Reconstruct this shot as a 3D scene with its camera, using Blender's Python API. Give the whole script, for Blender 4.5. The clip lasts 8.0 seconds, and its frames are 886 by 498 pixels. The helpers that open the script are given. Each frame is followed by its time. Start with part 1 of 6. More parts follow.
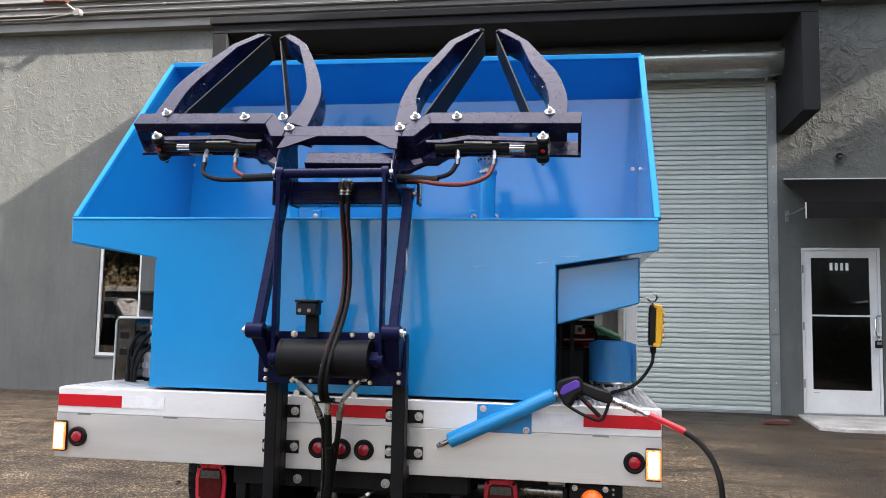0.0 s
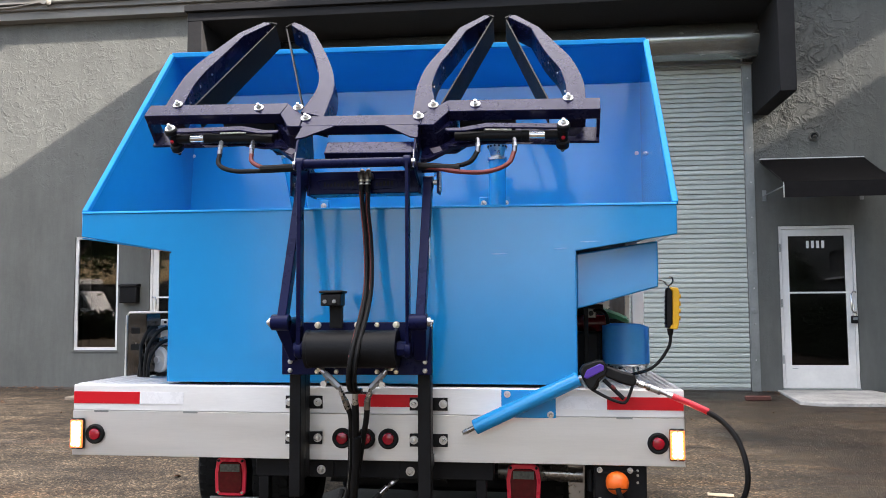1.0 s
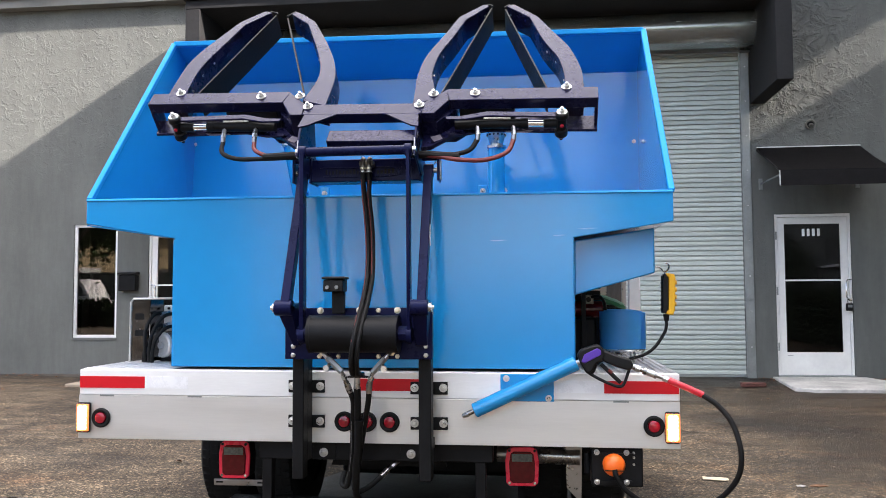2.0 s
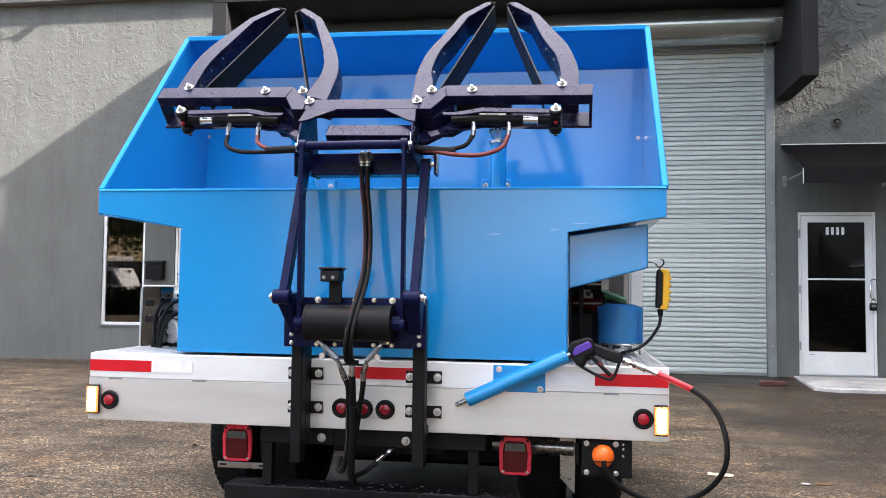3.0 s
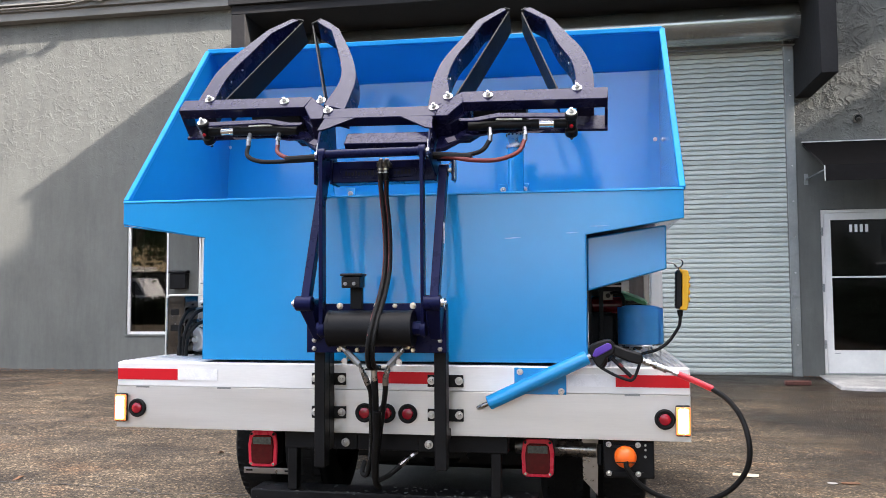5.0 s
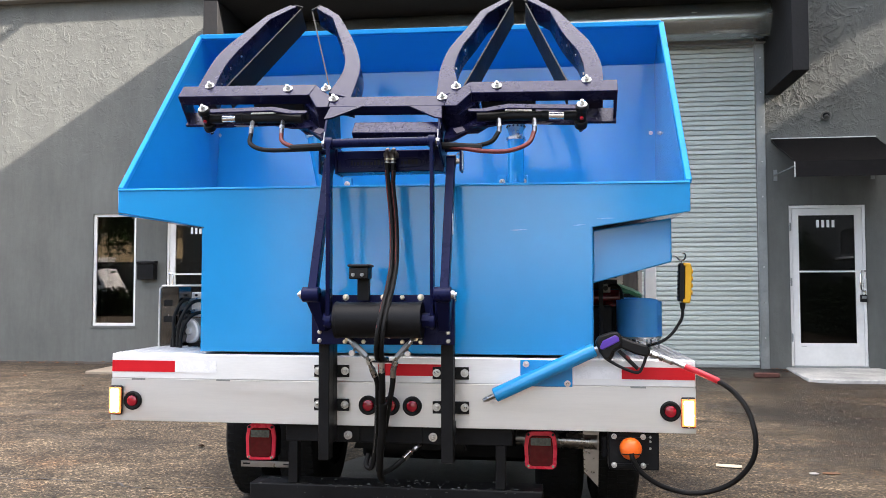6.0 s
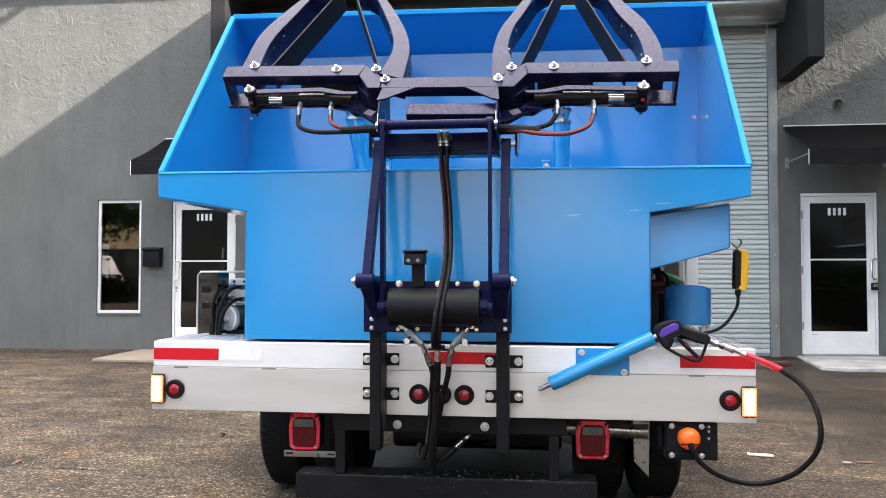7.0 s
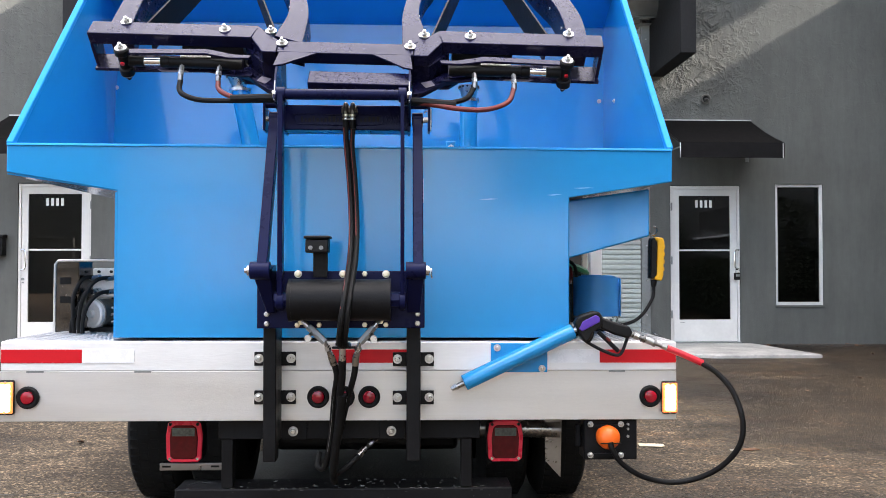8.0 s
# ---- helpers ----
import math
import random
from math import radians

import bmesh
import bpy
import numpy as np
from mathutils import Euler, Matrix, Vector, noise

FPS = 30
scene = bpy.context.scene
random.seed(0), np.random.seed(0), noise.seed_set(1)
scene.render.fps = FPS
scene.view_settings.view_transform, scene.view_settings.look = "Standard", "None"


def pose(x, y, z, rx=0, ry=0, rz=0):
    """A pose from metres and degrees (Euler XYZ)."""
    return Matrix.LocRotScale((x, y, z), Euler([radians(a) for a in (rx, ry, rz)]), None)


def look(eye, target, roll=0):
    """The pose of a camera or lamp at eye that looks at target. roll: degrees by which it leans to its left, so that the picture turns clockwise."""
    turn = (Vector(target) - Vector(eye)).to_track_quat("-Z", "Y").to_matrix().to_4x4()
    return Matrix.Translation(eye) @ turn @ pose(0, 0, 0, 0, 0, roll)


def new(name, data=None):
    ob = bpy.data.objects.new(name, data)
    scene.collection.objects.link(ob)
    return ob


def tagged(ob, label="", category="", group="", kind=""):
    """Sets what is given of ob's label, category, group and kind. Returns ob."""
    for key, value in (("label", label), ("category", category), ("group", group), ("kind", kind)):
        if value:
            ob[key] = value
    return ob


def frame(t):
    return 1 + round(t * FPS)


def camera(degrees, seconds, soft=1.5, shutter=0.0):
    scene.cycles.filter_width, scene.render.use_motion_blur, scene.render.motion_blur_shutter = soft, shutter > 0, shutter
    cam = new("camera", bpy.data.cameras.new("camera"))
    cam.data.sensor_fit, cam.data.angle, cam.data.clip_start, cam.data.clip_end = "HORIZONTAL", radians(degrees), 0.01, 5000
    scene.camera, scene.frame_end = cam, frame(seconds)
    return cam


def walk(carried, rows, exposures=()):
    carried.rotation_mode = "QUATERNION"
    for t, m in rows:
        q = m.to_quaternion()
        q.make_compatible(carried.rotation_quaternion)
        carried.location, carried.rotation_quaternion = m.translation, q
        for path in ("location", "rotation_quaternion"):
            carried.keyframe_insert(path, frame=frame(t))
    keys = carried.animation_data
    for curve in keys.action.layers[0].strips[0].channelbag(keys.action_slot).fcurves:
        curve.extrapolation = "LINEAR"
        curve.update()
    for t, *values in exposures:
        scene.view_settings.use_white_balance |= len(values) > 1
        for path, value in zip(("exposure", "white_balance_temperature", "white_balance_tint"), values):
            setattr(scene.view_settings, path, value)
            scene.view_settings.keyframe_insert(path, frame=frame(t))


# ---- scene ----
cam = camera(56.1, 8.0, soft=0.9)
PATH = [
    (0, (0.902, -3.217, 1.188), (0.59, -1.25, 1.368), 1.1),
    (0.5, (0.829, -3.211, 1.199), (0.547, -1.238, 1.37), 0.8),
    (1, (0.699, -3.25, 1.197), (0.464, -1.27, 1.342), -0.3),
    (1.5, (0.646, -3.275, 1.192), (0.441, -1.29, 1.32), -0.7),
    (3, (0.839, -3.361, 1.179), (0.538, -1.386, 1.281), 0.6),
    (3.5, (0.844, -3.367, 1.177), (0.546, -1.392, 1.276), 0.2),
    (4, (0.847, -3.371, 1.18), (0.544, -1.397, 1.286), -0.1),
    (4.5, (0.853, -3.383, 1.178), (0.514, -1.415, 1.293), -0.5),
    (4.7, (0.854, -3.387, 1.178), (0.497, -1.422, 1.294), -0.5),
    (5.8, (0.737, -3.403, 1.173), (0.456, -1.425, 1.272), -0.0),
    (6, (0.663, -3.395, 1.175), (0.406, -1.414, 1.27), -0.1),
    (6.5, (0.496, -3.411, 1.176), (0.263, -1.427, 1.259), -0.1),
    (7, (0.409, -3.341, 1.169), (0.171, -1.356, 1.235), -0.0),
    (7.5, (0.326, -3.161, 1.178), (0.166, -1.169, 1.245), 0.3),
    (8, (0.238, -3.039, 1.165), (0.32, -1.041, 1.208), -0.0),
]
walk(cam, [(t, look(eye, target, roll)) for t, eye, target, roll in PATH], [(0, 1.88, 6600, 14), (0.5, 1.87, 6600, 14), (1.0, 1.87, 6600, 14), (3.0, 2.11, 6500, 15), (3.8, 2.12, 6500, 15), (4.5, 2.06, 6500, 15), (6.0, 2.11, 6600, 14), (8.0, 2.11, 6600, 14)])

# ---- light ----
SUN = Vector((3.05, -1.0, 1.79)).normalized()
world = bpy.data.worlds.new("sky")
scene.world = world
world.use_nodes = True
wn = world.node_tree.nodes
wl = world.node_tree.links
sky = wn.new("ShaderNodeTexSky")
sky.sky_type = "NISHITA"
sky.sun_disc = False
sky.sun_elevation = math.asin(SUN.z)
sky.sun_rotation = radians(108)
sky.air_density, sky.dust_density, sky.ozone_density = 1.0, 2.5, 1.0
wn["Background"].inputs["Strength"].default_value = 0.15
# broken bright cloud over the blue
wtc = wn.new("ShaderNodeTexCoord")
wmap = wn.new("ShaderNodeMapping")
wmap.inputs["Scale"].default_value = (1.0, 1.0, 2.6)
wl.new(wtc.outputs["Generated"], wmap.inputs["Vector"])
cloud = wn.new("ShaderNodeTexNoise")
cloud.inputs["Scale"].default_value, cloud.inputs["Detail"].default_value, cloud.inputs["Roughness"].default_value = 2.4, 7, 0.58
wl.new(wmap.outputs[0], cloud.inputs["Vector"])
cover = wn.new("ShaderNodeMapRange")
cover.inputs["From Min"].default_value, cover.inputs["From Max"].default_value = 0.40, 0.60
cover.inputs["To Min"].default_value, cover.inputs["To Max"].default_value = 0.35, 0.95
wl.new(cloud.outputs["Fac"], cover.inputs["Value"])
wmix = wn.new("ShaderNodeMix")
wmix.data_type = "RGBA"
wmix.inputs["B"].default_value = (13.8, 13.5, 13.1, 1)
wsep = wn.new("ShaderNodeSeparateXYZ")
wl.new(wtc.outputs["Generated"], wsep.inputs[0])
high = wn.new("ShaderNodeMapRange")
high.inputs["From Min"].default_value, high.inputs["From Max"].default_value = 0.55, 0.95
high.inputs["To Min"].default_value, high.inputs["To Max"].default_value = 0.12, 1.3
wl.new(wsep.outputs["Z"], high.inputs["Value"])
heap = wn.new("ShaderNodeMath")
heap.operation = "MULTIPLY"
heap.use_clamp = True
wl.new(cover.outputs[0], heap.inputs[0])
wl.new(high.outputs[0], heap.inputs[1])
wl.new(heap.outputs[0], wmix.inputs["Factor"])
wl.new(sky.outputs["Color"], wmix.inputs["A"])
wl.new(wmix.outputs["Result"], wn["Background"].inputs["Color"])
sun_data = bpy.data.lights.new("sun", "SUN")
sun_data.energy, sun_data.angle, sun_data.color = 5.0, radians(1.1), (1.0, 0.93, 0.82)
sun = new("sun", sun_data)
sun.matrix_world = look(SUN * 40, (0, 0, 0))


# ---- materials ----
def mat(name, base, rough=0.5, metal=0.0, coat=0.0, vary=0.12, scale=6.0, bump=0.0, bump_scale=40.0, rough_vary=0.08,
        base2=None, spec=0.5, stretch=(1, 1, 1), sheen_drops=0.0, rand=0.0):
    """A plain surface with colour and gloss that vary at two scales, and a fine relief."""
    m = bpy.data.materials.new(name)
    m.use_nodes = True
    n, l = m.node_tree.nodes, m.node_tree.links
    b = n["Principled BSDF"]
    b.inputs["Metallic"].default_value = metal
    b.inputs["Specular IOR Level"].default_value = spec
    b.inputs["Coat Weight"].default_value = coat
    b.inputs["Coat Roughness"].default_value = 0.06
    tc = n.new("ShaderNodeTexCoord")
    mp = n.new("ShaderNodeMapping")
    mp.inputs["Scale"].default_value = stretch
    l.new(tc.outputs["Object"], mp.inputs["Vector"])
    big = n.new("ShaderNodeTexNoise")
    big.inputs["Scale"].default_value, big.inputs["Detail"].default_value = scale, 5
    l.new(mp.outputs[0], big.inputs["Vector"])
    small = n.new("ShaderNodeTexNoise")
    small.inputs["Scale"].default_value, small.inputs["Detail"].default_value = scale * 9, 4
    l.new(mp.outputs[0], small.inputs["Vector"])
    both = n.new("ShaderNodeMath")
    both.operation = "MULTIPLY_ADD"
    l.new(small.outputs["Fac"], both.inputs[0])
    both.inputs[1].default_value = 0.45
    l.new(big.outputs["Fac"], both.inputs[2])
    ramp = n.new("ShaderNodeMapRange")
    ramp.inputs["From Min"].default_value, ramp.inputs["From Max"].default_value = 0.45, 1.0
    l.new(both.outputs[0], ramp.inputs["Value"])
    mix = n.new("ShaderNodeMix")
    mix.data_type = "RGBA"
    lo = base2 or tuple(c * (1 - vary) for c in base)
    mix.inputs["A"].default_value = (*lo, 1)
    mix.inputs["B"].default_value = (*(min(1, c * (1 + vary)) for c in base), 1) if base2 is None else (*base, 1)
    l.new(ramp.outputs[0], mix.inputs["Factor"])
    colour = mix.outputs["Result"]
    if rand:
        info = n.new("ShaderNodeObjectInfo")
        hsv = n.new("ShaderNodeHueSaturation")
        mr = n.new("ShaderNodeMapRange")
        mr.inputs["To Min"].default_value, mr.inputs["To Max"].default_value = 1 - rand, 1 + rand
        l.new(info.outputs["Random"], mr.inputs["Value"])
        l.new(mr.outputs[0], hsv.inputs["Value"])
        l.new(colour, hsv.inputs["Color"])
        colour = hsv.outputs["Color"]
    l.new(colour, b.inputs["Base Color"])
    rr = n.new("ShaderNodeMapRange")
    rr.inputs["From Min"].default_value, rr.inputs["From Max"].default_value = 0.45, 1.0
    rr.inputs["To Min"].default_value = max(0.02, rough - rough_vary)
    rr.inputs["To Max"].default_value = min(1, rough + rough_vary)
    l.new(both.outputs[0], rr.inputs["Value"])
    l.new(rr.outputs[0], b.inputs["Roughness"])
    normal = None
    if bump:
        bn = n.new("ShaderNodeTexNoise")
        bn.inputs["Scale"].default_value, bn.inputs["Detail"].default_value = bump_scale, 6
        l.new(mp.outputs[0], bn.inputs["Vector"])
        bp = n.new("ShaderNodeBump")
        bp.inputs["Strength"].default_value, bp.inputs["Distance"].default_value = bump, 0.01
        l.new(bn.outputs["Fac"], bp.inputs["Height"])
        normal = bp
    if sheen_drops:
        # water drops standing on the paint
        vo = n.new("ShaderNodeTexVoronoi")
        vo.inputs["Scale"].default_value = 150
        l.new(tc.outputs["Object"], vo.inputs["Vector"])
        dr = n.new("ShaderNodeMapRange")
        dr.inputs["From Min"].default_value, dr.inputs["From Max"].default_value = 0.30, 0.16
        l.new(vo.outputs["Distance"], dr.inputs["Value"])
        pick = n.new("ShaderNodeTexNoise")
        pick.inputs["Scale"].default_value = 24
        l.new(tc.outputs["Object"], pick.inputs["Vector"])
        gate = n.new("ShaderNodeMapRange")
        gate.inputs["From Min"].default_value, gate.inputs["From Max"].default_value = 0.41, 0.52
        l.new(pick.outputs["Fac"], gate.inputs["Value"])
        mul = n.new("ShaderNodeMath")
        mul.operation = "MULTIPLY"
        l.new(dr.outputs[0], mul.inputs[0])
        l.new(gate.outputs[0], mul.inputs[1])
        bp = n.new("ShaderNodeBump")
        bp.inputs["Strength"].default_value, bp.inputs["Distance"].default_value = sheen_drops, 0.003
        deep = n.new("ShaderNodeMix")
        deep.data_type = "RGBA"
        deep.inputs["B"].default_value = (0.002, 0.002, 0.005, 1)
        l.new(mul.outputs[0], deep.inputs["Factor"])
        l.new(colour, deep.inputs["A"])
        l.new(deep.outputs["Result"], b.inputs["Base Color"])
        wetr = n.new("ShaderNodeMix")
        wetr.inputs["B"].default_value = 0.05
        l.new(mul.outputs[0], wetr.inputs["Factor"])
        l.new(rr.outputs[0], wetr.inputs["A"])
        l.new(wetr.outputs["Result"], b.inputs["Roughness"])
        for socket, full in (("Specular IOR Level", spec), ("Coat Weight", coat)):
            dim = n.new("ShaderNodeMapRange")
            dim.inputs["To Min"].default_value, dim.inputs["To Max"].default_value = full, full * 0.1
            l.new(mul.outputs[0], dim.inputs["Value"])
            l.new(dim.outputs[0], b.inputs[socket])
        l.new(mul.outputs[0], bp.inputs["Height"])
        if normal:
            l.new(normal.outputs[0], bp.inputs["Normal"])
        normal = bp
    if normal:
        l.new(normal.outputs[0], b.inputs["Normal"])
    return m


def glow(name, colour, strength):
    m = mat(name, colour, 0.3, vary=0.02)
    b = m.node_tree.nodes["Principled BSDF"]
    b.inputs["Emission Color"].default_value = (*colour, 1)
    b.inputs["Emission Strength"].default_value = strength
    return m


def stucco_material():
    """Painted knock-down stucco: trowelled islands with ragged rims on a rough ground."""
    m = mat("stucco", (0.117, 0.121, 0.115), 0.85, spec=0.25, vary=0.12, scale=1.3, bump=0.25, bump_scale=90)
    n, l = m.node_tree.nodes, m.node_tree.links
    b = n["Principled BSDF"]
    tc = n.new("ShaderNodeTexCoord")
    warp = n.new("ShaderNodeTexNoise")
    warp.inputs["Scale"].default_value, warp.inputs["Detail"].default_value = 3.5, 4
    l.new(tc.outputs["Object"], warp.inputs["Vector"])
    add = n.new("ShaderNodeVectorMath")
    add.operation = "MULTIPLY_ADD"
    add.inputs[1].default_value = (0.5, 0.5, 0.5)
    l.new(warp.outputs["Color"], add.inputs[0])
    l.new(tc.outputs["Object"], add.inputs[2])
    kn = n.new("ShaderNodeTexNoise")
    kn.inputs["Scale"].default_value, kn.inputs["Detail"].default_value, kn.inputs["Roughness"].default_value = 6.2, 3.6, 0.55
    l.new(add.outputs[0], kn.inputs["Vector"])
    ramp = n.new("ShaderNodeValToRGB")
    e = ramp.color_ramp.elements
    for _ in range(3):
        e.new(0.5)
    for el, (p, v) in zip(e, ((0.36, 0.0), (0.46, 0.18), (0.515, 0.85), (0.56, 0.60), (0.70, 0.45))):
        el.position, el.color = p, (v, v, v, 1)
    l.new(kn.outputs["Fac"], ramp.inputs["Fac"])
    # ridges come and go
    sparse = n.new("ShaderNodeTexNoise")
    sparse.inputs["Scale"].default_value, sparse.inputs["Detail"].default_value = 5.5, 3
    l.new(tc.outputs["Object"], sparse.inputs["Vector"])
    some = n.new("ShaderNodeMapRange")
    some.inputs["From Min"].default_value, some.inputs["From Max"].default_value = 0.42, 0.60
    some.inputs["To Min"].default_value, some.inputs["To Max"].default_value = 0.45, 1.0
    l.new(sparse.outputs["Fac"], some.inputs["Value"])
    relief = n.new("ShaderNodeMath")
    relief.operation = "MULTIPLY"
    l.new(ramp.outputs["Color"], relief.inputs[0])
    l.new(some.outputs[0], relief.inputs[1])
    bp = n.new("ShaderNodeBump")
    bp.inputs["Strength"].default_value, bp.inputs["Distance"].default_value = 0.8, 0.026
    # the trowel work is heavy above and rubbed smooth below
    sep = n.new("ShaderNodeSeparateXYZ")
    l.new(tc.outputs["Object"], sep.inputs[0])
    heavy = n.new("ShaderNodeMapRange")
    heavy.inputs["From Min"].default_value, heavy.inputs["From Max"].default_value = 2.8, 3.9
    heavy.inputs["To Min"].default_value, heavy.inputs["To Max"].default_value = 0.11, 0.8
    l.new(sep.outputs["Z"], heavy.inputs["Value"])
    l.new(heavy.outputs[0], bp.inputs["Strength"])
    east = n.new("ShaderNodeMapRange")
    east.inputs["From Min"].default_value, east.inputs["From Max"].default_value = 4.1, 5.3
    east.inputs["To Min"].default_value, east.inputs["To Max"].default_value = 0.070, 0.006
    l.new(sep.outputs["X"], east.inputs["Value"])
    west = n.new("ShaderNodeMapRange")
    west.inputs["From Min"].default_value, west.inputs["From Max"].default_value = 1.0, 3.5
    west.inputs["To Min"].default_value, west.inputs["To Max"].default_value = 0.165, 1.0
    l.new(sep.outputs["X"], west.inputs["Value"])
    depth = n.new("ShaderNodeMath")
    depth.operation = "MULTIPLY"
    l.new(east.outputs[0], depth.inputs[0])
    l.new(west.outputs[0], depth.inputs[1])
    l.new(depth.outputs[0], bp.inputs["Distance"])
    l.new(relief.outputs[0], bp.inputs["Height"])
    # faint pale runs down the paint
    runs = n.new("ShaderNodeMapping")
    runs.inputs["Scale"].default_value = (2.6, 1.0, 0.45)
    l.new(tc.outputs["Object"], runs.inputs["Vector"])
    film = n.new("ShaderNodeTexNoise")
    film.inputs["Scale"].default_value, film.inputs["Detail"].default_value, film.inputs["Roughness"].default_value = 2.2, 7, 0.68
    l.new(runs.outputs[0], film.inputs["Vector"])
    tone = n.new("ShaderNodeValToRGB")
    for el, (p, v) in zip(tone.color_ramp.elements, ((0.36, 0.92), (0.66, 1.10))):
        el.position, el.color = p, (v, v, v * 0.99, 1)
    l.new(film.outputs["Fac"], tone.inputs["Fac"])
    dusty = n.new("ShaderNodeMix")
    dusty.data_type, dusty.blend_type = "RGBA", "MULTIPLY"
    dusty.inputs["Factor"].default_value = 1.0
    l.new(b.inputs["Base Color"].links[0].from_socket, dusty.inputs["A"])
    l.new(tone.outputs["Color"], dusty.inputs["B"])
    l.new(dusty.outputs["Result"], b.inputs["Base Color"])
    old = b.inputs["Normal"].links[0].from_node
    l.new(old.outputs[0], bp.inputs["Normal"])
    l.new(bp.outputs[0], b.inputs["Normal"])
    return m


def ground_material():
    """Old asphalt and shell grit: brown and grey stains, pale grit, damp glossy patches."""
    m = bpy.data.materials.new("yard")
    m.use_nodes = True
    n, l = m.node_tree.nodes, m.node_tree.links
    b = n["Principled BSDF"]
    tc = n.new("ShaderNodeTexCoord")

    long = n.new("ShaderNodeMapping")
    long.inputs["Scale"].default_value = (0.62, 1.5, 1.0)
    l.new(tc.outputs["Object"], long.inputs["Vector"])

    def noise_at(s, detail=6, rough=0.6, dist=0.0, drawn=False):
        t = n.new("ShaderNodeTexNoise")
        t.inputs["Scale"].default_value, t.inputs["Detail"].default_value = s, detail
        t.inputs["Roughness"].default_value, t.inputs["Distortion"].default_value = rough, dist
        l.new(long.outputs[0] if drawn else tc.outputs["Object"], t.inputs["Vector"])
        return t.outputs["Fac"]

    def ramp_of(fac, stops):
        r = n.new("ShaderNodeValToRGB")
        els = r.color_ramp.elements
        while len(els) < len(stops):
            els.new(0.5)
        for el, (p, c) in zip(els, stops):
            el.position, el.color = p, (*c, 1)
        l.new(fac, r.inputs["Fac"])
        return r.outputs["Color"]

    def blend(a, c, fac, mode="MIX"):
        x = n.new("ShaderNodeMix")
        x.data_type, x.blend_type = "RGBA", mode
        l.new(a, x.inputs["A"])
        l.new(c, x.inputs["B"])
        if isinstance(fac, float):
            x.inputs["Factor"].default_value = fac
        else:
            l.new(fac, x.inputs["Factor"])
        return x.outputs["Result"]

    soil = ramp_of(noise_at(0.8, 8, 0.62, 0.4), [(0.33, (0.030, 0.0238, 0.0175)), (0.45, (0.060, 0.0485, 0.0355)), (0.56, (0.095, 0.079, 0.0575)), (0.68, (0.054, 0.0395, 0.027))])
    streak = ramp_of(noise_at(2.2, 7, 0.68, 0.8, True), [(0.36, (0.50, 0.49, 0.48)), (0.54, (1.02, 1.01, 1.0)), (0.67, (1.6, 1.54, 1.45))])
    col = blend(soil, streak, 0.85, "MULTIPLY")
    patch = ramp_of(noise_at(34.0, 6, 0.8, 0.0), [(0.38, (0.45, 0.44, 0.43)), (0.60, (1.32, 1.29, 1.25))])
    col = blend(col, patch, 0.8, "MULTIPLY")
    mottle = ramp_of(noise_at(5.5, 6, 0.7, 0.5), [(0.36, (0.52, 0.51, 0.50)), (0.50, (1.0, 1.0, 1.0)), (0.66, (1.42, 1.40, 1.36))])
    col = blend(col, mottle, 0.5, "MULTIPLY")
    rust = ramp_of(noise_at(1.7, 7, 0.68, 0.4), [(0.55, (1.0, 1.0, 1.0)), (0.66, (1.16, 0.98, 0.86))])
    col = blend(col, rust, 1.0, "MULTIPLY")
    grit = n.new("ShaderNodeTexVoronoi")
    grit.inputs["Scale"].default_value = 80
    l.new(tc.outputs["Object"], grit.inputs["Vector"])
    speck = n.new("ShaderNodeSeparateColor")
    l.new(grit.outputs["Color"], speck.inputs[0])
    pale = ramp_of(speck.outputs[0], [(0.0, (0.30, 0.28, 0.26)), (0.45, (0.80, 0.77, 0.75)), (0.82, (1.35, 1.3, 1.24)), (0.94, (3.3, 3.1, 2.85))])
    col = blend(col, pale, 0.9, "MULTIPLY")
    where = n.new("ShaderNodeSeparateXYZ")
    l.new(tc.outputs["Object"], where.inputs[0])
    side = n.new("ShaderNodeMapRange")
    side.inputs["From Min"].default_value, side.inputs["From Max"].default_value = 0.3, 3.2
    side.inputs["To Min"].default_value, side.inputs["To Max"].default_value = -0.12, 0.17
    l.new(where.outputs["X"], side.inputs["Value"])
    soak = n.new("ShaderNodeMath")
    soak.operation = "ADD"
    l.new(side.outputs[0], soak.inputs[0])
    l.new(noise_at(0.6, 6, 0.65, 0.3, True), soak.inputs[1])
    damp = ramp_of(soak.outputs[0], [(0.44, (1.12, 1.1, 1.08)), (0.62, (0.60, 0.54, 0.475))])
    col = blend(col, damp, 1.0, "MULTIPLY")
    # darker towards the foot of the wall, the edge broken by noise
    foot_edge = n.new("ShaderNodeMath")
    foot_edge.operation = "MULTIPLY_ADD"
    foot_edge.inputs[1].default_value = 2.4
    l.new(noise_at(1.1, 6, 0.7, 0.3, True), foot_edge.inputs[0])
    l.new(where.outputs["Y"], foot_edge.inputs[2])
    foot = n.new("ShaderNodeMapRange")
    foot.inputs["From Min"].default_value, foot.inputs["From Max"].default_value = 8.1, 9.3
    l.new(foot_edge.outputs[0], foot.inputs["Value"])
    wash = ramp_of(foot.outputs[0], [(0.0, (1.0, 1.0, 1.0)), (1.0, (0.42, 0.41, 0.41))])
    col = blend(col, wash, 1.0, "MULTIPLY")
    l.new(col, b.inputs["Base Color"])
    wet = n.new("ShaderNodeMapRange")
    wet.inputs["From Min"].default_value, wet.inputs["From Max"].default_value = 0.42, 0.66
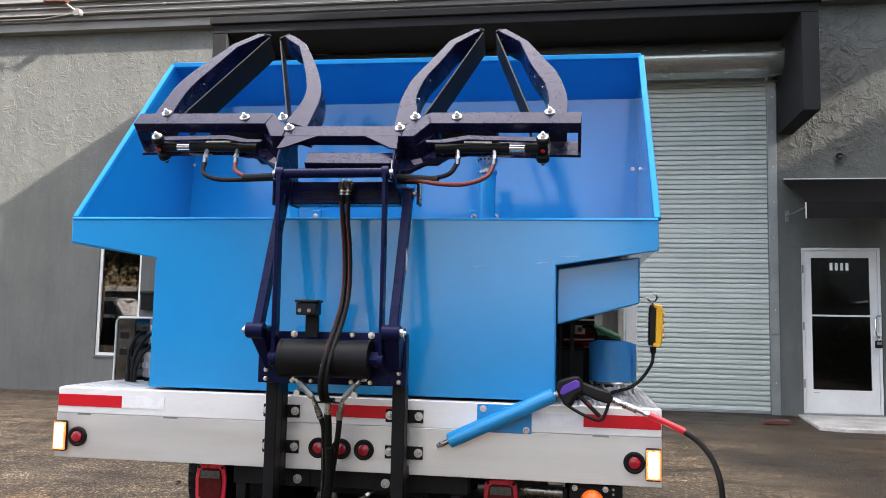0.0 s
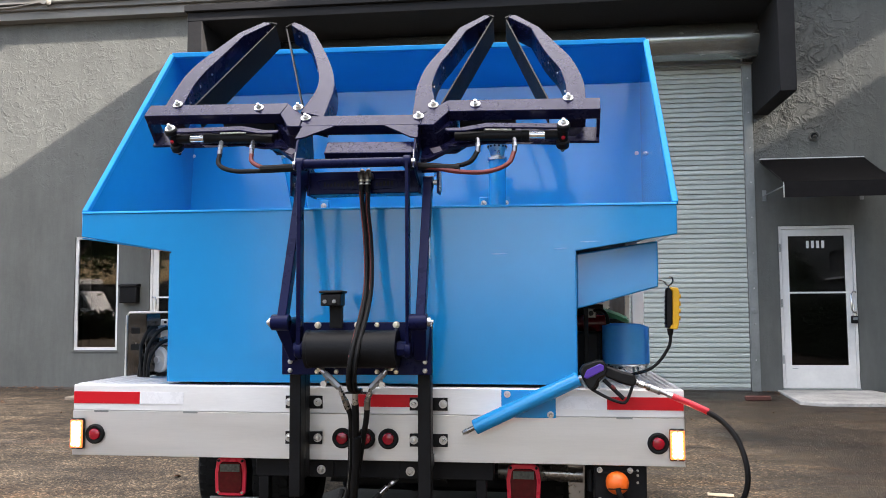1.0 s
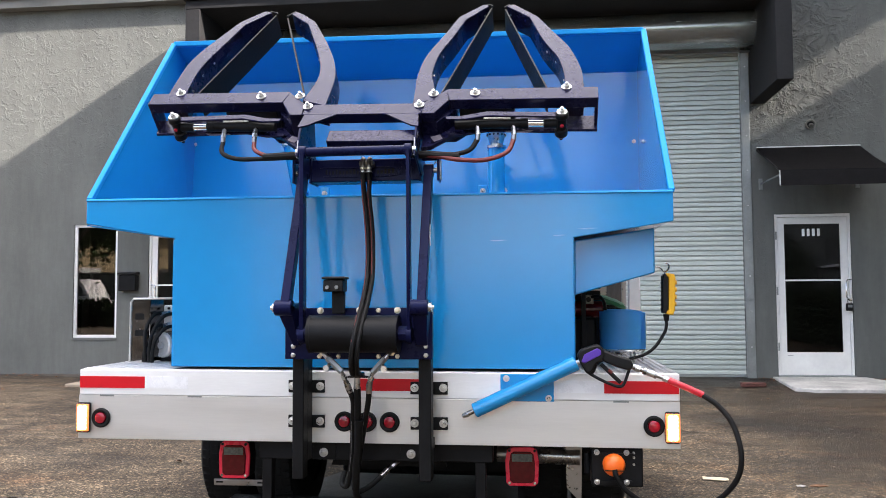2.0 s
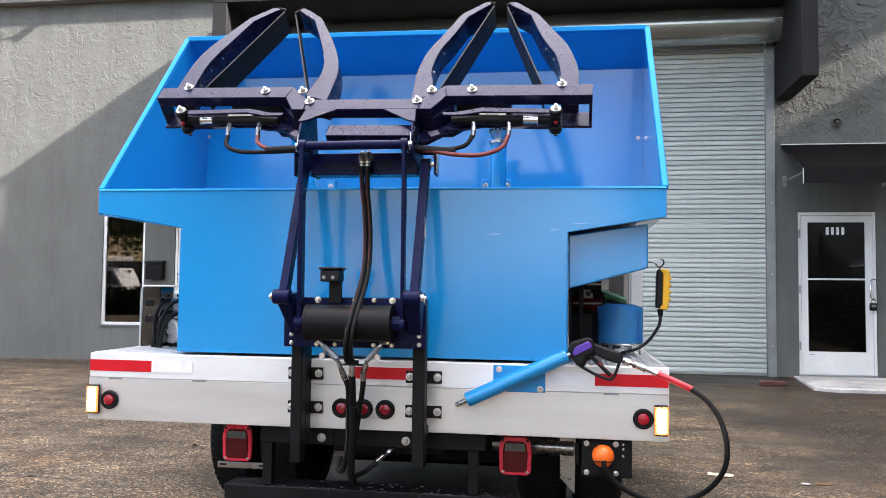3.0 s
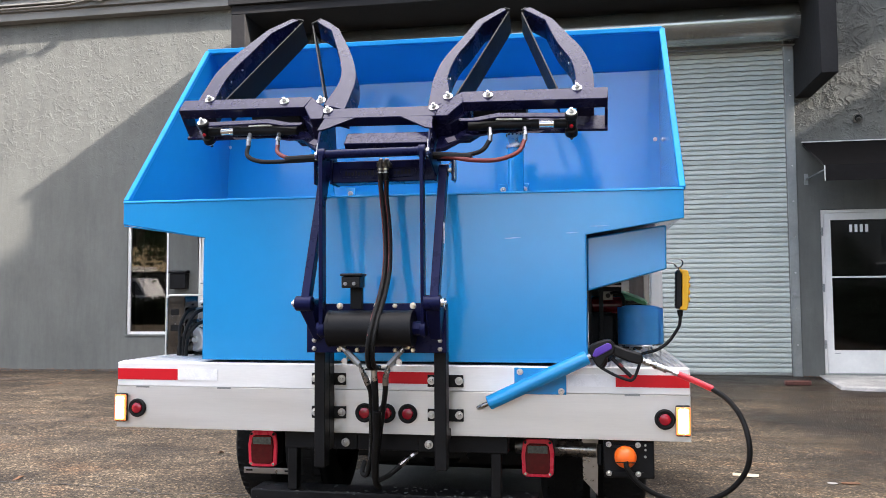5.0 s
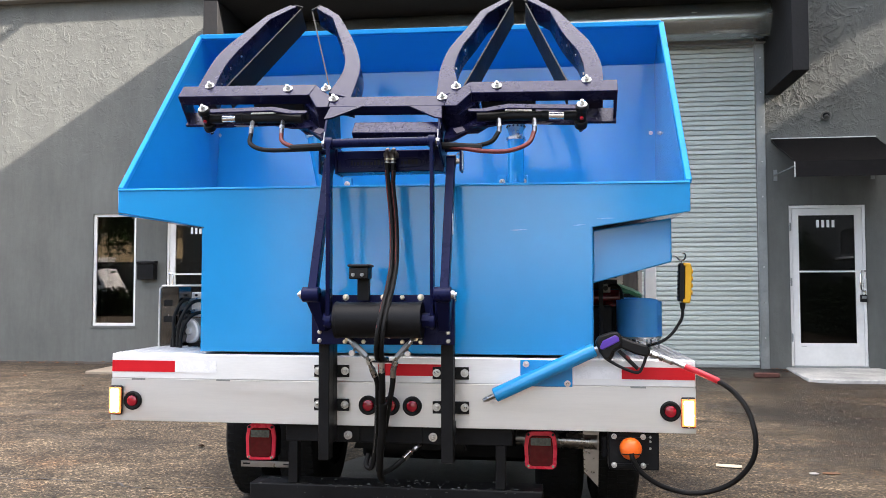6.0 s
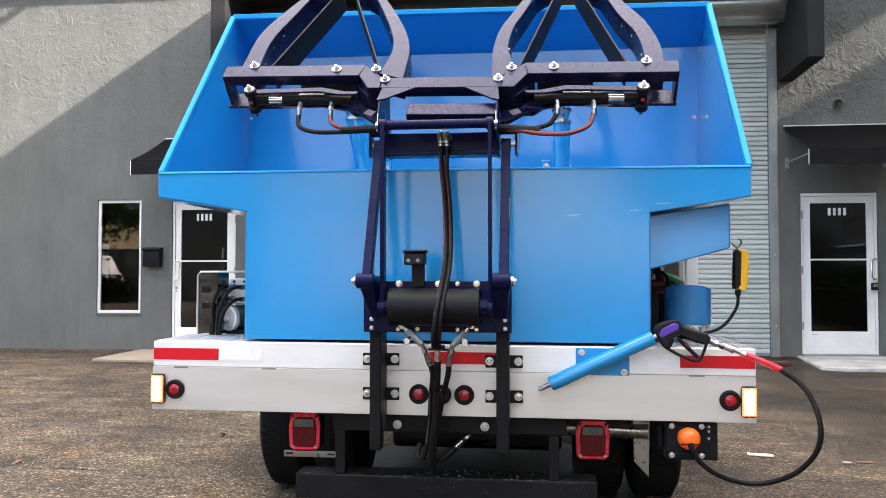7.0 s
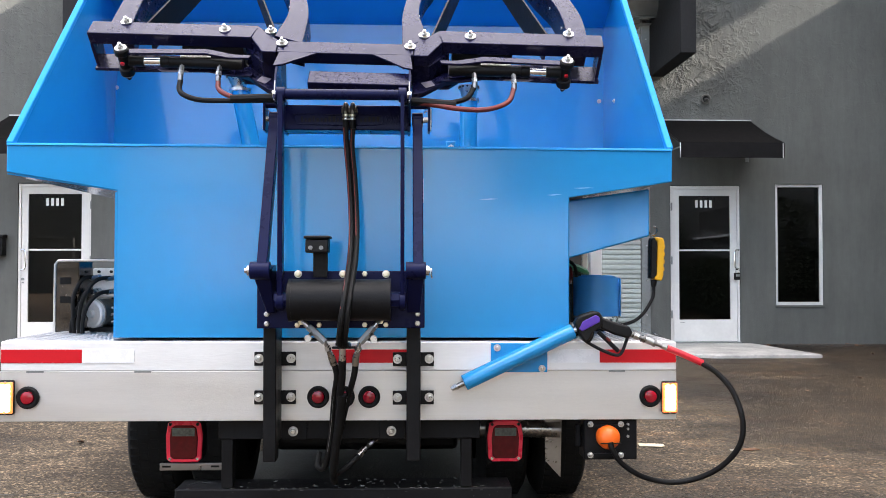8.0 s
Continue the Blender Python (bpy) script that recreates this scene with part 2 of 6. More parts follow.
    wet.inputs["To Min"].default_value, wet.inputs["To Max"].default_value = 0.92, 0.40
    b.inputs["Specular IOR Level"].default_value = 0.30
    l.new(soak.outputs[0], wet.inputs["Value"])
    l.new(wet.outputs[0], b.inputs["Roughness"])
    bp = n.new("ShaderNodeBump")
    bp.inputs["Strength"].default_value, bp.inputs["Distance"].default_value = 0.8, 0.010
    l.new(grit.outputs["Distance"], bp.inputs["Height"])
    bp2 = n.new("ShaderNodeBump")
    bp2.inputs["Strength"].default_value, bp2.inputs["Distance"].default_value = 0.5, 0.03
    l.new(noise_at(6.0, 6), bp2.inputs["Height"])
    l.new(bp2.outputs[0], bp.inputs["Normal"])
    l.new(bp.outputs[0], b.inputs["Normal"])
    return m


def glass_material(name, tint, ior=1.75):
    """A thin tinted pane: see-through, with a clear mirror image that grows at a slant."""
    m = bpy.data.materials.new(name)
    m.use_nodes = True
    n, l = m.node_tree.nodes, m.node_tree.links
    n.remove(n["Principled BSDF"])
    tr = n.new("ShaderNodeBsdfTransparent")
    tr.inputs["Color"].default_value = (*tint, 1)
    gl = n.new("ShaderNodeBsdfGlossy")
    gl.inputs["Roughness"].default_value = 0.01
    fr = n.new("ShaderNodeFresnel")
    fr.inputs["IOR"].default_value = ior
    ms = n.new("ShaderNodeMixShader")
    l.new(fr.outputs[0], ms.inputs[0])
    l.new(tr.outputs[0], ms.inputs[1])
    l.new(gl.outputs[0], ms.inputs[2])
    l.new(ms.outputs[0], n["Material Output"].inputs["Surface"])
    return m


BLUE = mat("blue_paint", (0.006, 0.260, 0.605), 0.15, coat=0.25, spec=0.52, vary=0.05, scale=1.5, bump=0.015, bump_scale=7, rough_vary=0.04)
RIMBLUE = mat("blue_rim_paint", (0.006, 0.260, 0.605), 0.5, spec=0.12, vary=0.12, scale=9, bump=0.03, bump_scale=40)
NAVY = mat("navy_paint", (0.0068, 0.0070, 0.030), 0.25, coat=0.05, spec=0.245, vary=0.25, scale=8, bump=0.05, bump_scale=60, sheen_drops=0.7)
NAVY.node_tree.nodes["Principled BSDF"].inputs["Specular Tint"].default_value = (0.74, 0.71, 1.0, 1)
DEEP = mat("deep_navy_paint", (0.0045, 0.0060, 0.034), 0.30, coat=0.0, spec=0.14, vary=0.2, scale=8, bump=0.04, bump_scale=60)
DEEP.node_tree.nodes["Principled BSDF"].inputs["Specular Tint"].default_value = (0.70, 0.74, 1.0, 1)
SCUFF = mat("pale_scuff", (0.13, 0.42, 0.74), 0.6, vary=0.3, scale=60)
LABEL = mat("white_label", (0.55, 0.55, 0.54), 0.4, vary=0.5, scale=60)
LILAC = mat("pale_lilac", (0.20, 0.17, 0.20), 0.6, vary=0.25, scale=40)
BLACK = mat("black_paint", (0.0085, 0.0085, 0.0092), 0.45, spec=0.13, vary=0.3, scale=9, bump=0.08, bump_scale=80)
IRON = mat("black_casting", (0.0070, 0.0072, 0.0082), 0.46, spec=0.14, vary=0.3, scale=14, bump=0.08, bump_scale=140)
RUBBER = mat("rubber", (0.0078, 0.0078, 0.0080), 0.5, spec=0.15, vary=0.25, scale=12, bump=0.12, bump_scale=120)
TYRE = mat("tyre_rubber", (0.0115, 0.0118, 0.012), 0.8, spec=0.12, vary=0.3, scale=8, bump=0.2, bump_scale=60)
REDHOSE = mat("red_hose", (0.15, 0.018, 0.014), 0.45, vary=0.15, scale=20)
ZINC = mat("zinc", (0.56, 0.56, 0.55), 0.30, metal=1.0, vary=0.12, scale=40, bump=0.08, bump_scale=200)
WASHER = mat("washer_steel", (0.58, 0.58, 0.58), 0.34, metal=1.0, vary=0.15, scale=40)
YZINC = mat("yellow_zinc", (0.76, 0.71, 0.58), 0.34, metal=1.0, vary=0.12, scale=40)
DULL = mat("dull_plated", (0.17, 0.165, 0.15), 0.36, metal=0.7, vary=0.4, scale=60)
CHROME = mat("chrome", (0.85, 0.85, 0.85), 0.12, metal=1.0, vary=0.05)
ALU = mat("aluminium", (0.69, 0.67, 0.64), 0.44, metal=0.85, vary=0.07, scale=1.2, bump=0.10, bump_scale=50, stretch=(1, 1, 14), rough_vary=0.1)
TREAD = mat("tread_plate", (0.52, 0.52, 0.53), 0.48, metal=0.9, vary=0.18, scale=5, bump=0.1, bump_scale=70)
BOARDWHITE = mat("board_white", (0.77, 0.765, 0.755), 0.42, metal=0.2, vary=0.07, scale=2.5, bump=0.04, bump_scale=30, stretch=(1, 1, 6))
WHITE = mat("white_paint", (0.82, 0.81, 0.80), 0.35, vary=0.05, scale=3, bump=0.03, bump_scale=30)
WTAPE = mat("white_tape", (0.80, 0.80, 0.81), 0.28, vary=0.03, scale=20)
RTAPE = mat("red_tape", (0.56, 0.012, 0.020), 0.35, spec=0.2, vary=0.05, scale=20)
LENS = mat("red_lens", (0.27, 0.006, 0.016), 0.14, coat=0.3, vary=0.25, scale=30)
DLENS = mat("dark_red_lens", (0.11, 0.003, 0.006), 0.16, spec=0.3, coat=0.2, vary=0.2, scale=60)
RFRAME = mat("red_plastic", (0.93, 0.026, 0.07), 0.3, vary=0.05)
CLENS = mat("clear_lens", (0.10, 0.11, 0.105), 0.15, coat=0.5, vary=0.4, scale=90)
AMBER = glow("amber_led", (1.0, 0.74, 0.46), 10.0)
AMBERPLATE = glow("amber_plate", (1.0, 0.23, 0.06), 0.36)
ORANGE = mat("orange_plastic", (0.85, 0.14, 0.012), 0.4, vary=0.08, scale=14)
YELLOW = mat("yellow_plastic", (0.80, 0.42, 0.01), 0.4, vary=0.06, scale=14)
PURPLE = mat("purple_plastic", (0.085, 0.03, 0.33), 0.35, vary=0.08, scale=14)
PLASTIC = mat("black_plastic", (0.0085, 0.0085, 0.0092), 0.45, spec=0.2, vary=0.2, scale=20, bump=0.08, bump_scale=150)
STEEL = mat("stainless", (0.33, 0.32, 0.31), 0.28, metal=1.0, vary=0.15, scale=6, bump=0.05, bump_scale=30)
GUARD = mat("guard_steel", (0.13, 0.122, 0.115), 0.22, metal=1.0, vary=0.45, scale=9, bump=0.10, bump_scale=25)
GREYIRON = mat("grey_casting", (0.72, 0.70, 0.67), 0.5, metal=0.3, vary=0.15, scale=12, bump=0.1, bump_scale=80)
GREEN = mat("green_plastic", (0.02, 0.16, 0.07), 0.4, vary=0.2, scale=20)
BOARD = mat("weathered_board", (0.17, 0.14, 0.12), 0.7, vary=0.3, scale=3, stretch=(9, 9, 1), bump=0.15, bump_scale=30)
STUCCO = stucco_material()
DARKTRIM = mat("charcoal_trim", (0.022, 0.022, 0.0235), 0.8, spec=0.12, vary=0.15, scale=2.5, bump=0.3, bump_scale=22)
CORNICE = mat("cornice_paint", (0.17, 0.168, 0.16), 0.7, vary=0.12, scale=2.0, bump=0.15, bump_scale=40)
GALV = mat("galvanised", (0.475, 0.515, 0.485), 0.5, metal=0.05, spec=0.2, vary=0.14, scale=1.6, bump=0.06, bump_scale=25, stretch=(1, 1, 3), rand=0.09)
GALVTRACK = mat("galvanised_track", (0.27, 0.285, 0.28), 0.5, metal=0.5, vary=0.2, scale=4, bump=0.1, bump_scale=50)
DRUM = mat("drum_sheet", (0.36, 0.385, 0.375), 0.22, metal=0.8, vary=0.15, scale=1.5, stretch=(0.3, 1, 4))
DOORWHITE = mat("door_white", (0.76, 0.75, 0.72), 0.4, vary=0.08, scale=2.5, bump=0.04, bump_scale=30)
FRAMEALU = mat("frame_aluminium", (0.72, 0.72, 0.71), 0.4, metal=0.1, vary=0.08, scale=6)
CANVAS = mat("awning_canvas", (0.0115, 0.0108, 0.0112), 0.9, spec=0.12, vary=0.3, scale=8, bump=0.15, bump_scale=150)
CONCRETE = mat("concrete", (0.60, 0.58, 0.55), 0.7, base2=(0.24, 0.23, 0.22), scale=3.5, bump=0.3, bump_scale=60)
TANCONC = mat("tan_concrete", (0.27, 0.22, 0.165), 0.8, vary=0.15, scale=2.5, bump=0.2, bump_scale=60)
YARD = ground_material()
GLASS = glass_material("tinted_glass", (0.42, 0.41, 0.41))
CLEAR = glass_material("clear_sheet", (0.90, 0.91, 0.92), 1.18)
INSIDE = mat("room_paint", (0.46, 0.44, 0.42), 0.8, vary=0.1)
SIGNWHITE = mat("lettering", (0.85, 0.85, 0.83), 0.5, vary=0.03)
BRICK = mat("old_brick", (0.10, 0.036, 0.028), 0.85, vary=0.3, scale=20, bump=0.3, bump_scale=60)
PAPER = mat("paper", (0.55, 0.46, 0.34), 0.7, vary=0.08)
BARK = mat("bark", (0.10, 0.075, 0.055), 0.85, vary=0.35, scale=5, bump=0.5, bump_scale=25)
LEAF = mat("leaf", (0.045, 0.085, 0.025), 0.5, vary=0.4, scale=2)
HEDGELEAF = mat("hedge_leaf", (0.028, 0.042, 0.020), 0.6, spec=0.2, vary=0.4, scale=3)
TANWALL = mat("tan_stucco", (0.50, 0.38, 0.22), 0.85, vary=0.1, scale=1.5)
TILE = mat("dark_opening", (0.05, 0.05, 0.05), 0.5, vary=0.2)
GREYCARD = mat("grey_card", (0.30, 0.29, 0.28), 0.8, vary=0.2, scale=30)
DRYLEAF = mat("dry_leaf", (0.16, 0.075, 0.035), 0.8, vary=0.4, scale=30, rand=0.4)


# ---- building blocks ----
def thing(name, label, category, base=(0, 0, 0), group="", kind=""):
    ob = new(name)
    ob.empty_display_size = 0.1
    ob.location = base
    return tagged(ob, label, category, group, kind)


def mesh_object(name, bm, material, bevel=0.0, smooth=35, segments=2):
    bmesh.ops.recalc_face_normals(bm, faces=bm.faces)
    me = bpy.data.meshes.new(name)
    bm.to_mesh(me)
    bm.free()
    me.materials.append(material)
    if smooth:
        for p in me.polygons:
            p.use_smooth = True
        me.set_sharp_from_angle(angle=radians(smooth))
    ob = new(name, me)
    if bevel:
        md = ob.modifiers.new("bevel", "BEVEL")
        md.width, md.segments, md.limit_method, md.angle_limit = bevel, segments, "ANGLE", radians(40)
    return ob


def part(name, bm, material, parent, label="", bevel=0.0, kind=""):
    ob = mesh_object(name, bm, material, bevel)
    ob.parent = parent
    if parent.data is None:
        ob.matrix_parent_inverse = Matrix.Translation(-parent.location)
    return tagged(ob, label, kind=kind)


def structure(name, bm, material, label, category, bevel=0.0, kind="structure"):
    return tagged(mesh_object(name, bm, material, bevel), label, category, kind=kind)


def box(x0, x1, y0, y1, z0, z1, bm=None, m=None):
    bm = bm or bmesh.new()
    v = [bm.verts.new((x, y, z)) for x in (x0, x1) for y in (y0, y1) for z in (z0, z1)]
    if m:
        for w in v:
            w.co = m @ w.co
    for q in ((0, 1, 3, 2), (4, 6, 7, 5), (0, 4, 5, 1), (2, 3, 7, 6), (0, 2, 6, 4), (1, 5, 7, 3)):
        bm.faces.new([v[i] for i in q])
    return bm


def prism(outline, depth, m, bm=None):
    """A plate: an outline in the plane of m, from depth[0] to depth[1] along its z."""
    bm = bm or bmesh.new()
    lo = [bm.verts.new(m @ Vector((x, y, depth[0]))) for x, y in outline]
    hi = [bm.verts.new(m @ Vector((x, y, depth[1]))) for x, y in outline]
    bm.faces.new(lo)
    bm.faces.new(hi)
    for i in range(len(outline)):
        j = (i + 1) % len(outline)
        bm.faces.new((lo[i], lo[j], hi[j], hi[i]))
    return bm


def rod(a, b, r, seg=16, bm=None, r2=None):
    """A round bar from a to b."""
    bm = bm or bmesh.new()
    a, b = Vector(a), Vector(b)
    r2 = r if r2 is None else r2
    q = (b - a).to_track_quat("Z", "Y").to_matrix()
    rings = []
    for c, rad in ((a, r), (b, r2)):
        rings.append([bm.verts.new(c + q @ Vector((rad * math.cos(k * math.tau / seg), rad * math.sin(k * math.tau / seg), 0))) for k in range(seg)])
    bm.faces.new(rings[0])
    bm.faces.new(rings[1])
    for k in range(seg):
        j = (k + 1) % seg
        bm.faces.new((rings[0][k], rings[0][j], rings[1][j], rings[1][k]))
    return bm


def smooth_line(points, steps=8):
    """A soft curve through the points."""
    p = [Vector(q) for q in points]
    p = [2 * p[0] - p[1]] + p + [2 * p[-1] - p[-2]]
    out = []
    for i in range(1, len(p) - 2):
        for s in range(steps):
            t = s / steps
            a, b, c, d = p[i - 1:i + 3]
            out.append(0.5 * ((2 * b) + (c - a) * t + (2 * a - 5 * b + 4 * c - d) * t * t + (3 * b - a - 3 * c + d) * t ** 3))
    return out + [p[-2]]


def tube(points, r, seg=10, bm=None, steps=8, soft=True):
    """A hose or wire along a soft curve."""
    bm = bm or bmesh.new()
    line = smooth_line(points, steps) if soft else [Vector(q) for q in points]
    rings, up = [], None
    for i, c in enumerate(line):
        d = (line[min(i + 1, len(line) - 1)] - line[max(i - 1, 0)]).normalized()
        if up is None:
            up = d.orthogonal().normalized()
        up = (up - d * up.dot(d)).normalized()
        side = d.cross(up)
        rings.append([bm.verts.new(c + r * (math.cos(k * math.tau / seg) * up + math.sin(k * math.tau / seg) * side)) for k in range(seg)])
    for p, q in zip(rings, rings[1:]):
        for k in range(seg):
            j = (k + 1) % seg
            bm.faces.new((p[k], p[j], q[j], q[k]))
    bm.faces.new(rings[0])
    bm.faces.new(rings[-1])
    return bm


def bolt(parent, at, normal, size=0.012, washer=0.0, material=None, tall=1.0, name="bolt"):
    """A hexagon bolt head with a washer, its axis along normal."""
    at, nrm = Vector(at), Vector(normal).normalized()
    bm = bmesh.new()
    if washer:
        rod(at, at + nrm * 0.004, washer, 16, bm)
        for f in bm.faces:
            f.material_index = 1
    top = at + nrm * (0.003 + size * 0.62 * tall)
    rod(at + nrm * 0.003, top, size, 6, bm)
    rod(top, top + nrm * size * 0.22 * tall, size * 0.98, 6, bm, size * 0.72)
    rod(at + nrm * 0.004, at + nrm * (0.006 + size * 1.15 * tall), size * 0.5, 10, bm)
    ob = part(name, bm, material or ZINC, parent)
    ob.data.materials.append(WASHER)
    return ob


def lathe(profile, m, seg=32, bm=None):
    """A turned body: (radius, height) pairs round the z axis of m."""
    bm = bm or bmesh.new()
    rings = []
    for r, h in profile:
        if r < 1e-6:
            rings.append([bm.verts.new(m @ Vector((0, 0, h)))])
        else:
            rings.append([bm.verts.new(m @ Vector((r * math.cos(k * math.tau / seg), r * math.sin(k * math.tau / seg), h))) for k in range(seg)])
    for p, q in zip(rings, rings[1:]):
        for k in range(seg):
            j = (k + 1) % seg
            if len(p) == 1 and len(q) == 1:
                continue
            if len(p) == 1:
                bm.faces.new((p[0], q[j], q[k]))
            elif len(q) == 1:
                bm.faces.new((p[k], p[j], q[0]))
            else:
                bm.faces.new((p[k], p[j], q[j], q[k]))
    return bm


def facing(x, y, z, towards=(0, -1, 0)):
    """A frame at a place whose z axis points towards a direction."""
    return Matrix.Translation((x, y, z)) @ Vector(towards).to_track_quat("Z", "Y").to_matrix().to_4x4()


def slab(outline, shift, bm=None):
    """A sheet: an outline of places in space, thickened by the shift."""
    bm = bm or bmesh.new()
    shift = Vector(shift)
    lo = [bm.verts.new(p) for p in outline]
    hi = [bm.verts.new(Vector(p) + shift) for p in outline]
    bm.faces.new(lo)
    bm.faces.new(hi)
    for i in range(len(outline)):
        j = (i + 1) % len(outline)
        bm.faces.new((lo[i], lo[j], hi[j], hi[i]))
    return bm


def beam(a, b, wide, deep, across=(1, 0, 0), bm=None):
    """A straight bar of rectangular section from a to b; wide along across."""
    bm = bm or bmesh.new()
    a, b, w = Vector(a), Vector(b), Vector(across)
    h = (b - a).normalized().cross(w).normalized()
    v = [bm.verts.new(c + sx * w * wide + sy * h * deep) for c in (a, b) for sx, sy in ((-1, -1), (1, -1), (1, 1), (-1, 1))]
    for q in ((0, 1, 2, 3), (4, 5, 6, 7), (0, 1, 5, 4), (1, 2, 6, 5), (2, 3, 7, 6), (3, 0, 4, 7)):
        bm.faces.new([v[k] for k in q])
    return bm


YZ = Matrix(((0, 0, 1, 0), (1, 0, 0, 0), (0, 1, 0, 0), (0, 0, 0, 1)))      # outline in y, z; depth along x
XZ = Matrix(((1, 0, 0, 0), (0, 0, 1, 0), (0, 1, 0, 0), (0, 0, 0, 1)))      # outline in x, z; depth along y

# ---- ground and facade ----
def ground():
    bm = bmesh.new()
    xs, rows = (-300, -12, -4, 4, 12, 300), ((-300, 0.0), (-10, 0.0), (3.0, 0.0), (8.5, 0.085), (300, 0.085))
    g = [[bm.verts.new((x, y, z)) for x in xs] for y, z in rows]
    for a, b in zip(g, g[1:]):
        for i in range(len(xs) - 1):
            bm.faces.new((a[i], a[i + 1], b[i + 1], b[i]))
    structure("ground", bm, YARD, "damp stained asphalt yard with pale grit", "ground")


ground()

WALL_Y = 8.39
OPENINGS = [(-6.21, -5.52, 0.625, 2.31), (-5.035, -4.06, 0.08, 2.295), (-3.56, 3.49, 0.05, 4.8), (3.875, 4.865, 0.10, 2.30), (5.365, 6.05, 0.63, 2.325)]


def facade():
    bm = bmesh.new()
    cuts = sorted({-18.0, 22.0, *(v for o in OPENINGS for v in o[:2])})
    for x0, x1 in zip(cuts, cuts[1:]):
        mid = (x0 + x1) / 2
        gap = [o for o in OPENINGS if o[0] < mid < o[1]]
        if gap:
            if gap[0][2] > 0.3:
                box(x0, x1, WALL_Y, 8.64, -0.1, gap[0][2], bm)
            box(x0, x1, WALL_Y, 8.64, gap[0][3], 7.4, bm)
        else:
            box(x0, x1, WALL_Y, 8.64, -0.1, 7.4, bm)
    bmesh.ops.remove_doubles(bm, verts=bm.verts, dist=1e-5)
    structure("wall_north", bm, STUCCO, "dark grey painted stucco facade with rough trowel marks", "wall")


facade()


def cornice():
    bm = box(-18, 22, 8.16, 8.388, 5.73, 5.80)
    box(-18, 22, 8.22, 8.388, 5.60, 5.728, bm)
    box(-18, 22, 8.10, 8.388, 5.802, 5.98, bm)
    box(-18, 22, 8.02, 8.388, 5.982, 6.02, bm)
    # unseen fin, added to shade the wall above the lit band
    box(7.0, 7.12, 7.1, 8.018, 6.06, 7.4, bm)
    structure("trim_cornice", bm, CORNICE, "pale painted stepped cornice along the facade, with an unseen shade fin", "trim", 0.006)


cornice()


def conduit():
    t = thing("conduit", "thin painted conduits with couplings along the cornice", "pipe", (-9, 8.1, 5.9))
    part("pipe", tube([(-17, 8.075, 5.90), (-6.75, 8.075, 5.905), (6, 8.075, 5.90), (16, 8.075, 5.90)], 0.014, 8, soft=False), CORNICE, t)
    part("pipe", tube([(-17, 8.13, 5.765), (-7.2, 8.13, 5.765), (-6.66, 8.10, 5.82), (16, 8.13, 5.84)], 0.012, 8, soft=False), CORNICE, t)
    for x in (-11, -7.6, -5.2, -2, 3):
        part("coupling", rod((x - 0.03, 8.075, 5.903), (x + 0.03, 8.075, 5.903), 0.019, 10), GALVTRACK, t)


conduit()


def floodlight():
    t = thing("floodlight", "small rusty floodlight on a round box under the roof edge", "lamp", (-6.62, 8.09, 5.82))
    part("junction_box", rod((-6.58, 8.09, 5.81), (-6.58, 7.98, 5.80), 0.06, 16), CORNICE, t)
    part("stem", tube([(-6.58, 8.0, 5.81), (-6.66, 7.95, 5.87), (-6.72, 7.92, 5.92)], 0.014, 8), GALVTRACK, t)
    part("head", prism([(-0.2, -0.02), (0.16, -0.035), (0.2, 0.03), (-0.2, 0.035)], (-0.05, 0.05), facing(-6.84, 7.9, 5.945)), BRICK, t, "rusty brown lamp head", 0.006)


floodlight()


def hood():
    """The deep portal round the roller door."""
    bm = box(3.60, 3.80, 7.08, 8.388, 3.82, 5.03)
    box(-3.93, -3.73, 7.08, 8.388, 3.82, 5.03, bm)
    box(-3.93, 3.80, 7.08, 8.388, 5.032, 5.15, bm)
    box(-3.96, 3.83, 7.03, 8.388, 5.152, 5.24, bm)
    prism([(7.03, 5.241), (8.388, 5.241), (8.388, 5.47)], (-3.93, 3.80), YZ, bm)
    structure("trim_hood", bm, DARKTRIM, "charcoal painted portal hood over the roller door", "door hood", 0.008)
    # second hood, unseen, added to cast the lower shadow edge on the wall
    bm = box(7.0, 7.79, 7.08, 8.388, 3.82, 5.05)
    prism([(7.03, 5.06), (8.388, 5.06), (8.388, 5.36)], (7.0, 7.79), YZ, bm)
    structure("shade_hood_east", bm, DARKTRIM, "unseen charcoal hood added to the east to shade the wall", "door hood", 0.008)


hood()


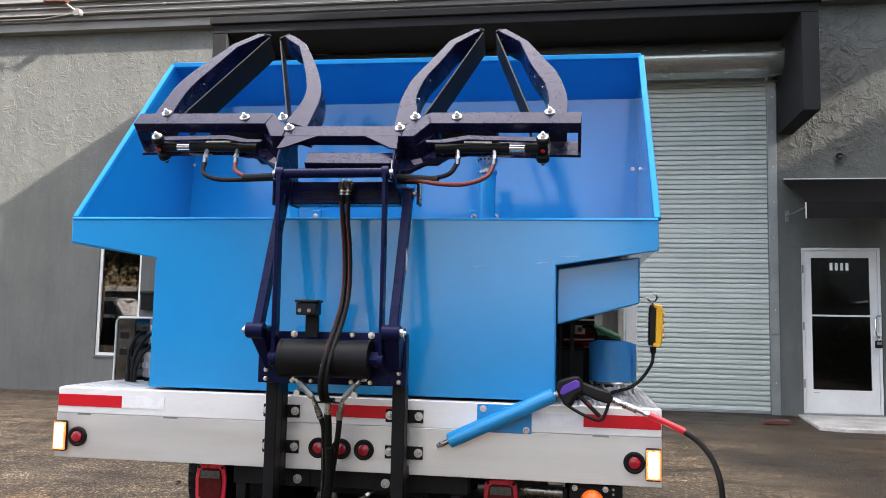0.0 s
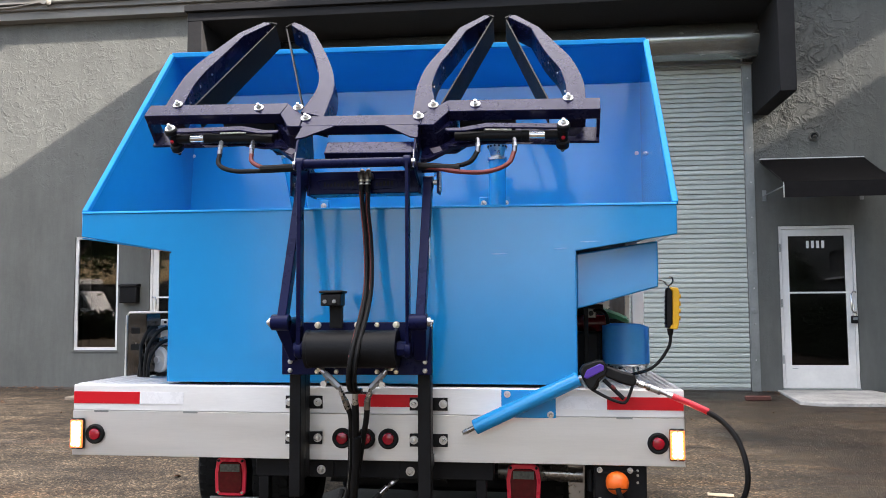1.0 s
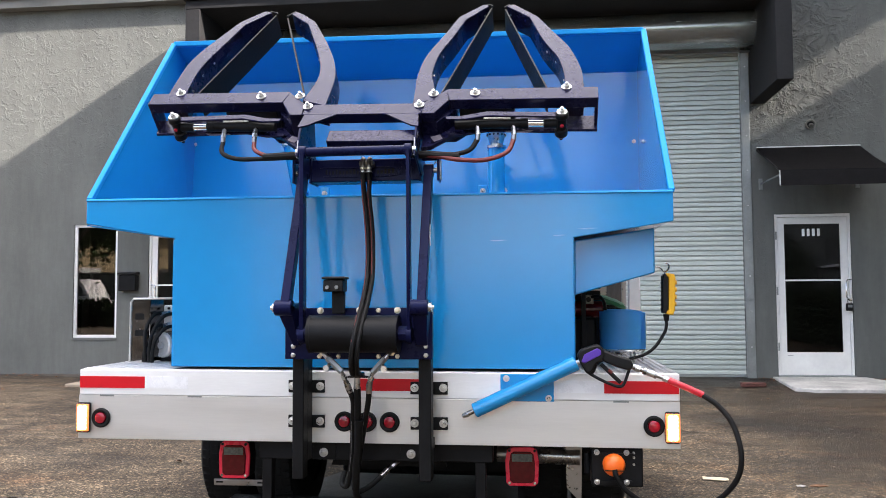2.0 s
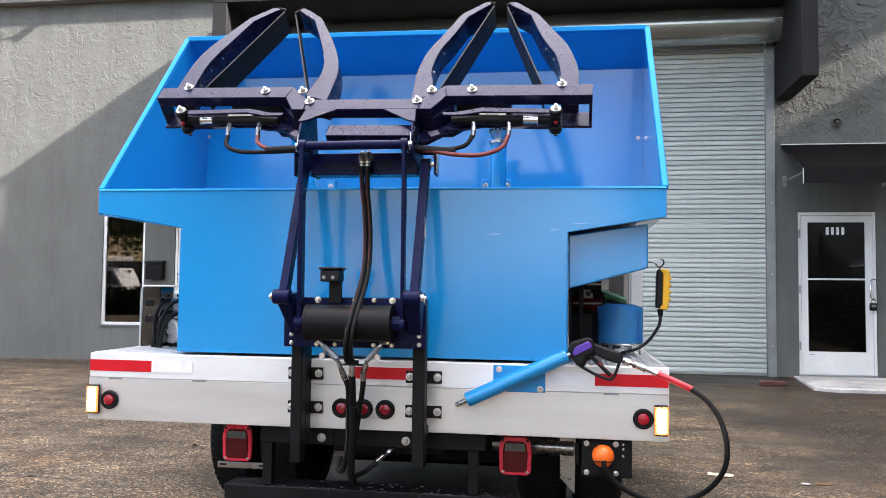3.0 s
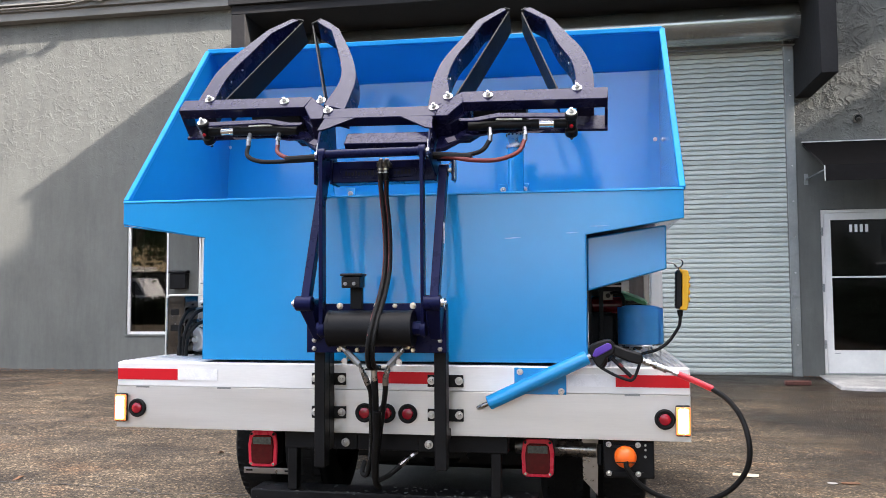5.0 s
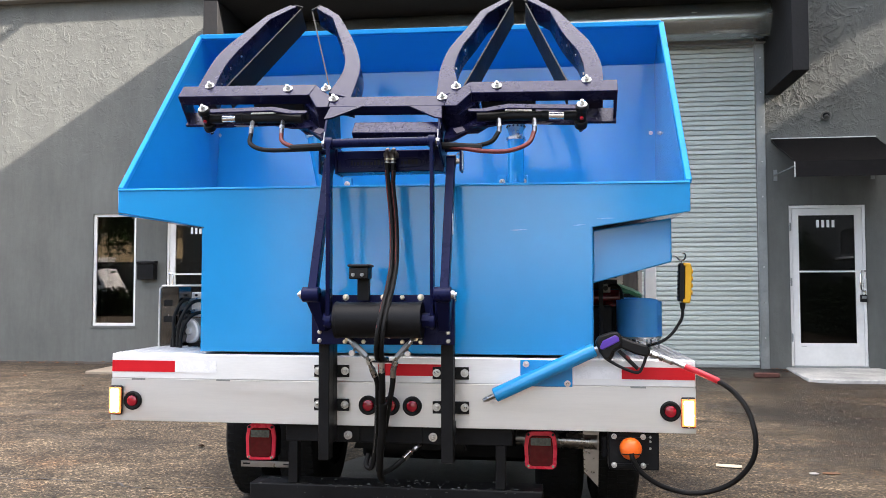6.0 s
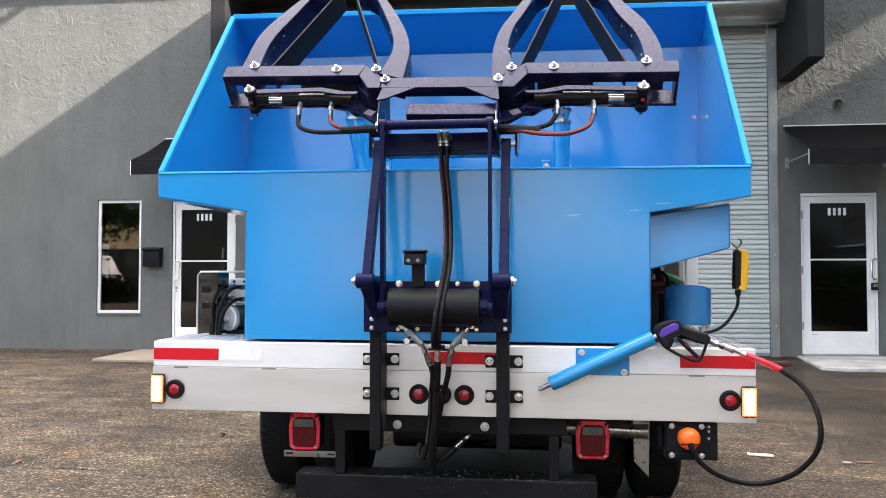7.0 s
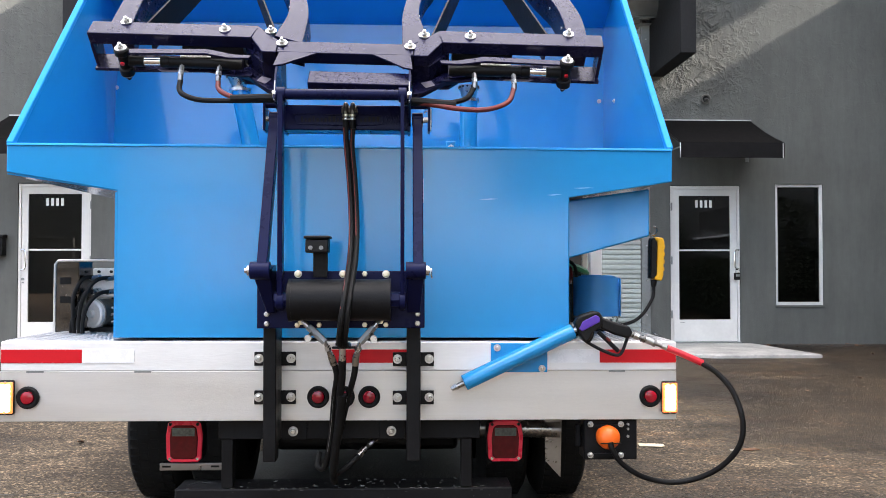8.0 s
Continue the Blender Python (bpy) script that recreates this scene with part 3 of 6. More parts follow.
def roller_door():
    t = thing("roller_door", "closed galvanised roller shutter door with damp streaks", "roller door", (0, 8.45, 0.08), kind="structure")
    pitch = 0.0676
    n = 70
    prof = [(0.010, 0.0), (-0.0155, 0.0010), (-0.0182, 0.004), (-0.0190, 0.012), (-0.0195, 0.022), (-0.0196, 0.032), (-0.0193, 0.042), (-0.0186, 0.0465), (-0.0160, 0.0532), (0.014, 0.0545), (0.014, 0.0674), (0.018, 0.0674), (0.018, 0.0)]
    bm = prism([(y, z) for y, z in prof], (-3.5, 3.475), YZ)
    first = part("slat", bm, GALV, t)
    first.location = (0, 8.475, 0.125)
    for i in range(1, n):
        s = first.copy()
        scene.collection.objects.link(s)
        s.location = (0, 8.475 + 0.001 * math.sin(i * 2.1), 0.125 + i * pitch + 0.0008 * math.sin(i * 5.3))
    part("bottom_bar", box(-3.5, 3.475, 8.44, 8.49, 0.088, 0.122), GALVTRACK, t, bevel=0.004)
    for x0, x1 in ((3.477, 3.588), (-3.65, -3.502)):
        bm = box(x0, x1, 8.372, 8.42, 0.07, 4.56)
        tr = part("track", bm, GALVTRACK, t, bevel=0.004)
        for k in range(9):
            part("bolt", rod((x0 + 0.06, 8.372, 0.5 + k * 0.48), (x0 + 0.06, 8.364, 0.5 + k * 0.48), 0.011, 8), ZINC, tr)
    part("latch", lathe([(0.045, 0), (0.045, 0.012), (0.02, 0.016), (0.02, 0.03), (0, 0.03)], facing(3.53, 8.37, 1.16)), GALVTRACK, t, "round lock plate")
    prof = [(0.255 * math.cos(a), 0.255 * math.sin(a)) for a in np.linspace(0, math.tau, 20, endpoint=False)]
    part("drum_cover", prism(prof, (-3.58, 3.6), facing(0.0, 8.17, 4.81, (1, 0, 0))), DRUM, t, "curled sheet metal drum cover")
    part("head_flange", box(-3.6, 3.62, 8.31, 8.39, 4.535, 4.55), GALVTRACK, t, bevel=0.003)


roller_door()


def digit_bars(parent, x, y, z, n=4, w=0.036, h=0.10, gap=0.066):
    for i in range(n):
        part("lettering", box(x + i * gap, x + i * gap + w, y - 0.003, y, z, z + h), SIGNWHITE, parent, "plain white bar")


def pull_handle(parent, x, side, z0, z1, y):
    foot = x + side * 0.062
    bm = tube([(foot, y, z1), (foot, y - 0.045, z1), (x + side * 0.018, y - 0.052, z1), (x, y - 0.055, z1 - 0.03), (x, y - 0.055, z0 + 0.05),
               (x + side * 0.016, y - 0.052, z0 + 0.016), (foot, y - 0.045, z0), (foot, y, z0)], 0.010, 8, soft=False)
    part("pull_handle", bm, CHROME, parent, "bent metal pull handle")


def shop_door(name, x0, x1, handle_right, label):
    z0, z1 = (0.12, 2.295) if handle_right else (0.11, 2.29)
    t = thing(name, label, "door", ((x0 + x1) / 2, 8.42, z0), kind="structure")
    y = 8.402
    fr = box(x0, x0 + 0.035, y, y + 0.07, z0, z1)
    box(x1 - 0.035, x1, y, y + 0.07, z0, z1, fr)
    box(x0 + 0.035, x1 - 0.035, y, y + 0.07, z1 - 0.04, z1, fr)
    part("door_frame", fr, DOORWHITE, t, bevel=0.003)
    a, b, lo, hi = x0 + 0.04, x1 - 0.04, z0 + 0.008, z1 - 0.045
    gl, gr, gb, gt = x0 + 0.125, x1 - 0.13, z0 + 0.31, z1 - 0.135
    leaf = box(a, gl, y + 0.012, y + 0.055, lo, hi)
    box(gr, b, y + 0.012, y + 0.055, lo, hi, leaf)
    box(gl, gr, y + 0.012, y + 0.055, lo, gb, leaf)
    box(gl, gr, y + 0.012, y + 0.055, gt, hi, leaf)
    leaf = part("door_leaf", leaf, DOORWHITE, t)
    part("glazing_bead", box(gl, gr, y + 0.008, y + 0.05, 1.385, 1.408), DOORWHITE, t)
    for g0, g1 in ((gb, 1.385), (1.408, gt)):
        p = part("pane", box(gl, gr, y + 0.03, y + 0.036, g0, g1), GLASS, t, "dark tinted glass")
        p.visible_shadow = False
    part("threshold", box(x0, x1, y - 0.05, y + 0.08, z0 - 0.02, z0 + 0.006), GALVTRACK, t, bevel=0.003)
    digit_bars(t, (gl + gr) / 2 - 0.125, y + 0.029, 1.995)
    hx = x1 - 0.088 if handle_right else x0 + 0.118
    pull_handle(t, hx, 1 if handle_right else -1, 1.12, 1.40, y + 0.012)
    for z in (0.45, 1.2, 1.95):
        hxx = x0 + 0.004 if handle_right else x1 - 0.012
        part("hinge", box(hxx, hxx + 0.022, y - 0.012, y + 0.012, z, z + 0.11), GALVTRACK, t, bevel=0.003)
    if handle_right:
        lb = part("lock_box", box(hx - 0.022, hx + 0.066, y - 0.085, y - 0.045, 0.985, 1.085), PLASTIC, t, "black key lock box hanging on the handle", 0.012)
        part("shackle", tube([(hx + 0.005, y - 0.065, 1.085), (hx + 0.005, y - 0.065, 1.145), (hx + 0.045, y - 0.065, 1.145), (hx + 0.045, y - 0.065, 1.085)], 0.006, 8, soft=False), CHROME, lb)
        part("dial", box(hx - 0.002, hx + 0.052, y - 0.092, y - 0.085, 1.03, 1.065), GALVTRACK, lb)
        part("lettering", box(x0 + 0.13, x0 + 0.2, y + 0.009, y + 0.012, 0.385, 0.392), GALVTRACK, t, "plain grey bar")
    else:
        part("lock_cylinder", rod((hx - 0.055, y + 0.012, 1.0), (hx - 0.055, y - 0.006, 1.0), 0.018, 14), GALVTRACK, t)
        part("lock_cylinder", rod((hx - 0.055, y + 0.012, 0.955), (hx - 0.055, y, 0.955), 0.012, 14), GALVTRACK, t)


shop_door("door_2", 3.88, 4.86, True, "white glazed shop door with a key lock box on its handle")
shop_door("door_1", -5.03, -4.065, False, "white glazed shop door with a bent pull handle")


def window(name, x0, x1, z0, z1):
    t = thing(name, "narrow fixed window with a pale metal frame and dark glass", "window", ((x0 + x1) / 2, 8.45, z0), kind="structure")
    fr = bmesh.new()
    w, ya, yb = 0.042, 8.415, 8.47
    for b in ((x0, x0 + w, z0, z1), (x1 - w, x1, z0, z1), (x0 + w, x1 - w, z0, z0 + w), (x0 + w, x1 - w, z1 - w, z1)):
        box(b[0], b[1], ya, yb, b[2], b[3], fr)
    part("window_frame", fr, FRAMEALU, t, bevel=0.003)
    p = part("pane", box(x0 + w, x1 - w, 8.44, 8.446, z0 + w, z1 - w), GLASS, t, "dark tinted glass")
    p.visible_shadow = False
    part("window_sill", box(x0 - 0.01, x1 + 0.01, 8.375, 8.414, z0 - 0.03, z0), STUCCO, t, bevel=0.004)


window("window_1", -6.21, -5.52, 0.625, 2.31)
window("window_2", 5.365, 6.05, 0.63, 2.325)


def room(name, x0, x1):
    bm = box(x0, x1, 8.66, 8.70, -0.05, 0.06)
    box(x0, x1, 8.66, 12.0, 0.0, 0.05, bm)
    box(x0, x1, 8.66, 12.0, 3.0, 3.1, bm)
    box(x0 - 0.1, x0, 8.645, 12.0, 0.0, 3.1, bm)
    box(x1, x1 + 0.1, 8.645, 12.0, 0.0, 3.1, bm)
    box(x0 - 0.1, x1 + 0.1, 12.0, 12.1, 0.0, 3.1, bm)
    structure(name, bm, INSIDE, "plain grey room behind the dark glass", "wall")


room("wall_room_west", -8.0, -3.9)
room("wall_room_east", 3.75, 8.2)


def awning(x0, x1):
    t = thing("awning", "black canvas door awning on a thin metal frame", "awning", ((x0 + x1) / 2, 8.39, 2.55), "door awnings")
    yf, zt, zf, zb = 7.32, 3.205, 2.745, 2.55
    top = bmesh.new()
    n = 8
    rows = []
    for i in range(n + 1):
        s = i / n
        sag = -0.02 * math.sin(math.pi * s)
        rows.append([top.verts.new((x, 8.37 + (yf - 8.37) * s, zt + (zf - zt) * s + sag)) for x in np.linspace(x0, x1, 9)])
    for a, b in zip(rows, rows[1:]):
        for k in range(8):
            top.faces.new((a[k], a[k + 1], b[k + 1], b[k]))
    bmesh.ops.solidify(top, geom=top.faces[:], thickness=0.006)
    part("canopy", top, CANVAS, t)
    part("valance", box(x0, x1, yf - 0.006, yf + 0.002, zb, zf), CANVAS, t)
    part("flashing", box(x0, x1, 8.352, 8.388, zt, zt + 0.012), FRAMEALU, t)
    for x in (x0 + 0.012, x1 - 0.012):
        part("strut", rod((x + 0.03, 8.385, zb + 0.16), (x, yf + 0.012, zb + 0.14), 0.010, 8), GALVTRACK, t)
        part("frame_bar", tube([(x, yf + 0.012, zf - 0.01), (x, 8.385, zt - 0.03)], 0.011, 8, soft=False), BLACK, t)
        part("corner_bar", box(x - 0.012, x - 0.002, yf - 0.009, yf + 0.012, zb - 0.002, zf - 0.004), FRAMEALU, t, "pale metal corner bar", 0.003)
    part("frame_bar", rod((x0, yf + 0.014, zb + 0.015), (x1, yf + 0.014, zb + 0.015), 0.011, 8), BLACK, t)
    for x in (x0 + 0.045, x1 - 0.045):
        part("bracket", box(x - 0.025, x + 0.025, 8.372, 8.388, zb + 0.085, zb + 0.235), GALVTRACK, t, bevel=0.003)


awning(3.665, 5.01)
awning(-5.145, -3.97)


def mailbox():
    t = thing("mailbox", "black metal letter box on the stucco wall", "letter box", (-5.31, 8.33, 1.31))
    part("body", box(-5.44, -5.175, 8.27, 8.385, 1.315, 1.55), BLACK, t, bevel=0.01)
    part("lid", prism([(8.25, 1.552), (8.388, 1.552), (8.388, 1.60), (8.31, 1.595), (8.25, 1.575)], (-5.45, -5.165), YZ), BLACK, t, bevel=0.006)


mailbox()


def wall_vent():
    t = thing("wall_fitting", "small dark round hose fitting on the wall", "wall fitting", (4.385, 8.38, 3.51))
    part("flange", lathe([(0.070, 0), (0.070, 0.020), (0.064, 0.027), (0.050, 0.027), (0.047, 0.010), (0, 0.010)], facing(4.385, 8.388, 3.51)), DULL, t)
    part("bore", lathe([(0.046, 0.009), (0.044, 0.012), (0, 0.012)], facing(4.385, 8.388, 3.51)), IRON, t)
    part("stub", tube([(4.385, 8.378, 3.50), (4.385, 8.34, 3.495), (4.375, 8.31, 3.475)], 0.026, 12), DULL, t, "dull metal hose stub")


wall_vent()


def pads():
    m = Matrix.Identity(4)
    bm = prism([(3.80, 8.395), (3.68, 7.0), (3.9, 6.88), (5.25, 6.86), (5.0, 8.395)], (0.02, 0.105), m)
    structure("pavement_doorstep_east", bm, CONCRETE, "pale worn concrete pad before the door", "doorstep", 0.012)
    bm = prism([(-5.5, 8.395), (-5.45, 6.95), (-3.7, 6.8), (-3.8, 8.395)], (0.02, 0.095), m)
    structure("pavement_doorstep_west", bm, TANCONC, "tan concrete pad before the door", "doorstep", 0.012)


pads()


def far_side():
    """What stands round the yard behind the walk: it closes the place and shows in the window glass."""
    t = thing("tan_building", "long tan stucco workshop across the yard", "building", (-24, -27, 0))
    turn = Matrix.Translation((-24, -25, 0)) @ Matrix.Rotation(radians(-38), 4, "Z")
    part("wall", box(-20, 22, -6, 0, 0, 4.8, None, turn), TANWALL, t)
    part("roof", box(-20.3, 22.3, -6.2, 0.4, 4.8, 5.1, None, turn), CORNICE, t, bevel=0.03)
    for i, x in enumerate((-16, -9, -3.5, 3, 9, 15)):
        part("door", box(x, x + (2.2 if i % 2 else 3.2), 0.02, 0.1, 0, 3.0, None, turn), TILE if i % 2 else WHITE, t, bevel=0.02)
    g = thing("grey_building", "plain dark grey stucco building across the yard", "building", (-13, -23, 0))
    part("wall", box(-18.4, -8.0, -25, -21, 0, 5.2), STUCCO, g)
    part("roof", box(-18.5, -7.9, -25.1, -20.9, 5.204, 5.4), CORNICE, g, bevel=0.02)
    y = thing("yard_wall", "low dark grey stucco boundary wall across the yard", "boundary wall", (-20.5, -17.3, 0))
    part("wall", box(-28, -14.5, -17.4, -17.2, 0, 2.42), STUCCO, y)
    part("coping", box(-28.02, -14.48, -17.44, -17.16, 2.424, 2.48), CORNICE, y, bevel=0.01)
    # unseen block, sized to keep the sun off the yard
    w = thing("shade_building", "tall unseen grey stucco building added to shade the yard", "building", (13, -5, 0))
    part("wall", box(7.8, 14, -16, 4.5, 0, 11.12), STUCCO, w)
    # added slot and bars that pass a dimmed strip of sun to the wall
    part("shade_wing", box(7.8, 8.1, 4.504, 8.385, 0, 5.78), STUCCO, w)
    part("shade_fascia", box(7.8, 8.1, 4.504, 8.385, 6.54, 9.0), STUCCO, w)
    part("shade_roof", box(7.8, 10.5, 4.504, 8.385, 9.004, 9.2), CORNICE, w)
    part("post", box(7.82, 8.08, 4.51, 6.88, 5.78, 6.54), STUCCO, w)
    for k in range(42):
        part("shade_bar", box(7.93, 7.945, 6.90 + 0.035 * k, 6.917 + 0.035 * k, 5.78, 6.54), STUCCO, w)
    wf = part("window", box(7.79, 7.799, -1.35, 0.75, 2.12, 2.58), TILE, w, "dark window in a grey frame")
    for b in ((-1.39, -1.35, 2.10, 2.60), (0.75, 0.79, 2.10, 2.60), (-1.35, 0.75, 2.58, 2.61)):
        part("frame_bar", box(7.75, 7.789, b[0], b[1], b[2], b[3]), CORNICE, wf)
    part("ledge", box(7.70, 7.799, -1.6, 1.0, 1.88, 1.93), WHITE, w, "white painted ledge", 0.004)
    part("roof", box(7.7, 14.1, -16.1, 4.6, 11.12, 11.27), CORNICE, w)


far_side()


def tree(at, height, spread, seed):
    rnd = random.Random(seed)
    t = thing("tree", "broad dark green yard tree behind the yard", "tree", at, "trees behind the yard")
    base = Vector(at)
    bm = tube([base, base + Vector((0.1, 0, height * 0.3)), base + Vector((0.0, 0.15, height * 0.55))], 0.22, 10)
    for k in range(7):
        a = k * 0.9 + rnd.random()
        s = base + Vector((0, 0.1, height * (0.33 + 0.03 * k)))
        e = s + Vector((math.cos(a) * spread * 0.7, math.sin(a) * spread * 0.7, height * (0.2 + 0.2 * rnd.random())))
        tube([s, (s + e) / 2 + Vector((0, 0, 0.3)), e], 0.07, 6, bm, 4)
    part("trunk", bm, BARK, t)
    bm = bmesh.new()
    clumps = []
    for k in range(46):
        a, r = rnd.random() * math.tau, spread * math.sqrt(rnd.random())
        clumps.append((base + Vector((r * math.cos(a), r * math.sin(a), height * (0.45 + 0.5 * rnd.random() * (1.1 - 0.5 * r / spread)))), 0.5 + 0.5 * rnd.random()))
    for c, s in clumps:
        for _ in range(170):
            d = Vector((rnd.gauss(0, 1), rnd.gauss(0, 1), rnd.gauss(0, 0.7))) * s * spread * 0.22
            p = c + d
            u = Vector((rnd.gauss(0, 1), rnd.gauss(0, 1), rnd.gauss(0, 1))).normalized() * 0.14
            v = u.orthogonal().normalized() * 0.09
            bm.faces.new([bm.verts.new(q) for q in (p - u, p + v, p + u, p - v)])
    part("crown", bm, LEAF, t)


tree((-19.4, -13.0, 0), 7.4, 3.3, 3)
tree((-26.5, -16.5, 0), 8.0, 3.6, 8)
tree((5.5, -19, 0), 7.0, 3.4, 11)
tree((7.4, -8.5, 0), 6.5, 2.4, 14)


def van():
    t = thing("van", "white parked panel van across the yard", "van", (-21.1, -15.9, 0))
    prof = [(-2.4, 0.4), (2.3, 0.4), (2.4, 0.95), (1.85, 1.30), (1.35, 2.12), (-2.3, 2.19), (-2.4, 1.2)]
    m = Matrix.Translation((-21.1, -15.9, 0)) @ XZ
    part("body", prism(prof, (-0.9, 0.9), m), WHITE, t, bevel=0.05)
    part("window", prism([(0.75, 1.35), (1.66, 1.35), (1.28, 1.95), (0.75, 1.95)], (-0.91, 0.91), m), TILE, t)
    for x in (-1.5, 1.5):
        for y in (-0.85, 0.65):
            part("wheel", rod((-21.1 + x, -15.9 + y, 0.33), (-21.1 + x, -15.9 + y + 0.2, 0.33), 0.33, 20), TYRE, t)


van()


def hedge():
    """Low scrub along the far side of the yard."""
    rnd = random.Random(31)
    bm = bmesh.new()
    for x0, x1, h in ((-26.0, -17.5, 1.25), (8.6, 9.2, 2.5)):
        for _ in range(int((x1 - x0) * h * 420)):
            p = Vector((rnd.uniform(x0, x1), -14.2 + rnd.gauss(0, 0.25), h * rnd.random() ** 0.7 * (0.8 + 0.2 * math.sin(rnd.uniform(x0, x1) * 1.7))))
            u = Vector((rnd.gauss(0, 1), rnd.gauss(0, 1), rnd.gauss(0, 1))).normalized() * 0.13
            v = u.orthogonal().normalized() * 0.08
            bm.faces.new([bm.verts.new(q) for q in (p - u, p + v, p + u, p - v)])
    for _ in range(15000):
        y = rnd.uniform(-5.0, 7.6)
        h = 1.2 + 0.12 * math.sin(y * 1.3 + 0.6) + 0.1 * math.sin(y * 3.7)
        if -3.4 < y < -1.5 and rnd.random() < 0.75:
            h = 2.75 - 0.8 * abs(y + 2.7)
        elif 2.9 < y < 5.4 and rnd.random() < 0.7:
            h = 2.7 - 0.5 * abs(y - 4.2)
        p = Vector((7.35 + rnd.gauss(0, 0.16), y, max(0.05, h) * rnd.random() ** 0.8 + 0.05))
        u = Vector((rnd.gauss(0, 1), rnd.gauss(0, 1), rnd.gauss(0, 1))).normalized() * 0.042
        v = u.orthogonal().normalized() * 0.028
        bm.faces.new([bm.verts.new(q) for q in (p - u, p + v, p + u, p - v)])
    tagged(mesh_object("hedge", bm, HEDGELEAF, smooth=0), "dark scrubby hedge across the yard", "hedge", kind="stuff")


hedge()


# ---- the truck ----
def round_lamp(parent, x, z):
    rim = part("rubber_grommet", lathe([(0.040, 0), (0.040, 0.007), (0.034, 0.011), (0.026, 0.010), (0.024, 0.004), (0, 0.004)], facing(x, 0.0, z)), RUBBER, parent)
    part("lens", lathe([(0.0235, 0.004), (0.022, 0.013), (0.014, 0.016), (0, 0.017)], facing(x, 0.0, z)), LENS, rim, "round red marker lens")


def strobe(parent, x0, x1, z0, z1):
    b = part("strobe_light", box(x0, x1, -0.022, 0.0, z0, z1), PLASTIC, parent, "lit amber strobe in a black housing", 0.007)
    n = 6
    h = (z1 - z0 - 0.028) / n
    xm = (x0 + x1) / 2
    part("lens_plate", box(x0 + 0.001, x1 - 0.001, -0.0245, -0.0080, z0 + 0.006, z1 - 0.006), AMBERPLATE, b, "glowing amber lens plate", 0.003)
    for i in range(n):
        for sx in (-1, 1):
            part("led", lathe([(0.0098, 0), (0.0094, 0.003), (0.006, 0.005), (0, 0.0055)], facing(xm + sx * 0.0092, -0.024, z0 + 0.014 + (i + 0.5) * h), 10), AMBER, b)
    for z in (z0 + 0.006, z1 - 0.006):
        part("screw", rod((xm, -0.0215, z), (xm, -0.0245, z), 0.0035, 8), ZINC, b)


def tail_light(parent, x, z):
    y, w, h = 0.215, 0.070, 0.080
    shape = [(-w + 0.004, -h + 0.012), (-w + 0.02, -h), (w - 0.02, -h), (w - 0.004, -h + 0.012), (w, 0.02), (w - 0.008, h - 0.012), (w - 0.026, h), (-w + 0.026, h), (-w + 0.008, h - 0.012), (-w, 0.02)]
    m = Matrix.Translation((x, 0, z)) @ XZ
    body = part("tail_light", prism(shape, (y, y + 0.07), m), PLASTIC, parent, "boxy red tail light", 0.004)
    part("frame", prism(shape, (y - 0.012, y), m), RFRAME, body, bevel=0.004)
    ins = [(p * 0.76, q * 0.80 - 0.002) for p, q in shape]
    part("lens", prism(ins, (y - 0.019, y - 0.011), m), DLENS, body, "dark red fluted lens", 0.003)
    part("window", box(x - 0.042, x + 0.042, y - 0.022, y - 0.018, z + 0.022, z + 0.053), CLENS, body, "clear ribbed window")
    for sx in (-1, 1):
        for sz in (-1, 1):
            part("screw", rod((x + sx * 0.052, y - 0.012, z + sz * 0.066), (x + sx * 0.052, y - 0.018, z + sz * 0.066), 0.006, 8), CHROME if sz < 0 else BLACK, body)


def wheel(parent, x0, x1):
    """One tyre on its rim."""
    c, r = Vector((0, 1.32, 0.385)), 0.385
    w = x1 - x0
    prof = [(0.21, 0.0), (0.30, -0.004 + 0.0), (0.345, 0.01), (0.372, 0.028), (r, 0.055), (r, w - 0.055), (0.372, w - 0.028), (0.345, w - 0.01), (0.30, w), (0.21, w)]
    m = facing(x0, c.y, c.z, (1, 0, 0))
    rim = part("wheel", lathe([(0.0, w * 0.5), (0.10, w * 0.5), (0.16, w * 0.35), (0.212, 0.02), (0.212, w - 0.02), (0.16, w * 0.65), (0.0, w * 0.62)], m, 28), BLACK, parent)
    part("tyre", lathe(prof, m, 48), TYRE, rim)
    tr = bmesh.new()
    for k in range(56):
        a = k * math.tau / 56
        for j in range(4):
            xx = x0 + 0.03 + j * (w - 0.06) / 4
            q = Matrix.Translation((xx, c.y, c.z)) @ Matrix.Rotation(a + 0.05 * (j % 2), 4, "X")
            box(0.006, (w - 0.06) / 4 - 0.006, -0.014, 0.014, r - 0.012, r + 0.0025, tr, q)
    part("tread", tr, TYRE, rim, kind="stuff")


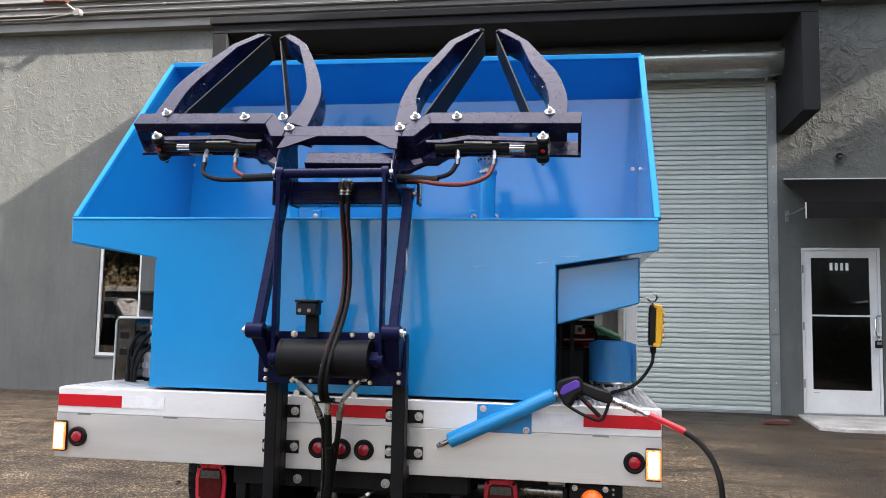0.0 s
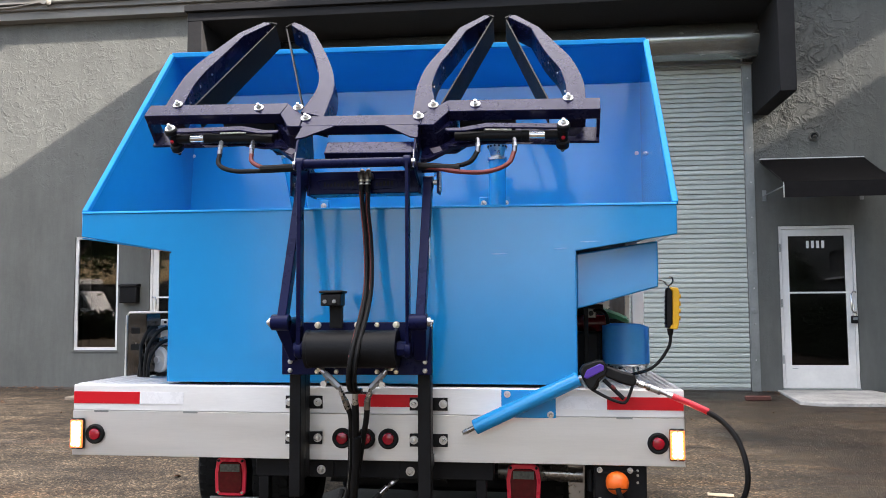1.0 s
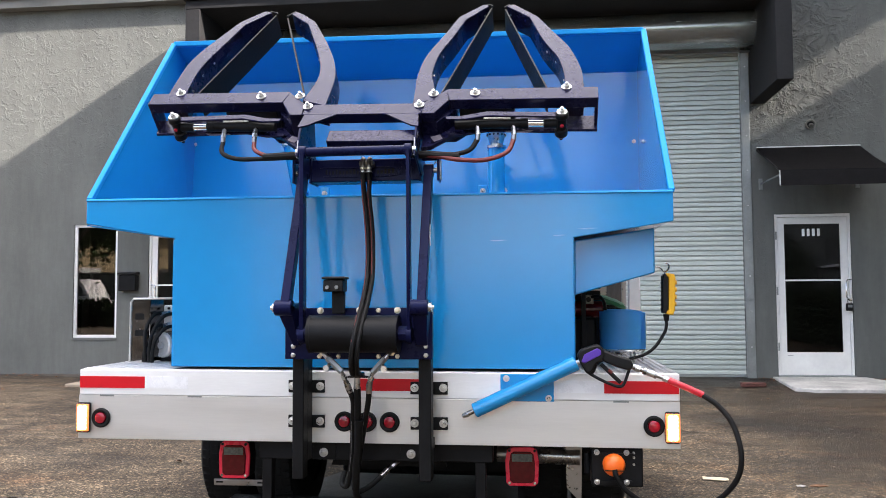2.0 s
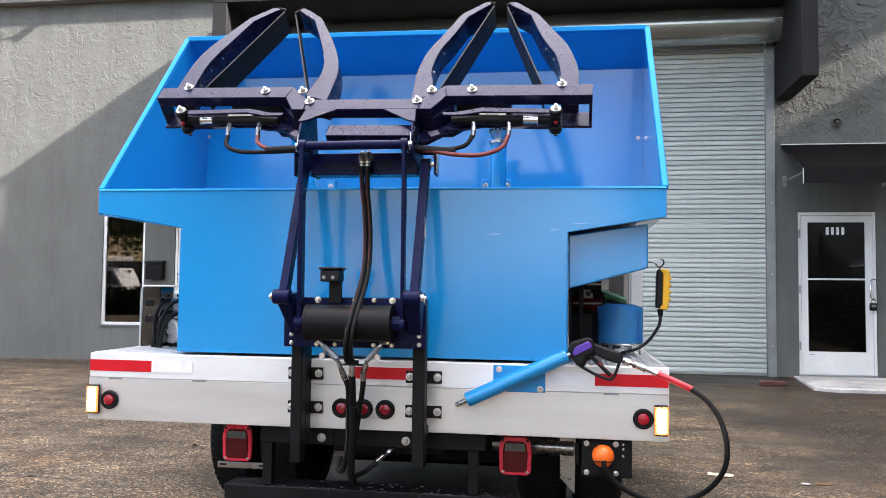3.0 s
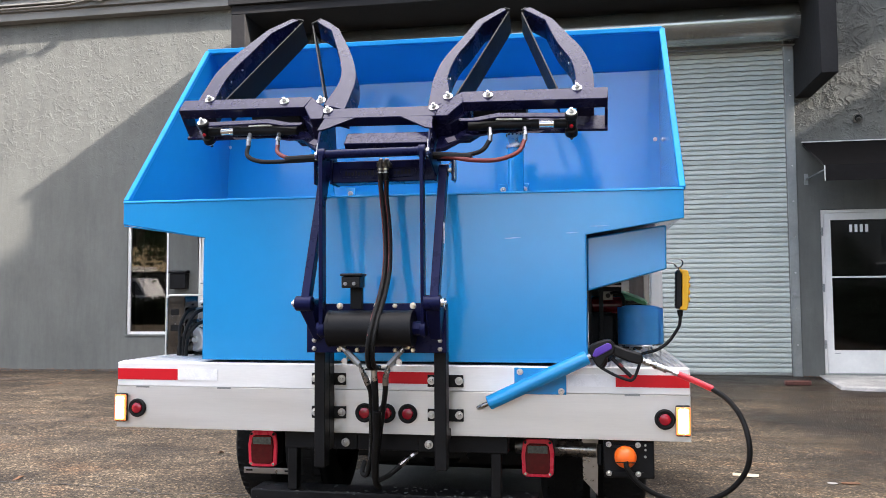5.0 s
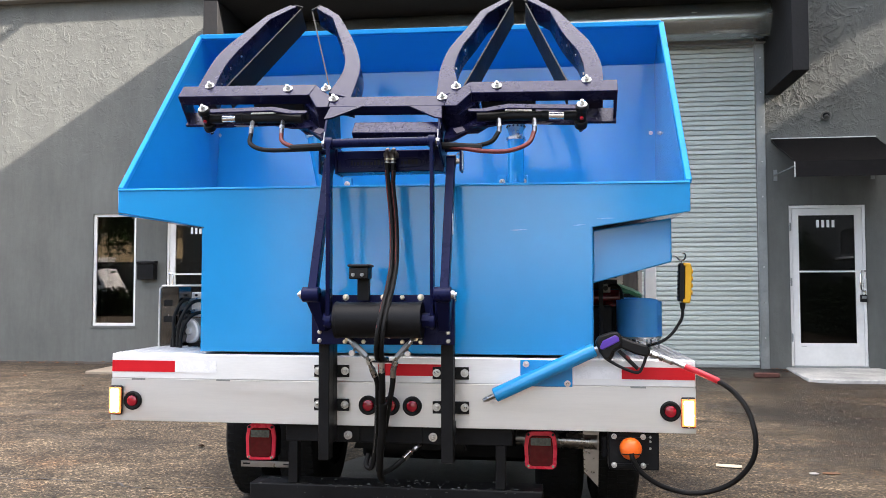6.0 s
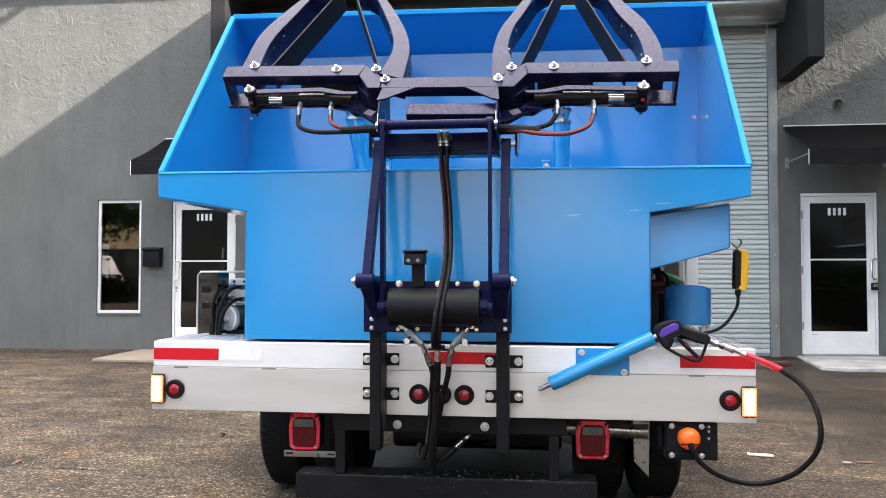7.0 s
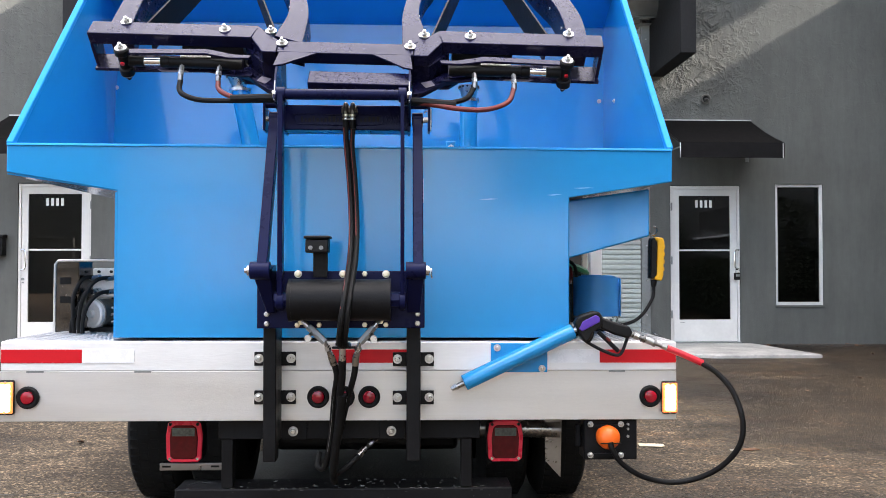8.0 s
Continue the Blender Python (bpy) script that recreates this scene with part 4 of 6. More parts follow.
def tread_pattern():
    """Raised lozenges of the tread plate where the deck lies open."""
    bm = bmesh.new()
    for x0, x1 in ((-1.215, -0.83), (0.845, 1.215)):
        nx, ny = int((x1 - x0) / 0.024), 56
        for i in range(nx):
            for j in range(ny):
                x, y = x0 + 0.012 + i * 0.024, 0.012 + j * 0.024
                a = 0.785 if (i + j) % 2 else -0.785
                u = Vector((math.cos(a), math.sin(a), 0)) * 0.0115
                v = Vector((-math.sin(a), math.cos(a), 0)) * 0.0035
                c = Vector((x, y, 0.9))
                q = [bm.verts.new(p) for p in (c - u, c + v, c + u, c - v)]
                top = bm.verts.new(c + u * 0.4 + Vector((0, 0, 0.0028)))
                top2 = bm.verts.new(c - u * 0.4 + Vector((0, 0, 0.0028)))
                for f3 in ((q[0], q[1], top2), (q[1], top, top2), (q[1], q[2], top), (q[2], q[3], top), (q[3], top2, top), (q[3], q[0], top2)):
                    bm.faces.new(f3)
    return bm


def truck():
    t = thing("flatbed_truck", "flatbed work truck with an aluminium rear board and black underframe", "truck", (0, 1.3, 0))
    deck = part("deck", box(-1.22, 1.22, 0.024, 3.3, 0.84, 0.899), TREAD, t, "bright aluminium tread plate deck", 0.003)
    part("tread_relief", tread_pattern(), TREAD, deck, kind="stuff")
    up = part("rear_board", box(-1.222, 1.222, 0.0, 0.022, 0.792, 0.897), BOARDWHITE, t, "white upper rear board with reflective tape", 0.004)
    low = part("rear_board", box(-1.224, 1.222, 0.001, 0.03, 0.612, 0.7912), ALU, t, "brushed aluminium lower rear board", 0.0015)
    for x0, x1, m, lab in ((-1.219, -0.936, RTAPE, "red reflective tape"), (-0.935, -0.75, WTAPE, "white reflective tape"), (-0.052, 0.255, RTAPE, "red reflective tape"), (0.748, 0.935, WTAPE, "white reflective tape"), (0.936, 1.219, RTAPE, "red reflective tape")):
        part("tape", box(x0, x1, -0.0025, 0.0, 0.821, 0.869), m, up, lab)
    bp = part("mount_plate", box(0.534, 0.742, -0.006, 0.0, 0.787, 0.893), BLUE, up, "blue steel mount plate", 0.002)
    for x, z in ((0.557, 0.876), (0.722, 0.80)):
        bolt(bp, (x, -0.006, z), (0, -1, 0), 0.008, 0.013)
    for x in (-1.1, -0.72, 0.62, 1.0):
        part("clip", box(x - 0.03, x + 0.03, -0.002, 0.001, 0.786, 0.793), GALVTRACK, low)
    for x in (-1.123, 1.123, -0.092, 0.0, 0.092):
        round_lamp(low, x, 0.698)
    strobe(low, -1.221, -1.167, 0.638, 0.762)
    strobe(low, 1.163, 1.219, 0.635, 0.755)
    # underframe
    part("cross_beam", box(-0.46, 0.50, 0.05, 0.12, 0.535, 0.611), BLACK, t, bevel=0.004)
    for x in (-0.43, 0.45):
        part("frame_rail", box(x - 0.04, x + 0.04, 0.12, 3.3, 0.60, 0.838), BLACK, t, bevel=0.006)
        part("hanger_post", box(x - 0.021, x + 0.021, 0.06, 0.11, 0.355, 0.61), BLACK, t, bevel=0.004)
    bar = part("step_bar", box(-0.62, 0.622, 0.06, 0.21, 0.25, 0.352), BLACK, t, "black underride step bar with wet flecks", 0.006)
    rnd = random.Random(41)
    bm = bmesh.new()
    for k in range(90):
        x, y, w = rnd.uniform(-0.60, 0.60), 0.062 + 0.14 * rnd.random() ** 2, rnd.uniform(0.002, 0.008)
        box(x - w, x + w, y - 0.0015, y + 0.0015, 0.351, 0.3535, bm)
    for k in range(30):
        x, z, w = rnd.uniform(-0.60, 0.60), rnd.uniform(0.29, 0.348), rnd.uniform(0.001, 0.005)
        box(x - w, x + w, 0.0585, 0.061, z, z + 0.002, bm)
    part("flecks", bm, CLENS, bar, "pale dried flecks", kind="stuff")
    for x in (-0.187, 0.172):
        pl = part("lug_plate", box(x - 0.045, x + 0.05, 0.041, 0.05, 0.537, 0.609), BLACK, t, bevel=0.002)
        bolt(pl, (x, 0.041, 0.566), (0, -1, 0), 0.012, 0.018)
    tail_light(t, -0.625, 0.497)
    tail_light(t, 0.612, 0.493)
    for x in (-0.63, 0.62):
        part("lamp_bracket", box(x - 0.05, x + 0.05, 0.29, 0.31, 0.43, 0.80), BLACK, t)
    slot = part("plate_bracket", box(-0.722, -0.45, 0.22, 0.232, 0.382, 0.410), STEEL, t, "slotted grey bracket", 0.003)
    for x in (-0.695, -0.51):
        part("slot", box(x - 0.016, x + 0.016, 0.2185, 0.221, 0.394, 0.401), RUBBER, slot)
    for x0, x1 in ((-1.105, -0.855), (-0.82, -0.57), (0.575, 0.825), (0.86, 1.11)):
        wheel(t, x0, x1)
    part("axle", rod((-0.9, 1.32, 0.385), (0.9, 1.32, 0.385), 0.07, 18), BLACK, t)
    part("differential", lathe([(0, -0.17), (0.1, -0.14), (0.16, -0.05), (0.16, 0.05), (0.1, 0.14), (0, 0.17)], facing(0, 1.32, 0.385, (0, -1, 0)), 24), IRON, t)
    for x in (-0.45, 0.45):
        bm = bmesh.new()
        for k in range(4):
            L = 0.55 - 0.1 * k
            tube([(x, 1.32 - L, 0.50 + 0.06 * (1 - k * 0.15) - 0.02 * k), (x, 1.32, 0.475 - 0.012 * k), (x, 1.32 + L, 0.50 + 0.06 * (1 - k * 0.15) - 0.02 * k)], 0.012, 6, bm, 6)
        part("leaf_spring", bm, IRON, t)
    # plain box, added only to keep the space under the deck dark
    part("tank", box(-0.52, 0.52, 1.75, 2.6, 0.12, 0.80), BLACK, t, "black box added between the frame rails to darken the underside", 0.03)
    part("cross_member", box(-0.39, 0.41, 0.60, 0.66, 0.50, 0.80), BLACK, t, bevel=0.006)
    part("exhaust_pipe", rod((0.50, 0.42, 0.505), (0.86, 0.40, 0.50), 0.036, 20), STEEL, t, "dull steel exhaust pipe")
    part("splash_plate", prism([(0.795, 0.608), (0.868, 0.608), (0.862, 0.305), (0.80, 0.372)], (0.385, 0.392), XZ), STEEL, t, "bent bright metal splash plate")
    part("hitch_shield", prism([(-0.30, 0.40), (0.25, 0.40), (0.22, 0.50), (-0.27, 0.50)], (0.62, 0.66), XZ), IRON, t)
    for x in (-0.75, 0.75):
        part("mudguard", tube([(x, 0.80, 0.55), (x, 0.92, 0.76), (x, 1.32, 0.825), (x, 1.75, 0.74)], 0.02, 8), BLACK, t)
    # junction box with bolts
    jb = part("socket_box", box(0.886, 1.083, 0.03, 0.13, 0.458, 0.606), BLACK, t, "black steel socket box", 0.005)
    for z in (0.474, 0.578):
        part("rim", box(0.895, 1.040, 0.018, 0.0298, z, z + 0.010), BLACK, jb)
    for x in (0.9055, 1.019):
        for z in (0.479, 0.592):
            bolt(jb, (x, 0.018, z), (0, -1, 0), 0.008, 0.011)
    for z in (0.545, 0.572, 0.590):
        part("screw", rod((1.048, 0.03, z), (1.048, 0.024, z), 0.005, 8), ZINC, jb)
    part("clamp", rod((0.872, 0.08, 0.50), (0.872, 0.08, 0.58), 0.012, 10), IRON, jb)
    # aluminium corner upright and deck rack
    part("upright", box(1.158, 1.218, 1.17, 1.22, 0.90, 1.60), WHITE, t, "white painted upright", 0.004)
    part("side_panel", box(0.84, 1.155, 1.28, 1.30, 0.90, 1.60), BOARD, t, "weathered grey board panel")
    # it leans a little to its kerb side
    t.rotation_euler.y = 0.0038
    t.location.z -= 0.004


truck()


# ---- the hopper ----
def hopper():
    t = thing("wash_hopper", "bright blue glossy steel wash hopper with a sloping open mouth", "hopper", (0, 0.6, 0.9))
    front = [(-0.823, 0.902), (0.830, 0.902), (0.830, 1.421), (1.217, 1.482), (1.217, 1.60), (-1.217, 1.60), (-1.217, 1.50), (-0.823, 1.435)]
    f = part("front_panel", prism(front, (0.018, 0.026), XZ), BLUE, t, bevel=0.004)
    for x, z, w in ((0.532, 1.412, 0.036), (0.775, 1.430, 0.029), (0.885, 1.456, 0.041)):
        part("scuff", prism([(x - w, z), (x - w * 0.3, z - 0.0025), (x + w, z + 0.002), (x + w * 0.2, z + 0.0035)], (0.0172, 0.0182), XZ), SCUFF, f, "pale scuff in the paint")
    lip = prism([(0.012, 1.596), (0.018, 1.606), (0.075, 1.612), (0.075, 1.596)], (-1.217, 1.217), YZ)
    part("lip", lip, RIMBLUE, f, "folded lip", 0.003)
    # the mouth: its two sides rise to an upper rim that is not quite level
    top_w, top_e = Vector((-1.170, 0.742, 2.494)), Vector((1.209, 0.785, 2.490))
    for sx, top, xb in ((-1, top_w, -1.238), (1, top_e, 1.222)):
        x = sx * 1.217
        s = part("side_panel", slab([(x, 0.027, 1.50), (x, 0.027, 1.60), top, (xb if sx > 0 else -1.20, 1.115, 2.372), (xb, 1.115, 1.50)], (-sx * 0.008, 0, 0)), BLUE, t)
        part("rim", beam((x - sx * 0.003, 0.040, 1.604), top, 0.013, 0.011), RIMBLUE, s, "bright rim flange", 0.004)
        yb, zs, zk = (0.87, 1.955, 2.0) if sx > 0 else (1.01, 2.03, 2.04)
        bolt(s, (xb - sx * 0.009, yb, zs), (-sx, 0, 0), 0.0072, 0.0105, tall=0.6)
        bolt(s, (1.192 if sx > 0 else -1.205, 1.102, zk), (0, -1, 0), 0.0075, 0.0105)
    part("hood_panel", slab([top_w, top_e, (1.213, 1.118, 2.368), (-1.20, 1.118, 2.368)], (0, 0.004, 0.008)), BLUE, t, "upper back panel leaning forward")
    part("hood_rim", beam(top_w, top_e, 0.014, 0.013, (0, 1, 0)), RIMBLUE, t, "bright rim flange", 0.004)
    part("back_panel", slab([(-1.20, 1.102, 2.37), (1.214, 1.102, 2.37), (1.214, 1.102, 1.50), (-1.230, 1.102, 1.50)], (0, 0.006, 0)), BLUE, t)
    part("floor", prism([(0.027, 1.18), (1.10, 1.30), (1.10, 1.292), (0.027, 1.172)], (-0.82, 0.82), YZ), BLUE, t)
    # under side of the flared mouth
    for sgn in (-1, 1):
        z0 = 1.43 if sgn < 0 else 1.42
        o = [(sgn * 0.823, z0 + 0.004), (sgn * 1.217, 1.492), (sgn * 1.217, 1.498), (sgn * 0.823, z0 + 0.010)]
        part("flare_panel", prism(o, (0.027, 1.1), XZ), BLUE, t)
        x = sgn * 0.828
        part("shaft_panel", box(x - 0.004, x + 0.004, 0.027, 1.1, 0.902, z0), BLUE, t)
    part("shaft_back", box(-0.82, 0.82, 1.10, 1.108, 0.902, 1.499), BLUE, t)
    # side chute under the mouth
    part("side_chute", prism([(0.834, 1.414), (1.152, 1.462), (1.152, 1.282), (0.834, 1.194)], (0.09, 1.05), XZ), BLUE, t, "blue side chute", 0.006)
    # spray pipes standing in the mouth
    for x, dx, zt in ((-0.499, 0.135, 1.922), (0.497, -0.003, 1.888)):
        p = part("spray_pipe", rod((x + dx, 0.60, 1.262), (x, 0.60, zt), 0.039, 20), BLUE, t, "blue spray pipe")
        part("collar", rod((x, 0.60, zt), (x, 0.60, zt + 0.012), 0.046, 20), ZINC, p)
        part("spray_head", rod((x, 0.60, zt + 0.012), (x - dx * 0.1, 0.595, zt + 0.072), 0.028, 16, None, 0.045), ZINC, p, "perforated steel spray head")
        hd = bmesh.new()
        for k in range(14):
            a = k * math.tau / 14
            c = Vector((x - dx * 0.1 + 0.043 * math.cos(a), 0.595 + 0.043 * math.sin(a), zt + 0.062))
            rod(c, c + Vector((0.004 * math.cos(a), 0.004 * math.sin(a), 0)), 0.005, 6, hd)
        part("nozzle", hd, BLACK, p, kind="stuff")
    for x in (-0.36, 0.425, 0.53):
        br = part("bracket", box(x - 0.022, x + 0.022, 0.70, 0.73, 1.30, 1.73), BLUE, t, bevel=0.003)
        bolt(br, (x, 0.70, 1.70), (0, -1, 0), 0.010, 0.014)
    t.rotation_euler.y = 0.0034
    t.location.z += 0.004
    return t


hopper()


# ---- the bin lifter ----
O = Vector((0.020, -0.15, 1.940))
V = Vector((0, 0.67, 0.743)).normalized()
N = Vector((0, -V.z, V.y))
CAR = Matrix.Translation(O) @ Matrix(((1, 0, 0, 0), (0, V.y, N.y, 0), (0, V.z, N.z, 0), (0, 0, 0, 1))) @ Matrix.Rotation(radians(-1.75), 4, "Z")
CN = (CAR.to_3x3() @ Vector((0, 0, 1))).normalized()


def on(u, v, n=0.0):
    return CAR @ Vector((u, v, n))


def rounded(points, steps=4):
    """The outline with its run of points made into a soft curve."""
    return [(p.x, p.y) for p in smooth_line([(x, y, 0) for x, y in points], steps)]


STRAPS = (((0.54, 0.737), (0.716, 0.099)), ((0.479, 0.708), (0.263, 0.092)), ((0.517, 0.73), (0.711, 0.1)), ((0.457, 0.744), (0.299, 0.083)))


def claw(parent, sgn, outer, inner, strap, label):
    # a soft curve below, bent straight towards the tip
    o, i = rounded(outer[:-2]) + outer[-2:], rounded(inner[:-2]) + inner[-2:]
    if sgn < 0:
        o, i = [(-x, y) for x, y in o], [(-x, y) for x, y in i]
    bm = bmesh.new()
    n = len(o)
    ring = [[bm.verts.new(on(*p, d)) for p in line] for line, d in ((o, 0.0), (i, 0.0), (i, -0.10), (o, -0.10))]
    for a, b in ((0, 1), (1, 2), (2, 3), (3, 0)):
        for k in range(n - 1):
            bm.faces.new((ring[a][k], ring[a][k + 1], ring[b][k + 1], ring[b][k]))
    for k in (0, n - 1):
        bm.faces.new([r[k] for r in ring])
    c = part("claw", bm, NAVY, parent, label, 0.002)
    a, b = strap
    a, b = (sgn * a[0], a[1]), (sgn * b[0], b[1])
    d = Vector((b[0] - a[0], b[1] - a[1])).normalized()
    s = Vector((-d.y, d.x)) * 0.003
    sm = prism([(a[0] + s.x, a[1] + s.y), (b[0] + s.x, b[1] + s.y), (b[0] - s.x, b[1] - s.y), (a[0] - s.x, a[1] - s.y)], (-0.115, -0.004), CAR)
    part("strap", sm, RUBBER, c, "black rubber strap stretched across the claw")
    hook = tube([on(a[0] - d.x * 0.005, a[1] - d.y * 0.005, -0.002), on(a[0] + sgn * 0.0, a[1] + 0.012, -0.002), on(o[-1][0], o[-1][1] + 0.004, -0.003)], 0.004, 6)
    part("strap_end", hook, RUBBER, c)
    for k in (0.22, 0.42, 0.62, 0.955):
        j = int(k * (n - 1))
        p, q = on(*i[j], -0.035), on(*o[j], -0.035)
        w = (p - q).normalized()
        part("rivet", rod(p - w * 0.001, p + w * 0.003, 0.005, 8), ZINC, c)


def lifter():
    t = thing("bin_lifter", "dark navy hydraulic bin lifter with four claws, beaded with water", "bin lifter", (0, -0.15, 0.5))
    # mounting posts and plate
    for x0, x1, inner, dz in ((-0.266, -0.221, 1, 0.004), (0.230, 0.279, -1, 0.0)):
        p = part("post", box(x0, x1, -0.130, -0.066, 0.49, 0.956), BLACK, t, "black box section post", 0.004)
        xi = x1 if inner > 0 else x0
        part("web", box(xi - 0.005 if inner > 0 else xi, xi if inner > 0 else xi + 0.005, -0.066, -0.004, 0.55, 0.95), BLACK, p)
        part("standoff", box(x0 - 0.004, x1 + 0.006, -0.1715, -0.10, 0.9565, 1.150), DEEP, p, "navy standoff block", 0.003)
        part("foot_plate", box(x0 + 0.002, x1 - 0.002, -0.066, -0.013, 0.60, 0.64), BLACK, p)
        for z in (0.691 + dz, 0.830 + dz):
            xm = (x0 + x1) / 2
            part("clip_plate", box(xm - 0.0745, xm + 0.0745, -0.012, -0.003, z - 0.025, z + 0.025), BLACK, p, bevel=0.002)
            part("clip_web", box(xm - 0.012, xm + 0.012, -0.066, -0.012, z - 0.02, z + 0.02), BLACK, p)
            for bx in (xm - 0.0575, xm + 0.0575):
                bolt(p, (bx, -0.012, z + 0.001), (0, -1, 0), 0.0115, 0.0165)
    plate = part("mount_plate", box(-0.277, 0.292, -0.192, -0.172, 0.956, 1.151), DEEP, t, bevel=0.003)
    for x in (-0.138, -0.065, 0.014, 0.088, 0.160):
        bolt(plate, (x, -0.192, 1.141), (0, -1, 0), 0.0118 if x in (-0.138, 0.014, 0.160) else 0.0100, 0.0132 if x in (-0.138, 0.014, 0.160) else 0.0, YZINC)
    for x in (-0.14, -0.066, 0.088, 0.160):
        bolt(plate, (x, -0.192, 0.968), (0, -1, 0), 0.0095, 0.0, YZINC)
    for x in (-0.243, 0.268):
        for z in (0.972, 1.005):
            bolt(plate, (x, -0.192, z), (0, -1, 0), 0.0095, 0.0)
    # towers that carry the arm pivots
    for sgn, xc in ((-1, -0.244), (1, 0.262)):
        tb = bmesh.new()
        xa, xo, xl = (-0.212, -0.274, -0.238) if sgn < 0 else (0.233, 0.291, 0.276)
        v = [tb.verts.new(p) for p in ((xa, -0.193, 1.01), (xl, -0.193, 1.01), (xl, -0.222, 1.01), (xa, -0.222, 1.01), (xa, -0.193, 1.172), (xo, -0.193, 1.172), (xo, -0.332, 1.160), (xa, -0.332, 1.160))]
        for q in ((0, 1, 2, 3), (4, 5, 6, 7), (0, 1, 5, 4), (1, 2, 6, 5), (2, 3, 7, 6), (3, 0, 4, 7)):
            tb.faces.new([v[k] for k in q])
        tw = part("tower", tb, DEEP, t, bevel=0.003)
        part("bush", rod((xc - 0.034, -0.31, 1.153), (xc + 0.032, -0.31, 1.153), 0.029, 20), DEEP, tw, bevel=0.003)
        part("pin", rod((xc + sgn * 0.032, -0.31, 1.153), (xc + sgn * 0.043, -0.31, 1.153), 0.017, 16, rod((xc + sgn * 0.03, -0.31, 1.153), (xc + sgn * 0.052, -0.31, 1.153), 0.008, 12)), ZINC, tw, "bright pin end")
        if sgn > 0:
            part("split_pin", tube([(xc + 0.047, -0.325, 1.157), (xc + 0.048, -0.33, 1.140), (xc + 0.052, -0.328, 1.128)], 0.0022, 6), ZINC, tw)
    # rotary actuator
    act = part("actuator", rod((-0.152, -0.265, 1.055), (0.172, -0.265, 1.055), 0.069, 28), IRON, t, "black rotary actuator", 0.004)
    part("saddle", box(-0.15, 0.17, -0.262, -0.192, 0.988, 1.122), IRON, act, bevel=0.004)
    for x in (-0.158, 0.012, 0.166):
        part("band", rod((x, -0.265, 1.055), (x + 0.012, -0.265, 1.055), 0.0705, 28), IRON, act)
    for x0, x1 in ((-0.205, -0.152), (0.172, 0.225)):
        part("shaft", rod((x0, -0.265, 1.055), (x1, -0.265, 1.055), 0.028, 8), DEEP, act)
    # arms
    for sgn, xb, xt, xk in ((-1, -0.2385, -0.2355, -0.273), (1, 0.269, 0.268, 0.315)):
        arm = part("arm", beam((xb, -0.308, 1.160), (xt, -0.09, 1.690), 0.0170, 0.021), DEEP, t, "navy lifting arm", 0.003)
        part("eye", rod((xt - 0.019, -0.088, 1.687), (xt + 0.019, -0.088, 1.687), 0.026, 18), DEEP, arm, bevel=0.002)
        part("pin", rod((xt - sgn * 0.02, -0.088, 1.687), (xk, -0.088, 1.687), 0.010, 14), ZINC, arm)
        part("pin_plate", box(xk - 0.003, xk + 0.003, -0.105, -0.07, 1.650, 1.726), ZINC, arm, "bright pin keeper", 0.002)
        part("clip", tube([(xk - sgn * 0.004, -0.100, 1.716), (xk - sgn * 0.018, -0.104, 1.716), (xk - sgn * 0.022, -0.104, 1.708)], 0.0022, 6), ZINC, arm)
    part("sticker", box(0.2862, 0.2872, -0.21, -0.185, 1.385, 1.465), WTAPE, arm, "narrow white sticker")
    for x, w in ((-0.186, 0.0082), (0.2165, 0.0064)):
        lk = part("link", prism([(-0.245, 1.05), (-0.252, 1.025), (-0.268, 1.018), (-0.284, 1.027), (-0.290, 1.05), (-0.298, 1.735), (-0.252, 1.735)], (x - w, x + w), YZ), DEEP, t, "flat navy link bar", 0.002)
        part("eye", rod((x - w - 0.007, -0.274, 1.738), (x + w + 0.007, -0.274, 1.738), 0.0245, 18), DEEP, lk, bevel=0.002)
        part("lower_eye", rod((x - w - 0.004, -0.267, 1.052), (x + w + 0.004, -0.267, 1.052), 0.030, 18), DEEP, lk, bevel=0.002)
    tb = part("cross_tube", rod((-0.199, -0.274, 1.738), (0.231, -0.274, 1.738), 0.0180, 20), DEEP, t, "navy cross tube")
    for x, sgn in ((-0.206, -1), (0.238, 1)):
        part("pin", rod((x - sgn * 0.006, -0.274, 1.738), (x + sgn * 0.008, -0.274, 1.738), 0.012, 14), ZINC, tb)
        part("pin_plate", prism([(-0.290, 1.715), (-0.262, 1.715), (-0.245, 1.775), (-0.270, 1.785)], (x + sgn * 0.001 - 0.0018, x + sgn * 0.001 + 0.0018), YZ), STEEL, tb, "bright pin keeper")
    # head box with plain raised badges
    hb = part("head_box", prism([(-0.105, 1.647), (-0.105, 1.735), (-0.06, 1.742), (-0.01, 1.72), (-0.01, 1.647)], (-0.202, 0.238), YZ), DEEP, t, bevel=0.004)
    ring = tube([(-0.155, -0.1055, 1.668), (-0.165, -0.1055, 1.690), (-0.150, -0.1055, 1.702), (-0.02, -0.1055, 1.700), (0.08, -0.1055, 1.703), (0.140, -0.1055, 1.697), (0.146, -0.1055, 1.678), (0.128, -0.1055, 1.667), (0.0, -0.1055, 1.664), (-0.155, -0.1055, 1.668)], 0.0020, 6, None, 4)
    part("badge_rim", ring, DEEP, hb, "raised plain badge outline")
    rnd = random.Random(9)
    x = -0.142
    while x < 0.125:
        w = rnd.uniform(0.005, 0.010)
